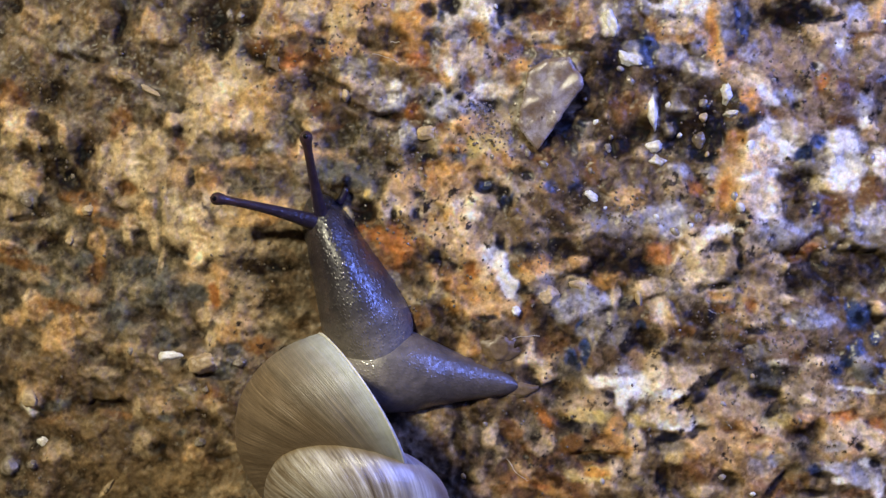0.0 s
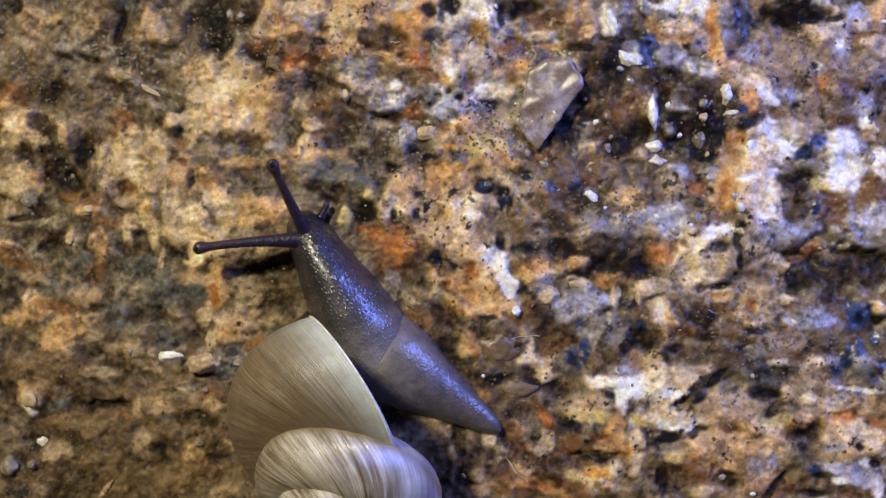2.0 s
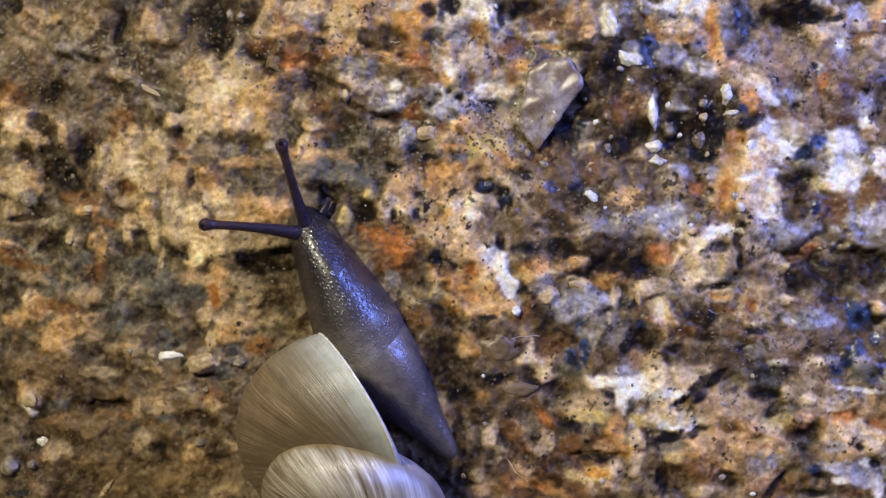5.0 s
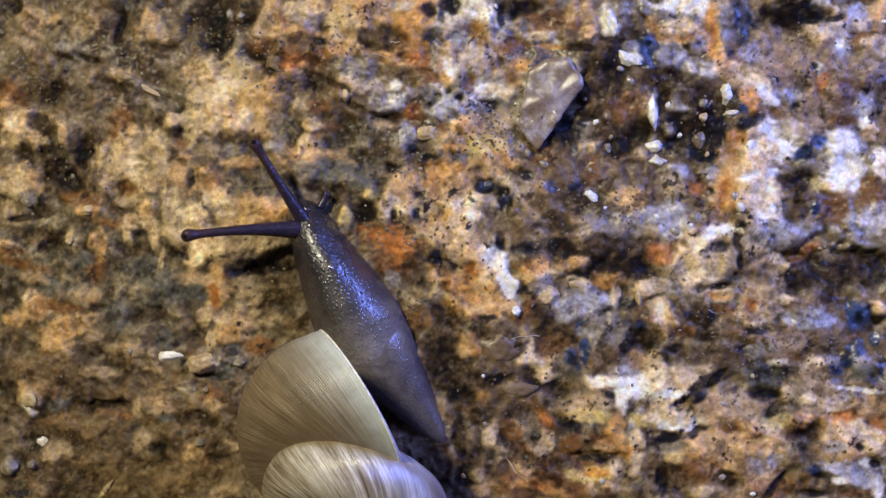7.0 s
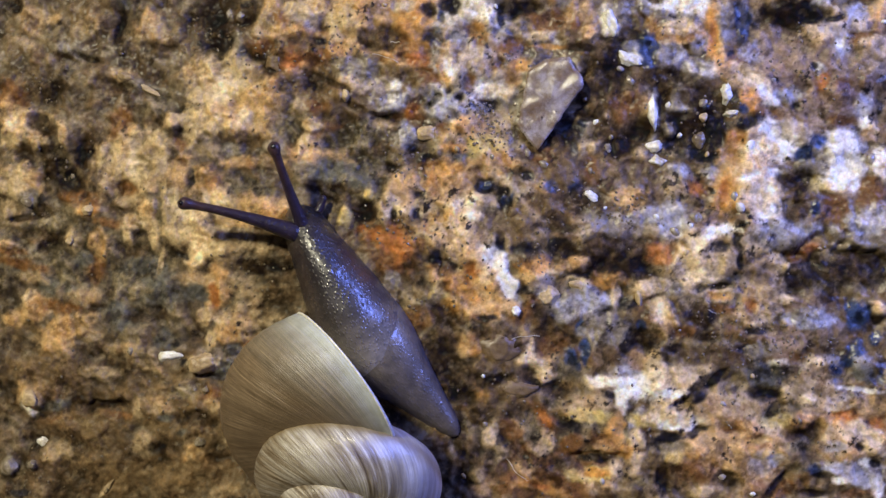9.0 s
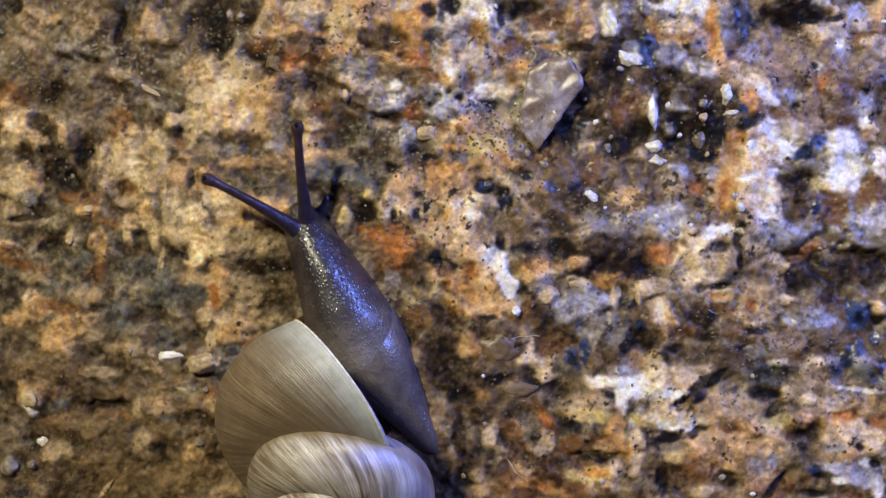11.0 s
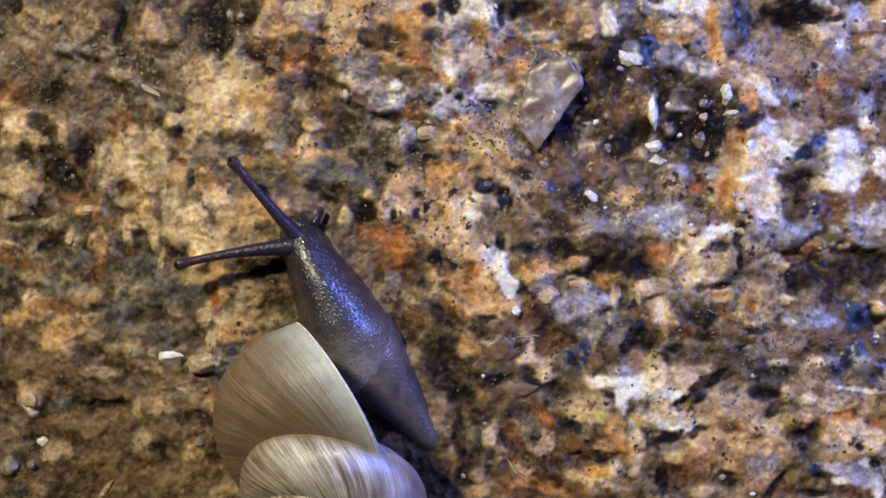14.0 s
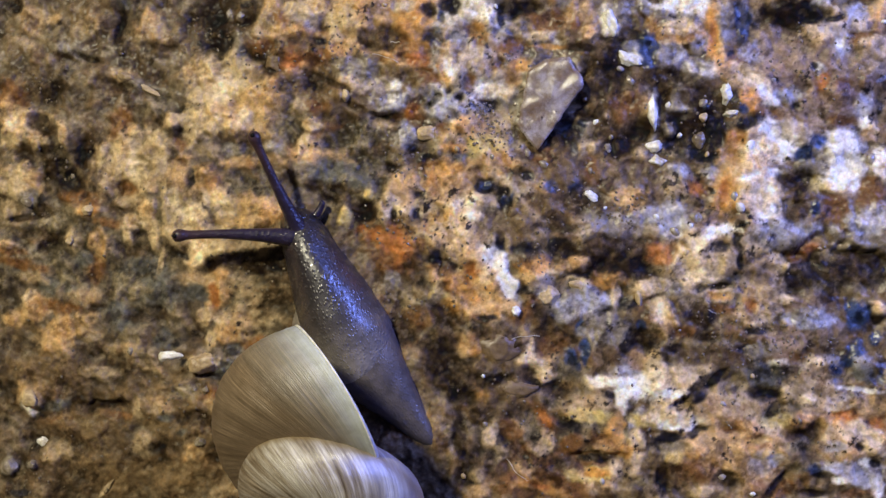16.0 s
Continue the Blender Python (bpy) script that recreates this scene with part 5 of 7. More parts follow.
patch("soil_and_shade", 3.18, 12.69, 0.66, 0.30)
patch("umber", 9.48, 8.43, 1.02, 0.78)
patch("soil_and_shade", 10.38, 6.03, 0.66, 0.36)
patch("umber", 6.48, 5.73, 0.54, 0.60)
patch("rust", 5.43, 4.89, 0.42, 0.36)
# darks round the tail, its shadow painted in with them
patch("soil_and_shade", -0.12, -3.57, 0.60, 0.78)
patch("soil_and_shade", -2.52, -4.47, 0.90, 0.60)
patch("soil_and_shade", 0.18, -5.97, 0.72, 0.90)
patch("soil_and_shade", 0.48, -7.47, 0.54, 0.66)
patch("umber", -1.32, -1.77, 0.54, 0.66)
patch("soil_and_shade", 2.88, -6.87, 0.90, 0.24)
patch("tan", 19.68, -7.47, 0.78, 0.60)
patch("cream", 16.38, -3.57, 0.72, 0.42)
patch("cream", 13.98, -1.17, 0.90, 0.42)
patch("tan", 16.68, -2.07, 0.78, 0.48)
patch("tan", 15.18, -8.37, 1.20, 0.60)
patch("cream", 19.68, -6.27, 0.48, 0.42)
patch("lilac", 19.68, -3.87, 0.78, 0.30)
patch("cream", 22.68, -9.87, 0.48, 0.54)
patch("slate", 10.98, 10.83, 0.48, 0.48)
patch("slate", 10.86, 9.81, 0.36, 0.27)
patch("slate", 15.90, 12.27, 0.27, 0.72)
patch("slate", 19.80, 2.13, 0.27, 0.39)
patch("slate", 19.23, 4.98, 0.39, 0.30)
patch("slate", 20.04, 5.67, 0.36, 0.24)
patch("slate", 6.84, 3.69, 0.24, 0.54)
patch("slate", 5.73, 3.39, 0.21, 0.18)
patch("mica", 3.36, 2.55, 0.33, 0.42)
patch("mica", 2.34, 3.21, 0.30, 0.18)
patch("mica", 3.03, 0.48, 0.15, 0.54, 10)
patch("white", 21.00, 5.37, 0.48, 0.42)
patch("white", 21.96, 4.68, 0.30, 0.36)
patch("white", 21.84, 3.69, 0.18, 0.48)
patch("rust", 13.44, 3.18, 0.42, 0.30)
patch("rust", 20.94, 2.13, 0.42, 0.42)
patch("orange", 14.94, 2.88, 0.30, 0.72, -10)
patch("rust", 7.83, 3.93, 0.36, 0.30)
patch("rust", 10.68, 1.77, 0.36, 0.21)
patch("rust", 19.98, 8.97, 0.24, 0.36)
patch("orange", 16.38, 7.83, 0.33, 0.24, -30)
patch("brown", 6.48, 1.23, 0.42, 0.36)
patch("brown", 5.52, 2.49, 0.48, 0.36)
patch("umber", 7.38, 2.07, 0.48, 0.21)
patch("umber", 19.08, 3.63, 0.66, 0.54)
patch("umber", 18.84, 2.07, 0.42, 0.30)
patch("lilac", 22.68, 1.41, 0.54, 0.30)
patch("cream", 17.04, 5.37, 0.54, 0.36)
patch("brown", 2.94, -5.25, 0.72, 0.54)
patch("brown", 13.26, -5.73, 0.54, 0.36)
patch("brown", 14.88, -5.85, 0.54, 0.39)
patch("brown", 8.76, -5.97, 0.48, 0.39)
patch("slate", 22.98, -4.83, 0.24, 0.30)
patch("slate", 21.48, -6.12, 0.30, 0.24)
patch("grey", 16.98, -6.69, 0.66, 0.39)
patch("soil_and_shade", 17.04, -7.71, 0.72, 0.24)
patch("mica", 13.56, -7.95, 0.36, 0.21, 38)
patch("soil_and_shade", 14.46, -6.93, 0.60, 0.12, 38)
patch("mica", 11.94, -10.11, 0.54, 0.18)
patch("orange", 4.56, -12.45, 0.54, 0.18)
patch("orange", 5.64, -12.75, 0.60, 0.15, -20)
patch("soil_and_shade", 8.28, -11.13, 0.84, 0.15)
patch("rust", 6.84, -10.47, 0.42, 0.30)
patch("cream", 10.14, -11.25, 0.27, 0.42, -15)
patch("pale", 2.70, -0.63, 0.42, 0.42)
patch("white", 3.42, -1.83, 0.30, 0.51, 10)
patch("orange", 2.04, -1.53, 0.39, 0.54)
patch("peach", 1.68, -0.72, 0.42, 0.36)
patch("soil_and_shade", 7.68, 7.23, 0.66, 0.42)
patch("soil_and_shade", 6.48, 6.48, 0.42, 0.48)
patch("umber", 9.33, 7.08, 0.60, 0.42)
patch("soil_and_shade", 9.18, 5.37, 0.60, 0.48)
patch("umber", 9.03, 9.33, 0.90, 1.02)
patch("soil_and_shade", 8.34, 10.08, 0.48, 0.78)
patch("brown", 4.68, 4.23, 0.78, 0.30)
patch("rust", 3.63, 10.68, 0.54, 0.36)
patch("rust", 6.03, 12.33, 0.54, 0.30)
patch("umber", 1.98, 3.63, 0.48, 0.27)
patch("brown", 2.58, 1.38, 0.90, 0.36)
patch("brown", 4.38, 1.08, 0.78, 0.30)
patch("brown", 7.98, 1.23, 0.72, 0.42)
patch("umber", 5.88, 1.68, 0.54, 0.30)
patch("soil_and_shade", -0.72, 12.63, 0.24, 0.30)
patch("umber", -3.72, 10.98, 0.66, 0.42)
patch("brown", -2.82, 9.33, 0.60, 0.30)
patch("umber", -6.72, 8.73, 0.72, 0.36)
patch("olive", -4.32, 6.03, 0.90, 0.48)
patch("umber", -5.52, 6.93, 0.78, 0.30)
patch("umber", -3.12, 5.37, 0.72, 0.36)
patch("olive", -5.82, 5.58, 0.78, 0.36)
patch("white", 21.06, 5.19, 0.51, 0.48)
patch("cream", 1.98, -0.42, 0.48, 0.42)
patch("white", 2.64, -0.27, 0.39, 0.24, -20)
patch("white", 3.36, -1.89, 0.33, 0.42, 10)
patch("butter", -13.54, 2.02, 0.48, 0.42)
patch("butter", -13.08, 0.51, 0.54, 0.27)
patch("butter", -12.01, 2.62, 0.48, 0.24)
patch("butter", -13.02, -0.33, 0.27, 0.27, -20)
patch("butter", -11.55, 8.75, 0.66, 0.48, 20)
patch("butter", -12.59, -5.99, 0.60, 0.30)
patch("butter", -10.48, 6.94, 0.42, 0.24, 20)
patch("butter", -23.12, 7.02, 0.43, 0.21)
patch("butter", -14.47, 2.81, 0.24, 0.36)
patch("butter", -16.48, 4.57, 0.42, 0.42)
patch("butter", 16.83, 2.88, 0.48, 0.54)
patch("butter", 13.53, -1.41, 0.54, 0.24)
patch("butter", 13.32, 0.33, 0.36, 0.36)
patch("butter", 16.83, 5.49, 0.48, 0.36)
patch("butter", 16.44, 8.97, 0.30, 0.21, -30)
patch("butter", 11.58, -3.27, 0.27, 0.30)
patch("butter", 12.63, -9.12, 0.42, 0.24)
patch("butter", 11.43, -6.72, 0.27, 0.30)
patch("butter", 4.83, -6.27, 0.42, 0.24)
patch("butter", 4.53, -5.37, 0.21, 0.36)
patch("butter", 11.13, -8.97, 0.42, 0.18)
patch("butter", 2.58, 8.43, 0.36, 0.18, 15)
patch("butter", 1.68, 6.03, 0.48, 0.24)
patch("butter", 1.23, 2.58, 0.36, 0.30)
patch("butter", 1.44, 1.59, 0.36, 0.24)
patch("butter", 22.23, -9.72, 0.30, 0.24)
patch("butter", 19.53, -7.95, 0.30, 0.18)
patch("butter", -2.67, 2.07, 0.36, 0.30)
patch("rust", -17.04, 3.18, 0.42, 0.24)
patch("brown", -21.84, -6.39, 1.84, 0.61)
patch("brown", -19.30, -9.71, 1.83, 0.55)
patch("umber", -22.16, 0.64, 0.92, 0.37)
patch("umber", -16.79, 0.03, 0.79, 0.36)
patch("brown", 9.03, 2.88, 1.08, 0.84)
patch("umber", 7.38, 3.33, 0.36, 0.54)
patch("brown", 11.04, 2.73, 0.54, 0.42)
patch("umber", 10.68, 0.27, 0.78, 0.27)
patch("brown", 6.48, 4.23, 0.54, 0.36)
patch("umber", 6.48, 9.33, 0.30, 0.24)
patch("umber", 10.38, 8.73, 0.54, 0.78)
patch("brown", 6.48, 11.43, 0.60, 0.24)
patch("lilac", 9.48, 3.57, 0.30, 0.30)
patch("slate", 6.84, 3.69, 0.21, 0.48)
patch("white", 7.86, 2.82, 0.33, 0.18, -30)
patch("slate", 9.96, 1.65, 0.36, 0.15)
patch("rust", 10.74, 1.83, 0.36, 0.18)
patch("peach", 10.14, 2.55, 0.36, 0.24)
patch("lilac", 12.12, 1.23, 0.39, 0.42)
patch("soil_and_shade", -5.46, 3.15, 0.72, 0.36)
patch("grey", -5.97, 3.99, 0.72, 0.33)
patch("soil_and_shade", -4.26, 1.95, 0.54, 0.33)
patch("soil_and_shade", -6.72, 3.39, 0.36, 0.27)
patch("grey", -4.32, 3.69, 0.66, 0.30)
patch("yellow", -5.16, 1.83, 0.27, 0.24)
patch("yellow", -3.87, 2.85, 0.18, 0.21)
patch("soil_and_shade", -2.82, 4.23, 0.48, 0.27)
patch("ember", -2.52, 0.33, 0.66, 0.45)
patch("ember", -2.04, -0.45, 0.45, 0.45)
patch("ember", -3.48, 0.78, 0.42, 0.27)
patch("ember", -12.16, -2.56, 0.21, 0.42, 15)
patch("ember", 1.98, -1.95, 0.39, 0.42)
patch("ember", 13.32, 3.27, 0.33, 0.24)
patch("ember", 20.13, 8.97, 0.21, 0.30)
patch("ember", 5.34, -9.03, 0.21, 0.48, 40)
patch("ember", 14.94, 3.03, 0.21, 0.54, -10)
patch("ember", -1.17, 10.08, 0.54, 0.27)
patch("ember", -4.32, 1.08, 0.24, 0.21)
patch("ember", -7.92, 9.87, 0.42, 0.30)
patch("ember", -1.68, 7.38, 0.24, 0.30)
patch("ember", 16.38, -3.03, 0.24, 0.18)
patch("ember", 21.48, -8.91, 0.42, 0.15)
patch("ember", 22.98, -9.21, 0.30, 0.21)
patch("ember", 5.13, -12.57, 0.48, 0.15, -15)
patch("ember", 19.62, 0.03, 0.33, 0.18, 25)
patch("ember", 14.34, 11.25, 0.12, 0.48)
patch("ember", 5.34, 4.83, 0.27, 0.24)
patch("mica", -1.47, 1.83, 0.15, 0.21)
patch("mica", -2.64, 1.83, 0.18, 0.24)
patch("mica", -0.42, -0.27, 0.27, 0.18)
patch("mica", 0.48, -0.87, 0.36, 0.21)
patch("soil_and_shade", -9.42, -1.11, 1.20, 0.24)
patch("pale", 2.22, -0.87, 0.36, 0.54)
patch("white", 2.58, -0.63, 0.36, 0.45, 20)
patch("white", 3.39, -2.01, 0.27, 0.39, 10)
patch("orange", 1.74, -1.41, 0.27, 0.42)
patch("peach", 1.68, 6.48, 1.08, 0.48)
patch("yellow", 2.34, 5.58, 0.66, 0.36, 20)
patch("tan", 3.18, 6.78, 0.54, 0.54)
patch("peach", 2.64, 4.47, 0.96, 0.42, 10)
patch("pale", 3.93, 3.33, 0.42, 0.54, 60)
patch("orange", 0.18, 4.23, 0.78, 0.42)
patch("peach", 0.48, 3.18, 0.90, 0.60, 20)
patch("butter", 0.93, 2.13, 0.72, 0.42, 30)
patch("orange", -0.27, 1.38, 0.60, 0.42)
patch("cream", 0.48, 0.93, 0.72, 0.36, -20)
patch("mica", 2.31, 3.30, 0.54, 0.36, -10)
patch("mica", 3.27, 2.67, 0.42, 0.66, 10)
patch("slate", 2.28, 3.39, 0.24, 0.18)
patch("slate", 3.36, 2.49, 0.21, 0.30)
patch("umber", 4.98, 4.98, 1.02, 0.36, -15)
patch("umber", 6.03, 4.23, 0.90, 0.48, -30)
patch("rust", 5.22, 4.71, 0.30, 0.21)
patch("slate", 6.78, 3.87, 0.30, 0.66, 10)
patch("slate", 5.67, 3.36, 0.36, 0.27)
patch("mica", 4.38, 3.87, 0.30, 0.24)
patch("brown", 8.94, 8.73, 0.90, 0.78, 60)
patch("rust", 9.78, 7.53, 0.66, 0.60)
patch("umber", 7.98, 7.83, 0.42, 1.02, 20)
patch("rust", 7.92, 4.23, 0.48, 0.60, 20)
patch("pink", 9.03, 3.93, 0.66, 0.36, -20)
patch("brown", 5.73, 2.43, 0.90, 0.36)
patch("pale", 7.38, 1.23, 0.78, 0.30)
patch("quartz", 8.88, 1.38, 1.08, 0.36, -8)
patch("lilac", 10.68, 1.68, 0.78, 0.30)
patch("umber", 8.88, 0.03, 1.50, 0.42, -5)
patch("ember", 11.43, -0.18, 0.42, 0.36)
patch("orange", 1.38, -1.92, 0.90, 0.48, -30)
patch("ember", 1.83, -1.17, 0.42, 0.42)
patch("peach", 2.34, -1.77, 0.54, 0.42, -40)
patch("white", 3.00, -1.11, 0.84, 0.39, -55)
patch("butter", 2.40, -0.69, 0.60, 0.39, -45)
patch("white", 2.64, -0.42, 0.48, 0.36, -40)
patch("white", 3.24, -1.35, 0.42, 0.30, -50)
patch("peach", 3.63, -3.12, 0.36, 0.27)
patch("white", 5.52, -2.49, 0.42, 0.27)
patch("lilac", 7.38, -2.82, 0.78, 0.60, 20)
patch("quartz", 6.78, -2.22, 0.48, 0.30)
flecks(0.48, 1.83, 1.50, 2.10, 40, 0.12)
flecks(1.98, 6.03, 1.80, 1.20, 20, 0.09)
# dark band and strip right of the tail paint shadows among the browns
patch("umber", 0.93, -6.72, 1.20, 0.42, 20)
patch("soil_and_shade", 0.93, -9.57, 0.36, 1.35, 5)
patch("brown", 2.58, -5.97, 0.84, 0.48)
patch("brown", 3.03, -8.37, 0.96, 0.66)
patch("umber", 1.98, -11.07, 0.90, 0.78)
patch("rust", 3.48, -9.57, 0.48, 0.36)
patch("tan", 1.86, -11.91, 0.36, 0.27)
patch("brown", -13.54, -11.97, 0.97, 0.60)
patch("umber", -11.85, -10.80, 0.72, 0.48)
patch("umber", -14.62, -10.84, 0.79, 0.48)
patch("umber", 9.12, 9.18, 1.20, 0.84)
patch("umber", 6.63, 2.73, 0.72, 0.42)
patch("mica", 7.08, 3.15, 0.36, 0.33)
patch("umber", 10.68, 6.48, 0.78, 0.48)
patch("brown", 6.48, 4.23, 0.78, 0.54, 20)
patch("umber", 8.34, 6.15, 1.20, 0.45, 10)
patch("brown", 10.08, 4.23, 0.66, 0.48)
patch("umber", 6.48, 1.17, 0.96, 0.27)
patch("umber", 7.86, 2.67, 0.78, 0.36, -20)
patch("umber", 8.28, 10.59, 0.42, 0.60)
patch("brown", 4.08, 1.53, 0.72, 0.36, -30)
patch("umber", 2.88, -5.07, 1.02, 0.42)
patch("umber", 0.18, -4.77, 0.48, 0.60)
patch("rust", -1.17, -3.57, 0.48, 0.42)
patch("umber", -1.47, -0.87, 0.60, 0.72)
patch("cream", 2.34, -1.23, 0.45, 0.30, -45)
patch("peach", 9.63, 2.88, 0.78, 0.30)
patch("orange", 8.73, -1.77, 0.66, 0.30)
patch("cream", 10.98, -2.07, 0.72, 0.36, 10)
patch("peach", 6.78, -0.87, 0.72, 0.30, 10)
patch("orange", 4.98, -0.87, 0.60, 0.30)
patch("umber", 0.48, -3.87, 0.66, 0.48)
patch("brown", 3.48, -5.07, 0.72, 0.42)
patch("umber", 4.38, -6.57, 0.60, 0.42)
Z += blurred(RELIEF, 3)
# dark biotite, clean grains and grime run through everything, at several sizes
isle = fbm(X / 0.75, Y / 0.75, 191, 5, 0.56)
COL *= 1 - np.clip(0.66 - 0.8 * COL.mean(-1, keepdims=True), 0.2, 0.66) * smooth(0.26, 0.72, isle)[..., None] * np.array((0.94, 0.98, 1.0))
lift = (smooth(0.30, 0.75, fbm(X / 0.5, Y / 0.5, 211, 5, 0.58)) * 0.14)[..., None]
COL = COL * (1 - lift) + np.array((0.50, 0.39, 0.24)) * lift
COL *= 1 - 0.35 * (smooth(0.55, 0.78, SPOT) * smooth(-0.1, 0.5, MOTTLE))[..., None]
stain = fbm(X / 1.6, Y / 1.6, 231, 6, 0.68)
COL *= 1 - 0.34 * smooth(0.12, 0.75, stain)[..., None] * np.array((0.82, 0.95, 1.0))
COL *= np.clip(1 + 0.20 * fbm(X / 0.26, Y / 0.26, 241, 4, 0.6), 0.4, 1.6)[..., None]
# wet minerals are deep in the darks and clear in the lights
level = COL.mean(-1, keepdims=True)
COL *= np.clip((level / 0.19) ** (0.14 + 0.22 * side), 0.35, 1.35)
# iron-stained grains stay warm beside the clear ones
hue = COL / np.maximum(COL.mean(-1, keepdims=True), 1e-4)
usual = np.median(hue.reshape(-1, 3), axis=0)
hue = usual * (hue / usual) ** (1.08 + 0.24 * smooth(0.9, 1.2, hue[..., :1] / usual[0]))
COL = COL.mean(-1, keepdims=True) * hue / hue.mean(-1, keepdims=True)
COL = np.clip(COL, 0.008, 0.85)
# gloss is cut towards the lower left, keeping the cool sheen at upper right
DAMP *= 0.25 + 0.75 * smooth(-4, 7, 0.5 * X + Y)
edge = np.maximum(np.abs(X) - 27, np.abs(Y) - 16.5)
COL += smooth(0, 12, edge)[..., None] * (np.array((0.27, 0.2, 0.125)) * (1 + 0.2 * WARP_A[..., None]) - COL)
Z *= np.clip(1 - edge / 60, 0.15, 1)


def sheet(name, x, y, z):
    ny, nx = x.shape
    me = bpy.data.meshes.new(name)
    n = np.arange(nx * ny).reshape(ny, nx)
    quads = np.stack([n[:-1, :-1], n[:-1, 1:], n[1:, 1:], n[1:, :-1]], -1).reshape(-1, 4)
    me.vertices.add(nx * ny)
    me.vertices.foreach_set("co", (np.stack([x, y, z], -1) * MM).astype(np.float32).ravel())
    me.loops.add(quads.size)
    me.loops.foreach_set("vertex_index", quads.astype(np.int32).ravel())
    me.polygons.add(len(quads))
    me.polygons.foreach_set("loop_start", (np.arange(len(quads)) * 4).astype(np.int32))
    me.polygons.foreach_set("use_smooth", np.ones(len(quads), bool))
    me.update(calc_edges=True)
    return me


me = sheet("ground", X, Y, Z)
tint = me.attributes.new("mineral", "FLOAT_COLOR", "POINT")
tint.data.foreach_set("color", np.concatenate([COL, np.ones((*COL.shape[:2], 1))], -1).astype(np.float32).ravel())
me.attributes.new("damp", "FLOAT", "POINT").data.foreach_set("value", DAMP.astype(np.float32).ravel())
me.materials.append(GRANITE)
ground = tagged(new("ground", me), "rough wet granite face with cream and orange feldspar", "rock", kind="structure")


def ground_height(x, y):
    i, j = min(np.searchsorted(ys, y), len(ys) - 1), min(np.searchsorted(xs, x), len(xs) - 1)
    return float(Z[i, j])


# ---- parts ----
def link_mesh(name, verts, faces, mat, parent=None, label="", flat=False):
    data = bpy.data.meshes.new(name)
    data.from_pydata([tuple(c * MM for c in v) for v in verts], [], faces)
    data.materials.append(mat)
    if not flat:
        data.polygons.foreach_set("use_smooth", [True] * len(data.polygons))
    data.update()
    ob = new(name, data)
    if parent:
        ob.parent = parent
    if label:
        tagged(ob, label)
    return ob


# ---- crystals and chips that stand proud of the face ----
def crystal_mesh(seed, fine=4):
    """A broken crystal of unit size: a ball cut by random cleavage planes, roughened."""
    rnd = random.Random(seed)
    bm = bmesh.new()
    bmesh.ops.create_icosphere(bm, subdivisions=fine, radius=1.0)
    planes = []
    for _ in range(17):
        n = Vector((rnd.uniform(-1, 1), rnd.uniform(-1, 1), rnd.uniform(-0.2, 1))).normalized()
        planes.append((n, rnd.uniform(0.60, 0.86)))
    planes.append((Vector((rnd.uniform(-0.25, 0.25), rnd.uniform(-0.25, 0.25), 1)).normalized(), 0.62))
    shift = Vector((rnd.uniform(0, 50), rnd.uniform(0, 50), rnd.uniform(0, 50)))
    for v in bm.verts:
        r = 1.0
        for n, d in planes:
            k = v.co.dot(n)
            if k > 1e-4:
                r = min(r, d / k)
        r *= 1 + 0.13 * noise.noise(v.co * 1.9 + shift) + 0.10 * noise.noise(v.co * 5 + shift) + 0.04 * noise.noise(v.co * 12 + shift)
        v.co *= r
    data = bpy.data.meshes.new("grain")
    bm.to_mesh(data)
    bm.free()
    data.polygons.foreach_set("use_smooth", [True] * len(data.polygons))
    return data


CRYSTAL_FORMS = {}


def grain(kind, x, y, rx, ry, turn, height):
    count = len(CRYSTAL_FORMS)
    data = crystal_mesh(200 + count)
    data.materials.append(CRYSTAL[kind])
    ob = new("mineral_grain", data)
    CRYSTAL_FORMS[ob.name] = kind
    z = ground_height(x, y)
    ob.matrix_world = pose(x * MM, y * MM, (z - 0.28 * height) * MM, 0, 0, turn) @ Matrix.Diagonal((rx * 1.4 * MM, ry * 1.4 * MM, height * 1.15 * MM, 1))
    ob.parent = ground


# ---- the snail ----
snail = tagged(new("snail"), "dark wet snail with a horn-brown shell on granite", "snail")


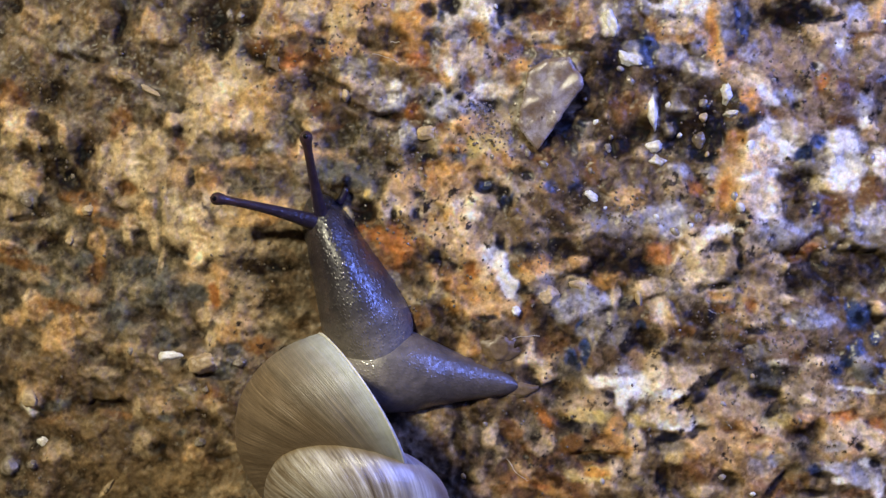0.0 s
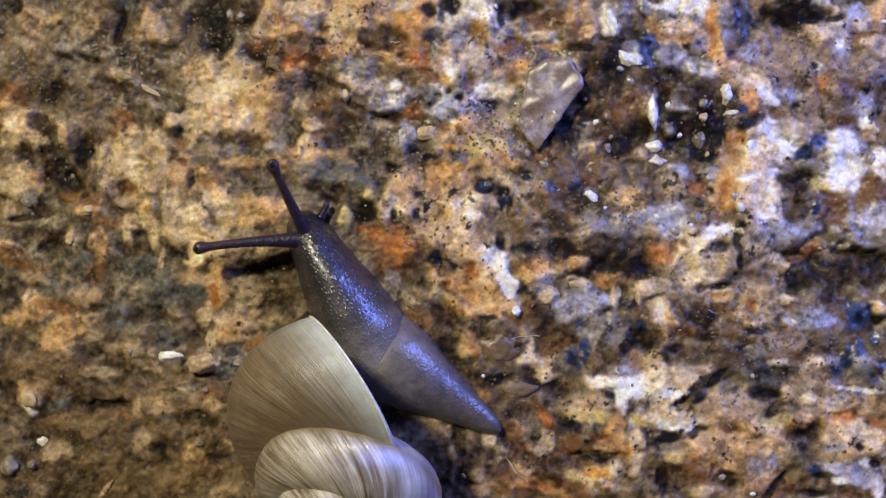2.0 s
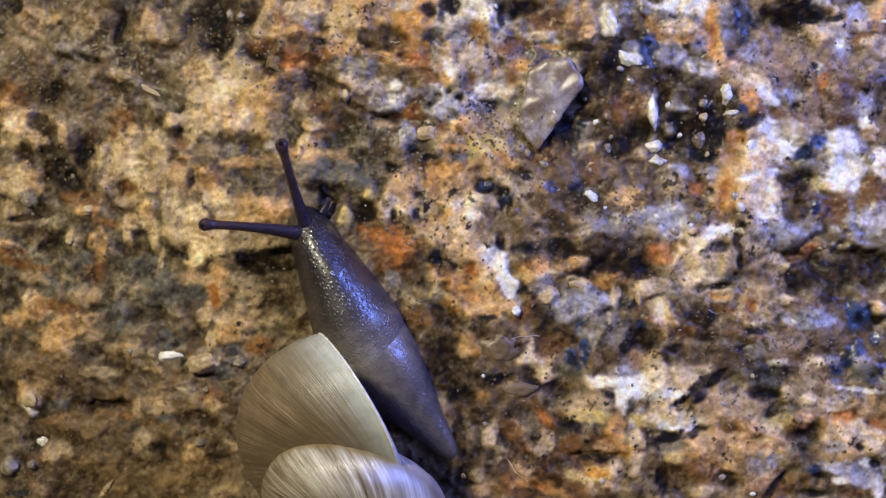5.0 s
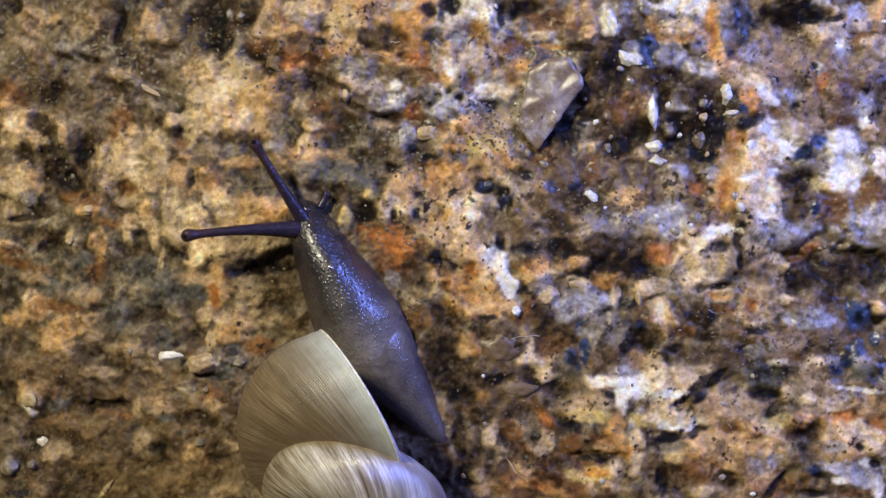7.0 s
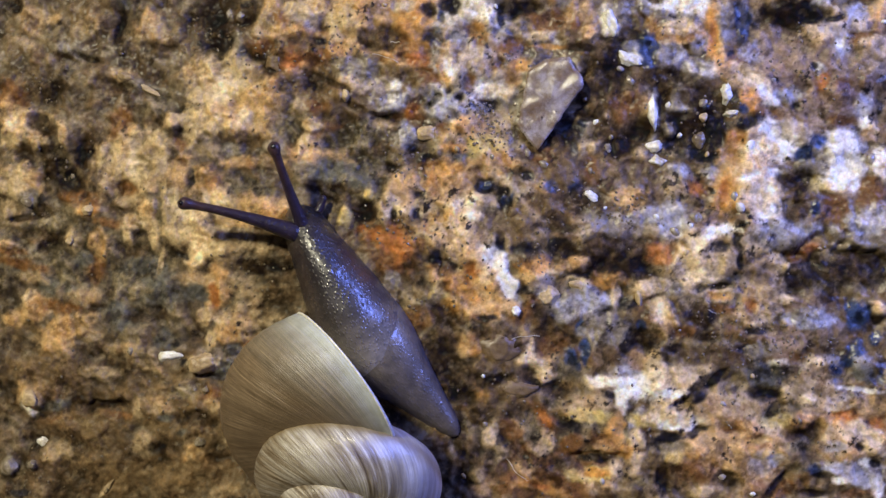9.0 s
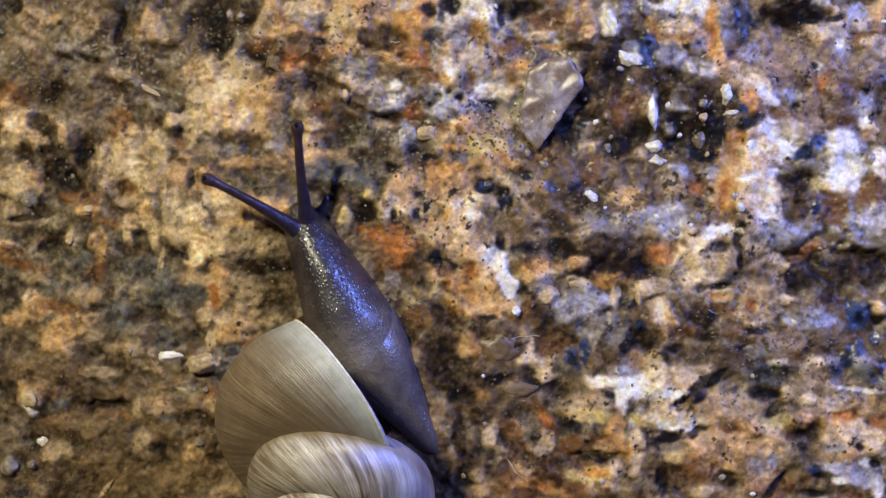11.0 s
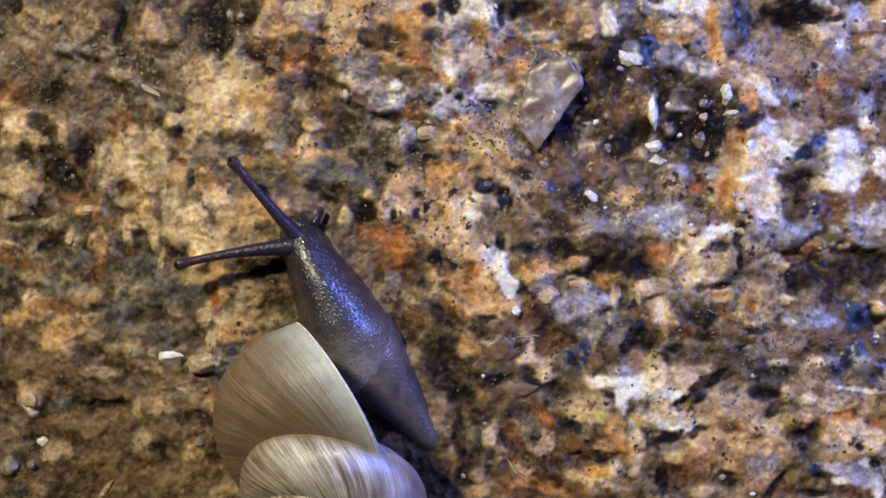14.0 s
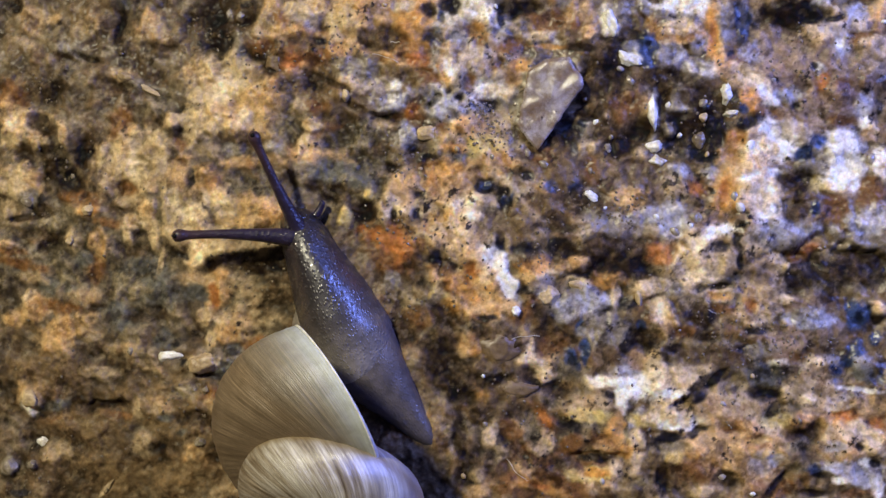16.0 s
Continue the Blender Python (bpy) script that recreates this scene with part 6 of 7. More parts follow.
def loft(name, stations, mat, parent, label="", around=56, along=70, sole=0.25):
    """A soft body along y. Stations: y, half width, height, height of the sole; flat below, round above."""
    st = np.array(stations)
    s = np.linspace(0, 1, along)
    knots = np.linspace(0, 1, len(st))
    grid = []
    for k in range(4):
        # smooth curve through the stations
        i = np.clip(np.searchsorted(knots, s, side="right") - 1, 0, len(st) - 2)
        f = (s - knots[i]) * (len(st) - 1)
        p1, p2 = st[i, k], st[i + 1, k]
        m1 = (st[i + 1, k] - st[np.maximum(i - 1, 0), k]) / 2
        m2 = (st[np.minimum(i + 2, len(st) - 1), k] - st[i, k]) / 2
        grid.append((2 * f**3 - 3 * f**2 + 1) * p1 + (f**3 - 2 * f**2 + f) * m1 + (-2 * f**3 + 3 * f**2) * p2 + (f**3 - f**2) * m2)
    yy, ww, hh, zz = grid
    verts, faces = [], []
    for i in range(along):
        for j in range(around):
            a = 2 * math.pi * j / around
            c, q = math.cos(a), math.sin(a)
            x = ww[i] * c * (1 - 0.10 * max(q, 0))
            z = zz[i] + (hh[i] * abs(q) ** 0.92 if q > 0 else -sole * hh[i] * abs(q))
            wob = 1 + 0.025 * noise.noise(Vector((x * 0.9, yy[i] * 0.9, z * 0.9)))
            verts.append((x * wob, yy[i], z * wob))
    for i in range(along - 1):
        for j in range(around):
            k = (j + 1) % around
            faces.append((i * around + j, i * around + k, (i + 1) * around + k, (i + 1) * around + j))
    faces.append(tuple(range(around))[::-1])
    faces.append(tuple((along - 1) * around + j for j in range(around)))
    return link_mesh(name, verts, faces, mat, parent, label)


neck = loft("neck", [(1.3, 0.05, 0.05, 1.0), (1.15, 0.55, 0.75, 0.6), (0.6, 1.05, 1.55, 0.35), (-0.6, 1.38, 2.25, 0.15), (-2.2, 1.76, 2.7, 0.0), (-4.0, 2.14, 2.8, 0.0),
                     (-5.8, 2.38, 2.6, 0.0), (-7.3, 1.95, 2.0, 0.0), (-8.4, 1.2, 1.2, 0.0), (-9.1, 0.6, 0.5, 0.0), (-9.3, 0.1, 0.1, 0.0)],
            SKIN, snail, "dark blue-grey wet skin with fine pale tubercles")
head = loft("head", [(1.75, 0.05, 0.05, 0.9), (1.62, 0.4, 0.5, 0.65), (1.2, 0.85, 1.05, 0.4), (0.4, 1.22, 1.65, 0.25), (-0.6, 1.36, 2.0, 0.2), (-1.6, 1.0, 1.7, 0.2), (-1.9, 0.1, 0.1, 0.8)],
            HEAD_SKIN, snail, "nearly black blunt head")
tail = loft("tail", [(-0.05, 0.05, 0.05, 0.1), (0.1, 0.30, 0.25, 0.0), (0.6, 0.58, 0.45, 0.0), (1.8, 0.92, 0.72, 0.0), (3.6, 1.46, 1.25, 0.0), (5.4, 2.05, 1.8, 0.0),
                     (7.0, 2.38, 2.05, 0.0), (8.4, 2.36, 1.8, 0.0), (9.6, 1.75, 1.2, 0.0), (10.4, 0.5, 0.6, 0.0), (10.6, 0.1, 0.1, 0.2)],
            TAIL_SKIN, snail, "grey translucent tapering tail of the foot")


def ball(name, centre, r, mat, parent, label=""):
    verts, faces, n, m = [], [], 20, 12
    for i in range(m + 1):
        for j in range(n):
            a, b = math.pi * i / m, 2 * math.pi * j / n
            verts.append((centre[0] + r * math.sin(a) * math.cos(b), centre[1] + r * math.sin(a) * math.sin(b), centre[2] + r * math.cos(a)))
    for i in range(m):
        for j in range(n):
            k = (j + 1) % n
            faces.append((i * n + j, (i + 1) * n + j, (i + 1) * n + k, i * n + k))
    return link_mesh(name, verts, faces, mat, parent, label)


def tentacle(name, length, root, shaft, knob, seed, label, eye=True):
    """A stalk along +y with a rounded knob at its end."""
    verts, faces, n, m = [], [], 24, 64
    for i in range(m + 1):
        s = i / m
        y = length * s
        r = shaft + (root - shaft) * max(0, 1 - s / 0.8) ** 1.9
        r += (knob - shaft) * math.exp(-(((y - (length - knob * 1.05)) / (knob * 1.1)) ** 2))
        rest = length - y
        if rest < knob:
            r *= math.sqrt(max(0.0, 1 - (1 - rest / knob) ** 2))
        if s < 0.07:
            r *= math.sqrt(max(0.0, 1 - (1 - s / 0.07) ** 2))
        bend = 0.16 * math.sin(s * math.pi) * math.cos(seed)
        for j in range(n):
            a = 2 * math.pi * j / n
            verts.append((r * math.cos(a) + bend, y, r * math.sin(a)))
    for i in range(m):
        for j in range(n):
            k = (j + 1) % n
            faces.append((i * n + j, i * n + k, (i + 1) * n + k, (i + 1) * n + j))
    faces.append(tuple(range(n))[::-1])
    ob = link_mesh(name, verts, faces, TENTACLE_SKIN, snail, label)
    if eye:
        ball("eye", (0, length - knob * 0.60, knob * 0.62), knob * 0.42, EYE_DARK, ob, "glossy black eye spot")
    return ob


tentacle_left = tentacle("tentacle", 6.6, 0.56, 0.225, 0.34, 0.4, "long dark brown eye stalk with a knobbed tip")
tentacle_right = tentacle("tentacle", 6.6, 0.54, 0.225, 0.34, 2.1, "long dark brown eye stalk with a knobbed tip")
feeler = tentacle("lower_tentacle", 0.95, 0.26, 0.16, 0.17, 1.2, "short dark lower feeler", eye=False)
feeler.parent = head
feeler.matrix_basis = pose(1.0 * MM, 0.85 * MM, 0.6 * MM, 8, 0, -52)

# shell: a tube that coils clockwise down from the apex and grows as it goes
APEX = Vector((-1.369, -7.785, 7.735))
LEAN, TURN, RADIUS, END, SLANT, GROW = 53.32, -16.8, 7.387, 30.47, 1.919, 1.709
DROP, CENTRE, TALL, BEND, SINK = 0.886, 0.636, 0.331, 2.312, 1.491
WHORLS = 4.3


def shell_point(back, psi, lift=0.0):
    """back: turns in radians back from the lip; psi: round the tube, 0 outwards, 90 degrees towards the apex."""
    g = math.exp(-math.log(GROW) / (2 * math.pi) * back)
    full = 1 + 0.30 * math.sin(2 * psi) ** 2 if math.pi / 2 < psi < math.pi else 1.0
    r = (CENTRE + (1 - CENTRE) * full * math.cos(psi)) * g * RADIUS + lift * math.cos(psi)
    z = (-DROP * g ** SINK + TALL * full * math.sin(psi) * g) * RADIUS + lift * math.sin(psi)
    w = (psi + math.pi) % (2 * math.pi) - math.pi
    low = min(max((BEND - w) / (BEND + 1.4), 0), 1) ** 0.721 if w > -2.2 else 1 - (-2.2 - w) * 0.3
    if w > BEND:
        low = 0.72 * (w - BEND) / (math.pi - BEND)
    f = radians(END) + back + SLANT * low
    ex, ey = Vector((math.cos(radians(TURN)), math.sin(radians(TURN)), 0)), Vector((-math.sin(radians(TURN)), math.cos(radians(TURN)), 0))
    up = Vector((0, 0, 1))
    t = radians(LEAN)
    ey, ez = ey * math.cos(t) + up * math.sin(t), up * math.cos(t) - ey * math.sin(t)
    return ex * (r * math.cos(f)) + ey * (r * math.sin(f)) + ez * z + APEX


def build_shell():
    rings, around = 420, 72
    verts, faces, grow, across, age, seam = [], [], [], [], [], []
    # where the following whorl meets this one
    contact = -0.40
    for i in range(rings):
        back = 2 * math.pi * WHORLS * (i / (rings - 1)) ** 1.15
        g = math.exp(-math.log(GROW) / (2 * math.pi) * back)
        for j in range(around):
            psi = 2 * math.pi * j / around
            ridge = 0.016 * g * (noise.noise(Vector((back * 13, psi * 0.6, 0))) + 0.6 * noise.noise(Vector((back * 31, psi * 0.8, 5))))
            verts.append(shell_point(back, psi, ridge * RADIUS * 0.45))
            grow.append(back * g ** 0.5)
            across.append((psi + math.pi) % (2 * math.pi))
            seam.append(math.exp(-(((psi - contact + math.pi) % (2 * math.pi) - math.pi) / 0.22) ** 2) if back > 4.4 else 0.0)
            age.append(min(back / (2 * math.pi * 2), 1))
    for i in range(rings - 1):
        for j in range(around):
            k = (j + 1) % around
            faces.append((i * around + j, (i + 1) * around + j, (i + 1) * around + k, i * around + k))
    ob = link_mesh("shell", verts, faces, SHELL, snail, "horn-brown coiled shell with fine oblique growth lines and paler whorls")
    for name, values in (("growth", grow), ("across", across), ("age", age), ("seam", seam)):
        ob.data.attributes.new(name, "FLOAT", "POINT").data.foreach_set("value", values)
    thick = ob.modifiers.new("wall", "SOLIDIFY")
    thick.thickness, thick.offset = 0.12 * MM, 0
    # the lip: a thin pale rim round the mouth
    rv, rf, n = [], [], 10
    for j in range(around):
        psi = 2 * math.pi * j / around
        a, b = shell_point(0, psi), shell_point(0, psi, 1.0)
        out = (b - a).normalized()
        fwd = (a - shell_point(0.05, psi)).normalized()
        for q in range(n):
            w = 2 * math.pi * q / n
            rv.append(a + out * (0.11 * math.cos(w)) + fwd * (0.08 * math.sin(w)))
    for j in range(around):
        for q in range(n):
            j2, q2 = (j + 1) % around, (q + 1) % n
            rf.append((j * n + q, j * n + q2, j2 * n + q2, j2 * n + q))
    link_mesh("lip", rv, rf, LIP, ob, "thin white shell lip")
    return ob


shell = build_shell()

grain("white", 8.88, 12.03, 0.36, 0.66, 10, 0.50)
grain("white", 9.96, 10.11, 0.60, 0.36, -18, 0.50)
grain("white", 11.28, 5.49, 0.45, 0.36, 20, 0.50)
grain("white", 11.40, 4.71, 0.39, 0.27, 0, 0.40)
grain("white", 15.03, 8.28, 0.27, 0.51, -8, 0.50)
grain("white", 15.39, 7.23, 0.36, 0.21, 15, 0.40)
grain("cream", 13.86, 7.05, 0.24, 0.27, 0, 0.36)
grain("quartz", 13.71, 5.82, 0.36, 0.51, 0, 0.45)
grain("quartz", 8.73, 5.43, 0.18, 0.24, 0, 0.30)
grain("cream", -0.87, 6.15, 0.54, 0.39, -15, 0.50)
grain("white", 11.16, 7.17, 0.24, 0.78, 5, 0.45)
grain("white", -14.62, -5.71, 0.66, 0.27, 10, 0.40)
grain("cream", -12.62, -6.02, 0.87, 0.51, 8, 0.60)
grain("cream", 5.55, -2.52, 0.54, 0.42, 0, 0.42)
grain("quartz", 13.44, 1.68, 0.33, 0.33, 0, 0.30)
grain("cream", 10.38, -2.52, 0.18, 0.48, 0, 0.36)
grain("quartz", -12.93, -10.24, 0.24, 0.27, 0, 0.36)
grain("white", -21.65, -10.49, 0.43, 0.28, -20, 0.42)
grain("white", 7.89, 2.82, 0.45, 0.24, -30, 0.30)
grain("quartz", -23.41, -11.81, 0.34, 0.37, 0, 0.40)
grain("quartz", -22.16, -11.66, 0.24, 0.24, 0, 0.35)
grain("quartz", -10.79, -6.01, 0.36, 0.24, 0, 0.35)
grain("quartz", 14.82, -12.15, 0.24, 0.18, 0, 0.25)
grain("cream", -5.16, 8.13, 0.21, 0.27, 0, 0.30)
grain("quartz", -11.40, 12.54, 0.18, 0.24, 0, 0.30)
grain("quartz", -10.76, 12.41, 0.21, 0.18, 0, 0.30)
grain("tan", -15.80, 8.56, 0.79, 0.21, -25, 0.35)
grain("tan", -17.04, 9.25, 0.42, 0.21, -25, 0.30)
grain("white", 3.84, -3.24, 0.27, 0.30, 0, 0.35)
grain("cream", 7.14, -1.89, 0.45, 0.24, 0, 0.30)
grain("brown", 2.94, -5.25, 0.90, 0.66, 0, 0.35)
grain("quartz", -22.55, 2.60, 0.37, 0.28, 0, 0.30)
grain("cream", -22.32, -8.18, 0.46, 0.37, 0, 0.45)
grain("tan", -17.98, -12.79, 0.15, 0.43, -35, 0.30)
grain("brown", -8.97, 9.87, 0.42, 0.42, 0, 0.40)
grain("quartz", -12.62, -7.50, 0.21, 0.18, 0, 0.30)
grain("quartz", -13.23, -7.48, 0.12, 0.12, 0, 0.25)
grain("quartz", -20.09, 3.93, 0.12, 0.15, 0, 0.25)
grain("cream", -19.05, 2.10, 0.37, 0.27, 0, 0.35)
grain("cream", -20.09, 0.49, 0.21, 0.27, 0, 0.35)
grain("quartz", -16.73, -5.43, 0.18, 0.18, 0, 0.25)
grain("brown", 3.96, -7.47, 0.78, 0.42, 0, 0.30)


def cleaved_crystal(x, y, faces, height, tip):
    """A translucent crystal bounded by upright cleavage faces (bearing in degrees, distance); its top climbs towards the bearing tip."""
    rings, around, verts, quads = (1.0, 0.99, 0.95, 0.86, 0.7, 0.5, 0.25, 0.02), 96, [], []
    base = ground_height(x, y)
    for k, ring in enumerate(rings):
        for j in range(around):
            a = 2 * math.pi * j / around
            far_out = min(d / max(math.cos(a - radians(b)), 1e-3) for b, d in faces if math.cos(a - radians(b)) > 0.05)
            px, py = far_out * ring * math.cos(a), far_out * ring * math.sin(a)
            px += 0.07 * noise.noise(Vector((px * 2, py * 2, 1)))
            py += 0.07 * noise.noise(Vector((px * 2, py * 2, 7)))
            slope = (px * math.cos(radians(tip)) + py * math.sin(radians(tip))) / 1.9
            crest = 0.22 * max(0.0, 0.5 - abs(px * math.sin(radians(tip)) - py * math.cos(radians(tip)) + 0.4))
            top = height * (0.55 + 0.42 * slope) + crest + 0.10 * noise.noise(Vector((px * 1.3, py * 1.3, 3))) + 0.03 * noise.noise(Vector((px * 5, py * 5, 9)))
            z = base + (-0.6, top * 0.75, top * 0.93, top, top, top, top, top)[k]
            verts.append((x + px, y + py, z))
    for k in range(len(rings) - 1):
        for j in range(around):
            i = (j + 1) % around
            quads.append((k * around + j, k * around + i, (k + 1) * around + i, (k + 1) * around + j))
    quads.append(tuple((len(rings) - 1) * around + j for j in range(around)))
    link_mesh("mineral_grain", verts, quads, CRYSTAL["smoky"], ground)


cleaved_crystal(5.64, 7.68, ((-35, 0.92), (5, 1.86), (32, 2.2), (95, 2.4), (124, 2.1), (169, 1.45), (218, 2.05), (270, 2.5)), 0.72, 25)
CHIPS = {}


def chip(kind, shape, x, y, r, turn, height):
    """A small broken chip; alike chips share one mesh."""
    if (kind, shape) not in CHIPS:
        CHIPS[kind, shape] = crystal_mesh(700 + shape, 2)
        CHIPS[kind, shape].materials.append(CRYSTAL[kind])
    ob = new("mineral_grain", CHIPS[kind, shape])
    ob.matrix_world = pose(x * MM, y * MM, (ground_height(x, y) - 0.25 * height) * MM, 0, 0, turn) @ Matrix.Diagonal((r * MM, r * 0.72 * MM, height * MM, 1))
    ob.parent = ground


scatter = random.Random(12)
for _ in range(70):
    x, y = scatter.uniform(-24, 24), scatter.uniform(-13.5, 13.5)
    if x < -6 or (-13 < x < 1 and -14 < y < 4):
        continue
    kind = scatter.choice(("tan", "quartz", "brown", "tan", "cream") if x < -3 else ("white", "lilac", "quartz", "cream", "quartz", "tan"))
    size = scatter.uniform(0.12, 0.30)
    chip(kind, scatter.randrange(6), x, y, size, scatter.uniform(0, 360), size * scatter.uniform(0.8, 1.3))
for _ in range(16):
    x, y = scatter.gauss(11.5, 4.0), scatter.gauss(7.5, 3.2)
    size = scatter.uniform(0.22, 0.48)
    chip(scatter.choice(("white", "cream", "quartz", "quartz", "lilac", "brown")), scatter.randrange(6), x, y, size, scatter.uniform(0, 360), size * 0.7)


def fibre(x0, y0, x1, y1, sag, r=0.013):
    """A fine pale hair stuck to the wet rock."""
    n, m, verts, faces = 24, 6, [], []
    dx, dy = x1 - x0, y1 - y0
    long = math.hypot(dx, dy)
    for i in range(n + 1):
        s = i / n
        bow = sag * math.sin(math.pi * s) + 0.03 * math.sin(9 * s)
        x, y = x0 + dx * s - dy / long * bow, y0 + dy * s + dx / long * bow
        z = max(ground_height(x + ox, y + oy) for ox in (-0.1, 0.1) for oy in (-0.1, 0.1)) + r
        for j in range(m):
            a = 2 * math.pi * j / m
            verts.append((x - dy / long * r * math.cos(a), y + dx / long * r * math.cos(a), z + r * math.sin(a)))
    for i in range(n):
        for j in range(m):
            k = (j + 1) % m
            faces.append((i * m + j, i * m + k, (i + 1) * m + k, (i + 1) * m + j))
    tagged(link_mesh("fibre", verts, faces, FIBRE), "fine pale hair stuck to wet granite", "fibre", "hairs on the rock")


fibre(-3.78, 10.32, -2.40, 9.84, 0.1)
fibre(-2.82, 10.95, -2.28, 10.92, 0.02)
fibre(3.39, -11.13, 4.50, -12.33, -0.1)
fibre(14.04, -3.24, 14.52, -3.48, 0.03)
fibre(3.63, -4.77, 5.13, -4.65, 0.1)

# ---- domed beads in the hollows, added to make wet glints: uncounted, one mesh ----
def glint_beads(spots, seed):
    """Tiny wet sand-like beads, domed so that they return lamp glints. Spots: x, y, spread, number."""
    rnd = random.Random(seed)
    verts, faces = [], []
    for x0, y0, spread, number in spots:
        for _ in range(number):
            x, y = rnd.gauss(x0, spread), rnd.gauss(y0, spread * 0.7)
            r = rnd.uniform(0.05, 0.13) * (1.3 if rnd.random() < 0.12 else 1)
            tip, way = 12 * math.sqrt(rnd.random()), rnd.uniform(0, 360)
            turn = (pose(0, 0, 0, 0, 0, way) @ pose(0, 0, 0, tip) @ pose(0, 0, 0, 0, 0, rnd.uniform(0, 360))).to_3x3()
            k, z, long = len(verts), ground_height(x, y) + 0.05, rnd.uniform(0.5, 0.95)
            for ring, drop in ((0.5, 0.12), (0.85, 0.42), (1.0, 0.9)):
                for j in range(7):
                    q = 2 * math.pi * (j + rnd.uniform(-0.2, 0.2)) / 7
                    p = turn @ Vector((r * ring * math.cos(q), r * ring * long * math.sin(q), -drop * r))
                    verts.append((x + p.x, y + p.y, z + p.z))
            verts.append((x, y, z))
            for j in range(7):
                j2 = (j + 1) % 7
                faces.append((k + 21, k + j, k + j2))
                for ring in (0, 7):
                    faces.append((k + ring + j, k + ring + 7 + j, k + ring + 7 + j2, k + ring + j2))
    ob = link_mesh("glint_beads", verts, faces, GLINT_BEAD, ground)
    tagged(ob, "tiny wet sand-like beads added for glints", kind="stuff")


glint_beads([(2.6, 6.3, 0.9, 92), (2.0, 7.4, 0.4, 38), (-2.8, 1.2, 0.9, 43), (-2.5, -3.0, 0.8, 27), (15.8, -4.8, 1.5, 43), (18.2, -4.9, 0.8, 33), (-21.2, 8.6, 0.8, 33), (-13.1, 11.5, 0.8, 12), (-10.3, 10.7, 0.9, 24), (6.5, 2.7, 1.5, 82), (9.5, 2.1, 0.9, 43), (5.3, -0.3, 1.2, 38), (-5.8, 10.5, 0.8, 27), (3.8, 10.2, 0.4, 16), (-10.0, -1.2, 1.2, 33), (-20.3, 4.0, 1.8, 27), (-18.4, -9.7, 3.6, 20), (-13.7, -8.4, 1.2, 27), (-22.2, -12.5, 1.2, 21), (12.5, 9.6, 1.8, 24), (10.4, 5.7, 1.8, 26), (19.7, 9.6, 2.4, 60), (14.3, -3.6, 1.2, 33), (4.1, -7.8, 1.5, 27)], 7)
glint_beads([(7.1, -9.6, 1.8, 33), (20.9, -6.0, 1.2, 38), (13.7, 6.6, 1.2, 16), (-6.7, 9.0, 1.8, 27), (-1.9, 4.8, 0.9, 33), (1.4, -1.2, 1.5, 27), (15.5, -8.4, 2.7, 38), (18.5, -1.2, 2.7, 27), (-19.3, -1.2, 2.7, 12), (-16.5, 10.3, 2.7, 8)], 8)



def tipped(m, share):
    """The shell rocks on the back of the snail: it leans by a share of its farthest lean."""
    pivot = pose(-2 * MM, -8 * MM, 4 * MM)
    lean = pose(-0.08 * share * MM, -0.04 * share * MM, 0.3 * share * MM, -3.0 * share, -5.0 * share, -3.9 * share)
    return m @ pivot @ lean @ pivot.inverted()


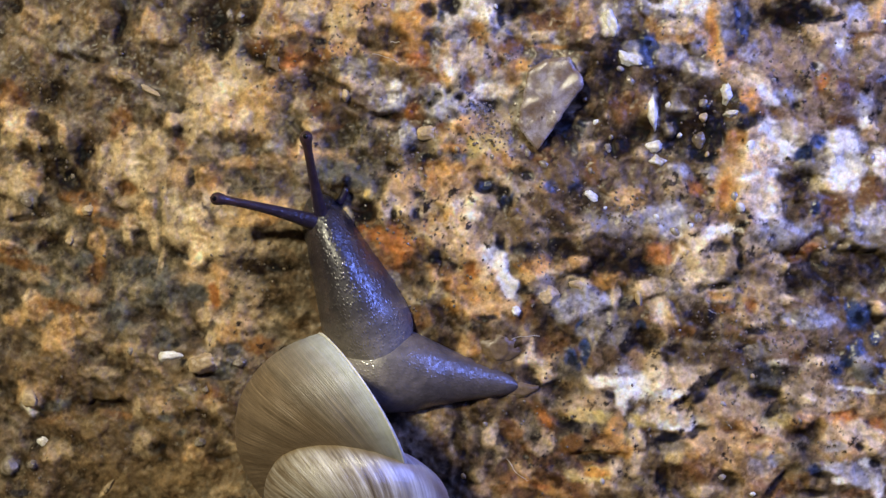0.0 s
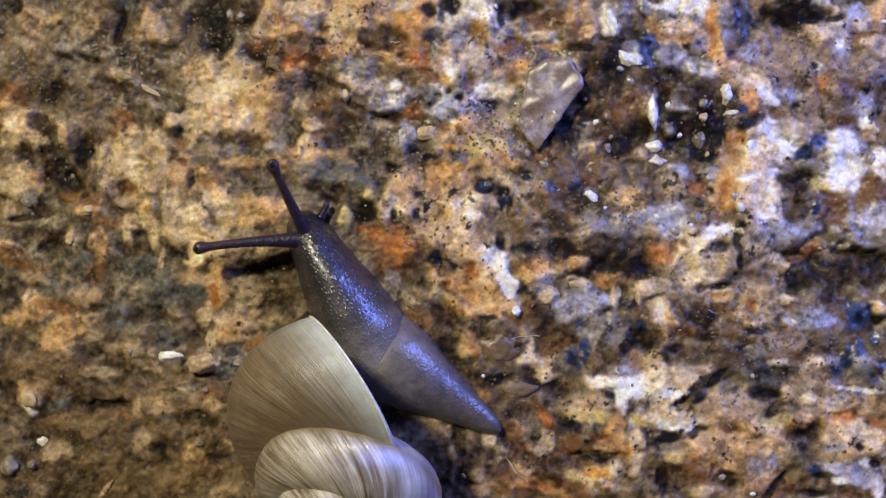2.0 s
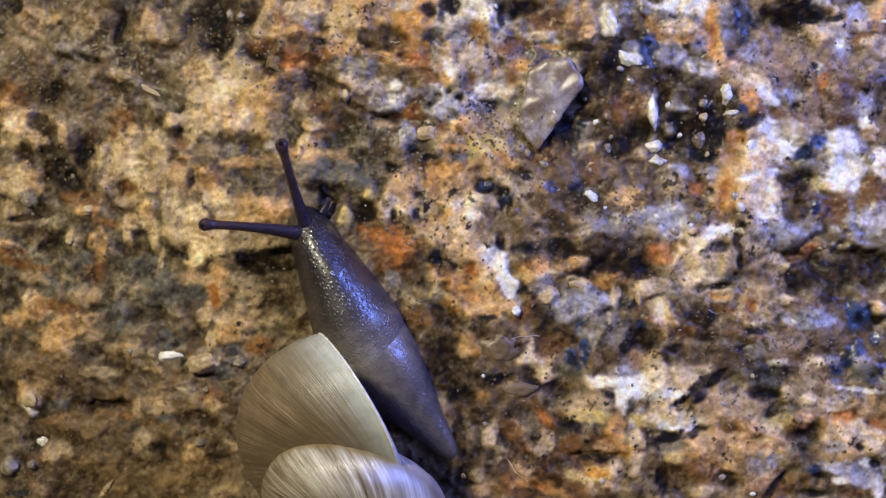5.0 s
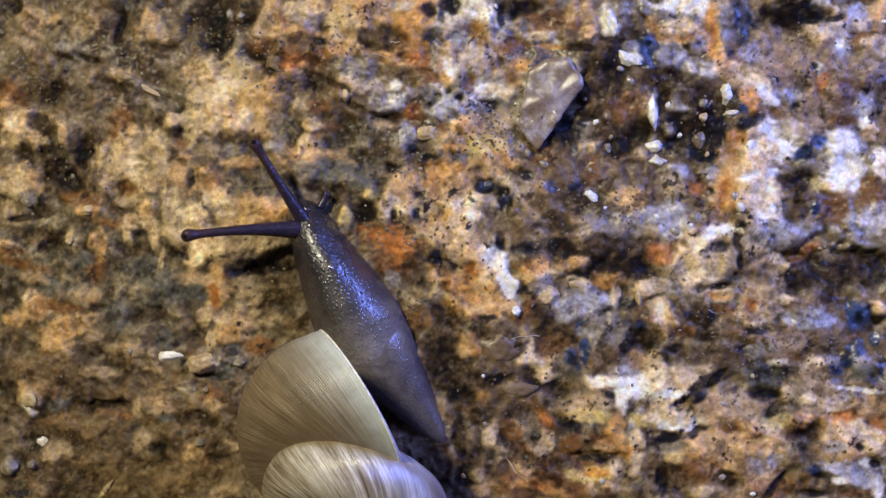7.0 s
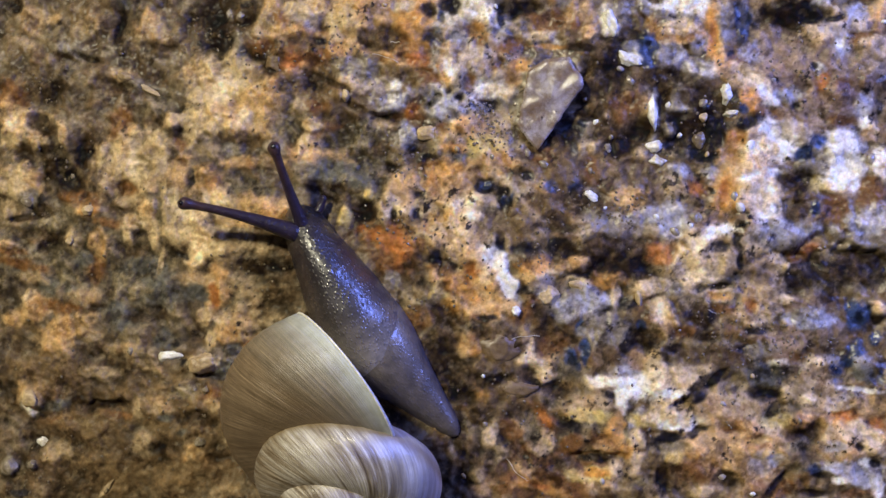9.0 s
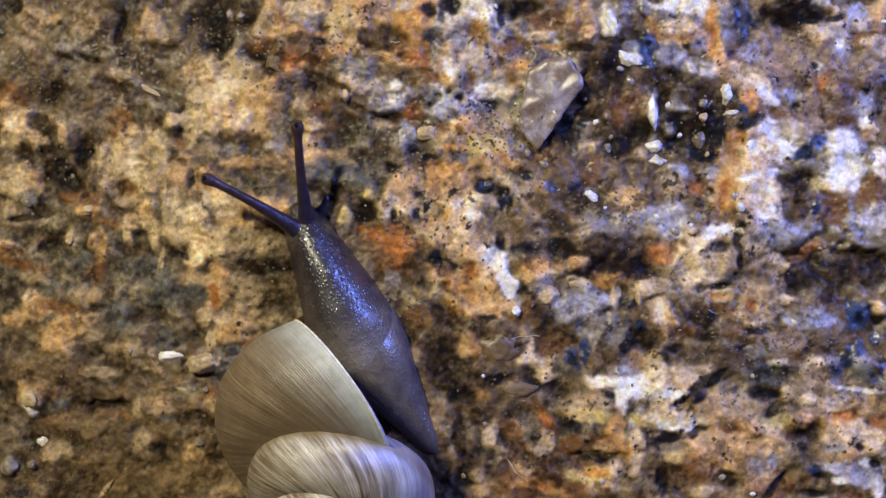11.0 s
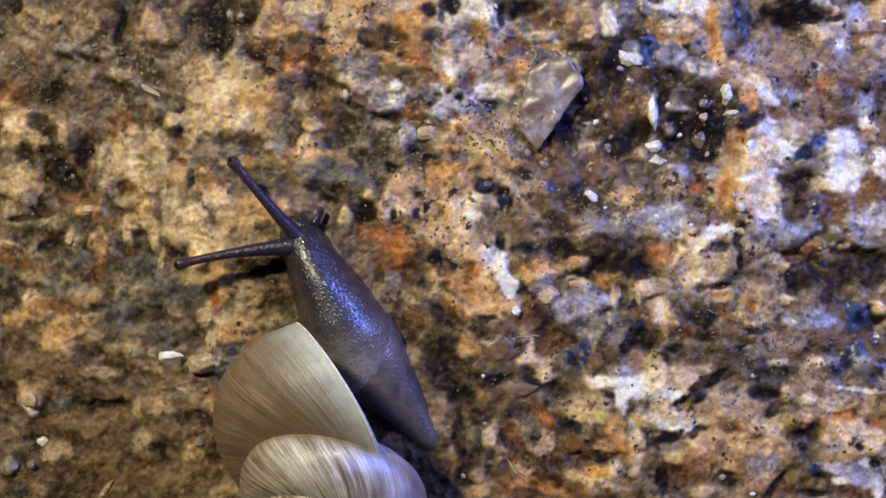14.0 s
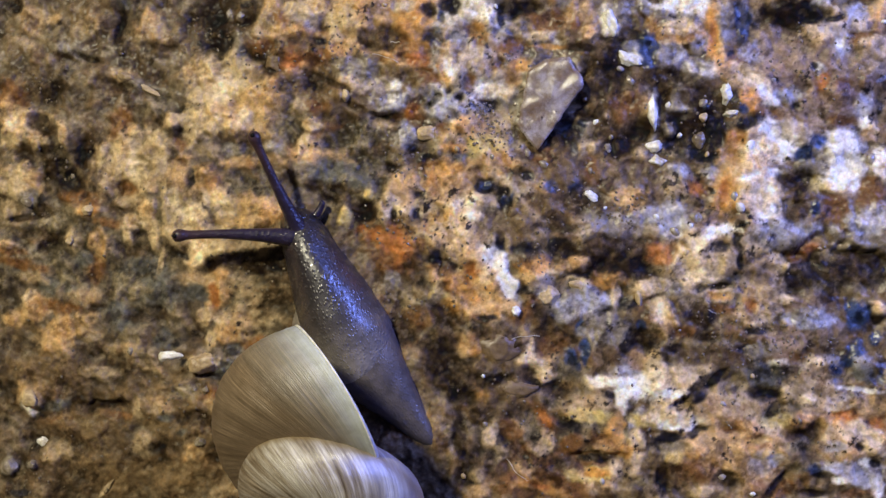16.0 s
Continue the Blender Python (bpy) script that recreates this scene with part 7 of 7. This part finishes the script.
def motions():
    """Everything that moves on the snail, in its own space."""
    walk(shell, [
        (0.0, tipped(pose(-3.85 * MM, -6.99 * MM, 0, 0, 0, -2.7), 0.3)),
        (0.5, tipped(pose(-3.97 * MM, -6.73 * MM, 0, 0, 0, -2.7), 0.2)),
        (1.0, tipped(pose(-4.43 * MM, -5.99 * MM, 0, 0, 0, -3.0), 0.2)),
        (1.5, tipped(pose(-4.47 * MM, -5.86 * MM, 0, 0, 0, -2.0), 0.3)),
        (2.0, tipped(pose(-4.40 * MM, -6.19 * MM, 0, 0, 0, -1.6), 0.6)),
        (2.5, tipped(pose(-4.26 * MM, -6.66 * MM, 0, 0, 0, -1.4), 0.9)),
        (3.0, tipped(pose(-4.33 * MM, -6.87 * MM, 0, 0, 0, -1.7), 1)),
        (3.5, tipped(pose(-4.46 * MM, -6.90 * MM, 0, 0, 0, -2.6), 1)),
        (4.0, tipped(pose(-4.32 * MM, -7.02 * MM, 0, 0, 0, -1.4), 1)),
        (6.5, tipped(pose(-4.07 * MM, -6.97 * MM, 0, 0, 0, -0.6), 1)),
        (7.0, tipped(pose(-4.08 * MM, -6.87 * MM, 0, 0, 0, -1.0), 1)),
        (7.5, tipped(pose(-4.25 * MM, -6.51 * MM, 0, 0, 0, -0.7), 0.6)),
        (8.0, tipped(pose(-4.86 * MM, -5.83 * MM, 0, 0, 0, -2.0), 0.2)),
        (8.5, pose(-4.65 * MM, -5.70 * MM, 0, 0, 0, -0.2)),
        (9.0, pose(-4.58 * MM, -5.86 * MM, 0, 0, 0, 0.0)),
        (11.5, pose(-5.01 * MM, -6.28 * MM, 0, 0, 0, -2.7)),
        (12.0, pose(-5.53 * MM, -5.72 * MM, 0, 0, 0, -5.2)),
        (12.5, pose(-5.45 * MM, -5.93 * MM, 0, 0, 0, -5.3)),
        (13.0, tipped(pose(-5.24 * MM, -6.19 * MM, 0, 0, 0, -3.3), 0.2)),
        (13.5, tipped(pose(-5.02 * MM, -6.50 * MM, 0, 0, 0, -2.0), 0.5)),
        (14.0, tipped(pose(-5.08 * MM, -6.50 * MM, 0, 0, 0, -2.0), 0.6)),
        (14.5, tipped(pose(-5.05 * MM, -6.52 * MM, 0, 0, 0, -2.7), 0.6)),
        (15.0, tipped(pose(-5.08 * MM, -6.52 * MM, 0, 0, 0, -2.2), 0.6)),
        (15.5, tipped(pose(-5.05 * MM, -6.61 * MM, 0, 0, 0, -2.7), 0.6)),
        (16.0, tipped(pose(-5.12 * MM, -6.65 * MM, 0, 0, 0, -2.7), 0.6)),
    ])
    neck_rows = [
        (0.0, pose(-6.14 * MM, 1.25 * MM, 0, 0, 0, 22.1)),
        (0.5, pose(-6.41 * MM, 1.08 * MM, 0, 0, 0, 24.1)),
        (1.0, pose(-6.67 * MM, 0.96 * MM, 0, 0, 0, 25.4)),
        (1.5, pose(-6.93 * MM, 0.70 * MM, 0, 0, 0, 28.4)),
        (2.0, pose(-6.93 * MM, 0.41 * MM, 0, 0, 0, 28.7)),
        (2.5, pose(-6.90 * MM, 0.38 * MM, 0, 0, 0, 27.8)),
        (3.0, pose(-6.90 * MM, 0.49 * MM, 0, 0, 0, 26.2)),
        (3.5, pose(-6.84 * MM, 0.61 * MM, 0, 0, 0, 24.5)),
        (4.0, pose(-6.84 * MM, 0.64 * MM, 0, 0, 0, 25.0)),
        (6.5, pose(-7.05 * MM, 0.90 * MM, 0, 0, 0, 27.2)),
        (7.0, pose(-6.99 * MM, 0.99 * MM, 0, 0, 0, 26.8)),
        (7.5, pose(-7.13 * MM, 0.90 * MM, 0, 0, 0, 28.1)),
        (8.0, pose(-7.16 * MM, 0.82 * MM, 0, 0, 0, 26.8)),
        (8.5, pose(-7.08 * MM, 0.70 * MM, 0, 0, 0, 28.7)),
        (9.0, pose(-7.08 * MM, 0.73 * MM, 0, 0, 0, 28.5)),
        (11.5, pose(-7.08 * MM, 0.82 * MM, 0, 0, 0, 23.5)),
        (12.0, pose(-7.22 * MM, 0.64 * MM, 0, 0, 0, 22.9)),
        (12.5, pose(-7.05 * MM, 0.64 * MM, 0, 0, 0, 21.5)),
        (13.0, pose(-6.99 * MM, 0.55 * MM, 0, 0, 0, 22.1)),
        (13.5, pose(-7.08 * MM, 0.32 * MM, 0, 0, 0, 24.2)),
        (14.0, pose(-7.31 * MM, 0.15 * MM, 0, 0, 0, 26.1)),
        (14.5, pose(-7.34 * MM, 0.06 * MM, 0, 0, 0, 26.7)),
        (15.0, pose(-7.40 * MM, 0.12 * MM, 0, 0, 0, 26.7)),
        (15.5, pose(-7.40 * MM, 0.29 * MM, 0, 0, 0, 26.0)),
        (16.0, pose(-7.31 * MM, 0.55 * MM, 0, 0, 0, 23.9)),
    ]
    walk(neck, neck_rows)
    walk(head, neck_rows)
    walk(tail, [
        (0.0, pose(3.90 * MM, -7.27 * MM, 0, 0, 0, 82.7)),
        (0.5, pose(3.81 * MM, -7.48 * MM, 0, 0, 0, 78.7)),
        (1.0, pose(3.55 * MM, -7.87 * MM, 0, 0, 0, 69.9)),
        (1.5, pose(3.55 * MM, -8.52 * MM, 0, 0, 0, 64.5)),
        (2.0, pose(3.01 * MM, -9.65 * MM, 0, 0, 0, 57.1)),
        (2.5, pose(2.21 * MM, -10.25 * MM, 0, 0, 0, 52.1)),
        (3.0, pose(1.52 * MM, -10.94 * MM, 0, 0, 0, 45.7)),
        (3.5, pose(1.01 * MM, -11.23 * MM, 0, 0, 0, 41.7)),
        (4.0, pose(0.89 * MM, -11.29 * MM, 0, 0, 0, 40.4)),
        (6.5, pose(0.12 * MM, -10.55 * MM, 0, 0, 0, 36.5)),
        (7.0, pose(0.06 * MM, -10.34 * MM, 0, 0, 0, 36.8)),
        (7.5, pose(0.12 * MM, -10.04 * MM, 0, 0, 0, 38.3)),
        (8.0, pose(0.74 * MM, -9.21 * MM, 0, 0, 0, 48.5)),
        (8.5, pose(0.92 * MM, -9.21 * MM, 0, 0, 0, 47.2)),
        (9.0, pose(0.74 * MM, -9.86 * MM, 0, 0, 0, 42.4)),
        (11.5, pose(-0.45 * MM, -10.82 * MM, 0, 0, 0, 34.2)),
        (12.0, pose(-0.09 * MM, -10.49 * MM, 0, 0, 0, 39.2)),
        (12.5, pose(-0.03 * MM, -10.52 * MM, 0, 0, 0, 40.1)),
        (13.0, pose(0.00 * MM, -10.52 * MM, 0, 0, 0, 40.3)),
        (13.5, pose(-0.06 * MM, -10.64 * MM, 0, 0, 0, 39.5)),
        (14.0, pose(-0.33 * MM, -10.64 * MM, 0, 0, 0, 37.9)),
        (14.5, pose(-0.54 * MM, -10.58 * MM, 0, 0, 0, 36.6)),
        (15.0, pose(-0.63 * MM, -10.58 * MM, 0, 0, 0, 36.2)),
        (15.5, pose(-0.63 * MM, -10.55 * MM, 0, 0, 0, 36.6)),
        (16.0, pose(-0.60 * MM, -10.34 * MM, 0, 0, 0, 39.0)),
    ])
    walk(tentacle_left, [
        (0.0, pose(-5.79 * MM, 1.10 * MM, 1.25 * MM, 20.4, 0, 75.9)),
        (0.5, pose(-5.65 * MM, 0.83 * MM, 1.12 * MM, 19.5, 0, 76.1)),
        (1.0, pose(-5.71 * MM, 0.73 * MM, 1.07 * MM, 18.6, 0, 79.4)),
        (1.5, pose(-5.95 * MM, 0.61 * MM, 1.09 * MM, 17.7, 0, 85.7)),
        (2.0, pose(-6.39 * MM, 0.47 * MM, 1.35 * MM, 10.2, 0, -265.9)),
        (2.5, pose(-6.51 * MM, 0.47 * MM, 1.38 * MM, 9.9, 0, -262.7)),
        (3.0, pose(-6.55 * MM, 0.52 * MM, 1.39 * MM, 9.5, 0, -268.2)),
        (3.5, pose(-6.34 * MM, 0.57 * MM, 1.28 * MM, 15.0, 0, 86.4)),
        (4.0, pose(-6.13 * MM, 0.53 * MM, 1.15 * MM, 19.0, 0, 83.5)),
        (6.5, pose(-6.82 * MM, 0.91 * MM, 1.31 * MM, 19.7, 0, -269.7)),
        (7.0, pose(-7.07 * MM, 1.01 * MM, 1.42 * MM, 19.9, 0, -266.6)),
        (7.5, pose(-7.23 * MM, 0.90 * MM, 1.43 * MM, 20.0, 0, 87.7)),
        (8.0, pose(-7.31 * MM, 0.79 * MM, 1.44 * MM, 19.9, 0, 78.6)),
        (8.5, pose(-7.37 * MM, 0.70 * MM, 1.50 * MM, 12.7, 0, 78.8)),
        (9.0, pose(-7.35 * MM, 0.73 * MM, 1.49 * MM, 13.6, 0, 74.9)),
        (11.5, pose(-6.87 * MM, 0.51 * MM, 1.28 * MM, 20.4, 0, 58.3)),
        (12.0, pose(-7.33 * MM, 0.57 * MM, 1.42 * MM, 20.4, 0, 68.6)),
        (12.5, pose(-7.54 * MM, 0.66 * MM, 1.50 * MM, 0.0, 0, 84.8)),
        (13.0, pose(-7.67 * MM, 0.54 * MM, 1.50 * MM, 0.0, 0, -267.0)),
        (13.5, pose(-7.70 * MM, 0.29 * MM, 1.50 * MM, 0.0, 0, -263.7)),
        (14.0, pose(-7.43 * MM, 0.18 * MM, 1.48 * MM, 6.3, 0, -261.0)),
        (14.5, pose(-7.01 * MM, 0.16 * MM, 1.43 * MM, 6.0, 0, -260.8)),
        (15.0, pose(-7.03 * MM, 0.23 * MM, 1.43 * MM, 5.7, 0, -260.1)),
        (15.5, pose(-7.22 * MM, 0.36 * MM, 1.45 * MM, 5.4, 0, -262.5)),
        (16.0, pose(-7.43 * MM, 0.56 * MM, 1.46 * MM, 10.9, 0, 89.0)),
    ])
    walk(tentacle_right, [
        (0.0, pose(-6.02 * MM, 0.35 * MM, 0.72 * MM, 31.3, 0, 9.3)),
        (0.5, pose(-6.22 * MM, 0.24 * MM, 0.64 * MM, 34.8, 0, 13.0)),
        (1.0, pose(-6.43 * MM, 0.22 * MM, 0.54 * MM, 39.9, 0, 16.9)),
        (1.5, pose(-6.63 * MM, -0.00 * MM, 0.52 * MM, 41.0, 0, 20.6)),
        (2.0, pose(-6.56 * MM, -0.32 * MM, 0.57 * MM, 38.2, 0, 23.3)),
        (2.5, pose(-6.51 * MM, -0.36 * MM, 0.59 * MM, 37.2, 0, 24.0)),
        (3.0, pose(-6.58 * MM, -0.29 * MM, 0.63 * MM, 35.6, 0, 20.1)),
        (3.5, pose(-6.67 * MM, -0.24 * MM, 0.65 * MM, 34.4, 0, 12.7)),
        (4.0, pose(-6.73 * MM, -0.24 * MM, 0.69 * MM, 32.9, 0, 9.4)),
        (6.5, pose(-6.58 * MM, 0.26 * MM, 1.10 * MM, 19.0, 0, 29.2)),
        (7.0, pose(-6.47 * MM, 0.35 * MM, 1.07 * MM, 19.9, 0, 31.6)),
        (7.5, pose(-6.62 * MM, 0.21 * MM, 1.04 * MM, 20.7, 0, 30.3)),
        (8.0, pose(-6.64 * MM, -0.05 * MM, 0.90 * MM, 23.6, 0, 27.0)),
        (8.5, pose(-6.66 * MM, -0.17 * MM, 0.95 * MM, 22.3, 0, 22.5)),
        (9.0, pose(-6.74 * MM, -0.19 * MM, 0.84 * MM, 26.1, 0, 18.7)),
        (11.5, pose(-7.15 * MM, 0.62 * MM, 1.24 * MM, 25.4, 0, 2.4)),
        (12.0, pose(-7.29 * MM, 0.61 * MM, 1.31 * MM, 25.8, 0, 4.0)),
        (12.5, pose(-7.00 * MM, 0.20 * MM, 1.15 * MM, 23.1, 0, 10.1)),
        (13.0, pose(-6.73 * MM, -0.05 * MM, 1.12 * MM, 20.4, 0, 20.0)),
        (13.5, pose(-6.67 * MM, -0.29 * MM, 1.20 * MM, 15.6, 0, 27.4)),
        (14.0, pose(-6.81 * MM, -0.20 * MM, 1.32 * MM, 10.9, 0, 40.3)),
        (14.5, pose(-6.95 * MM, -0.01 * MM, 1.38 * MM, 10.9, 0, 48.9)),
        (15.0, pose(-7.02 * MM, 0.03 * MM, 1.37 * MM, 10.9, 0, 47.2)),
        (15.5, pose(-7.02 * MM, 0.03 * MM, 1.35 * MM, 10.9, 0, 37.8)),
        (16.0, pose(-7.13 * MM, 0.31 * MM, 1.27 * MM, 19.0, 0, 24.6)),
    ])


motions()
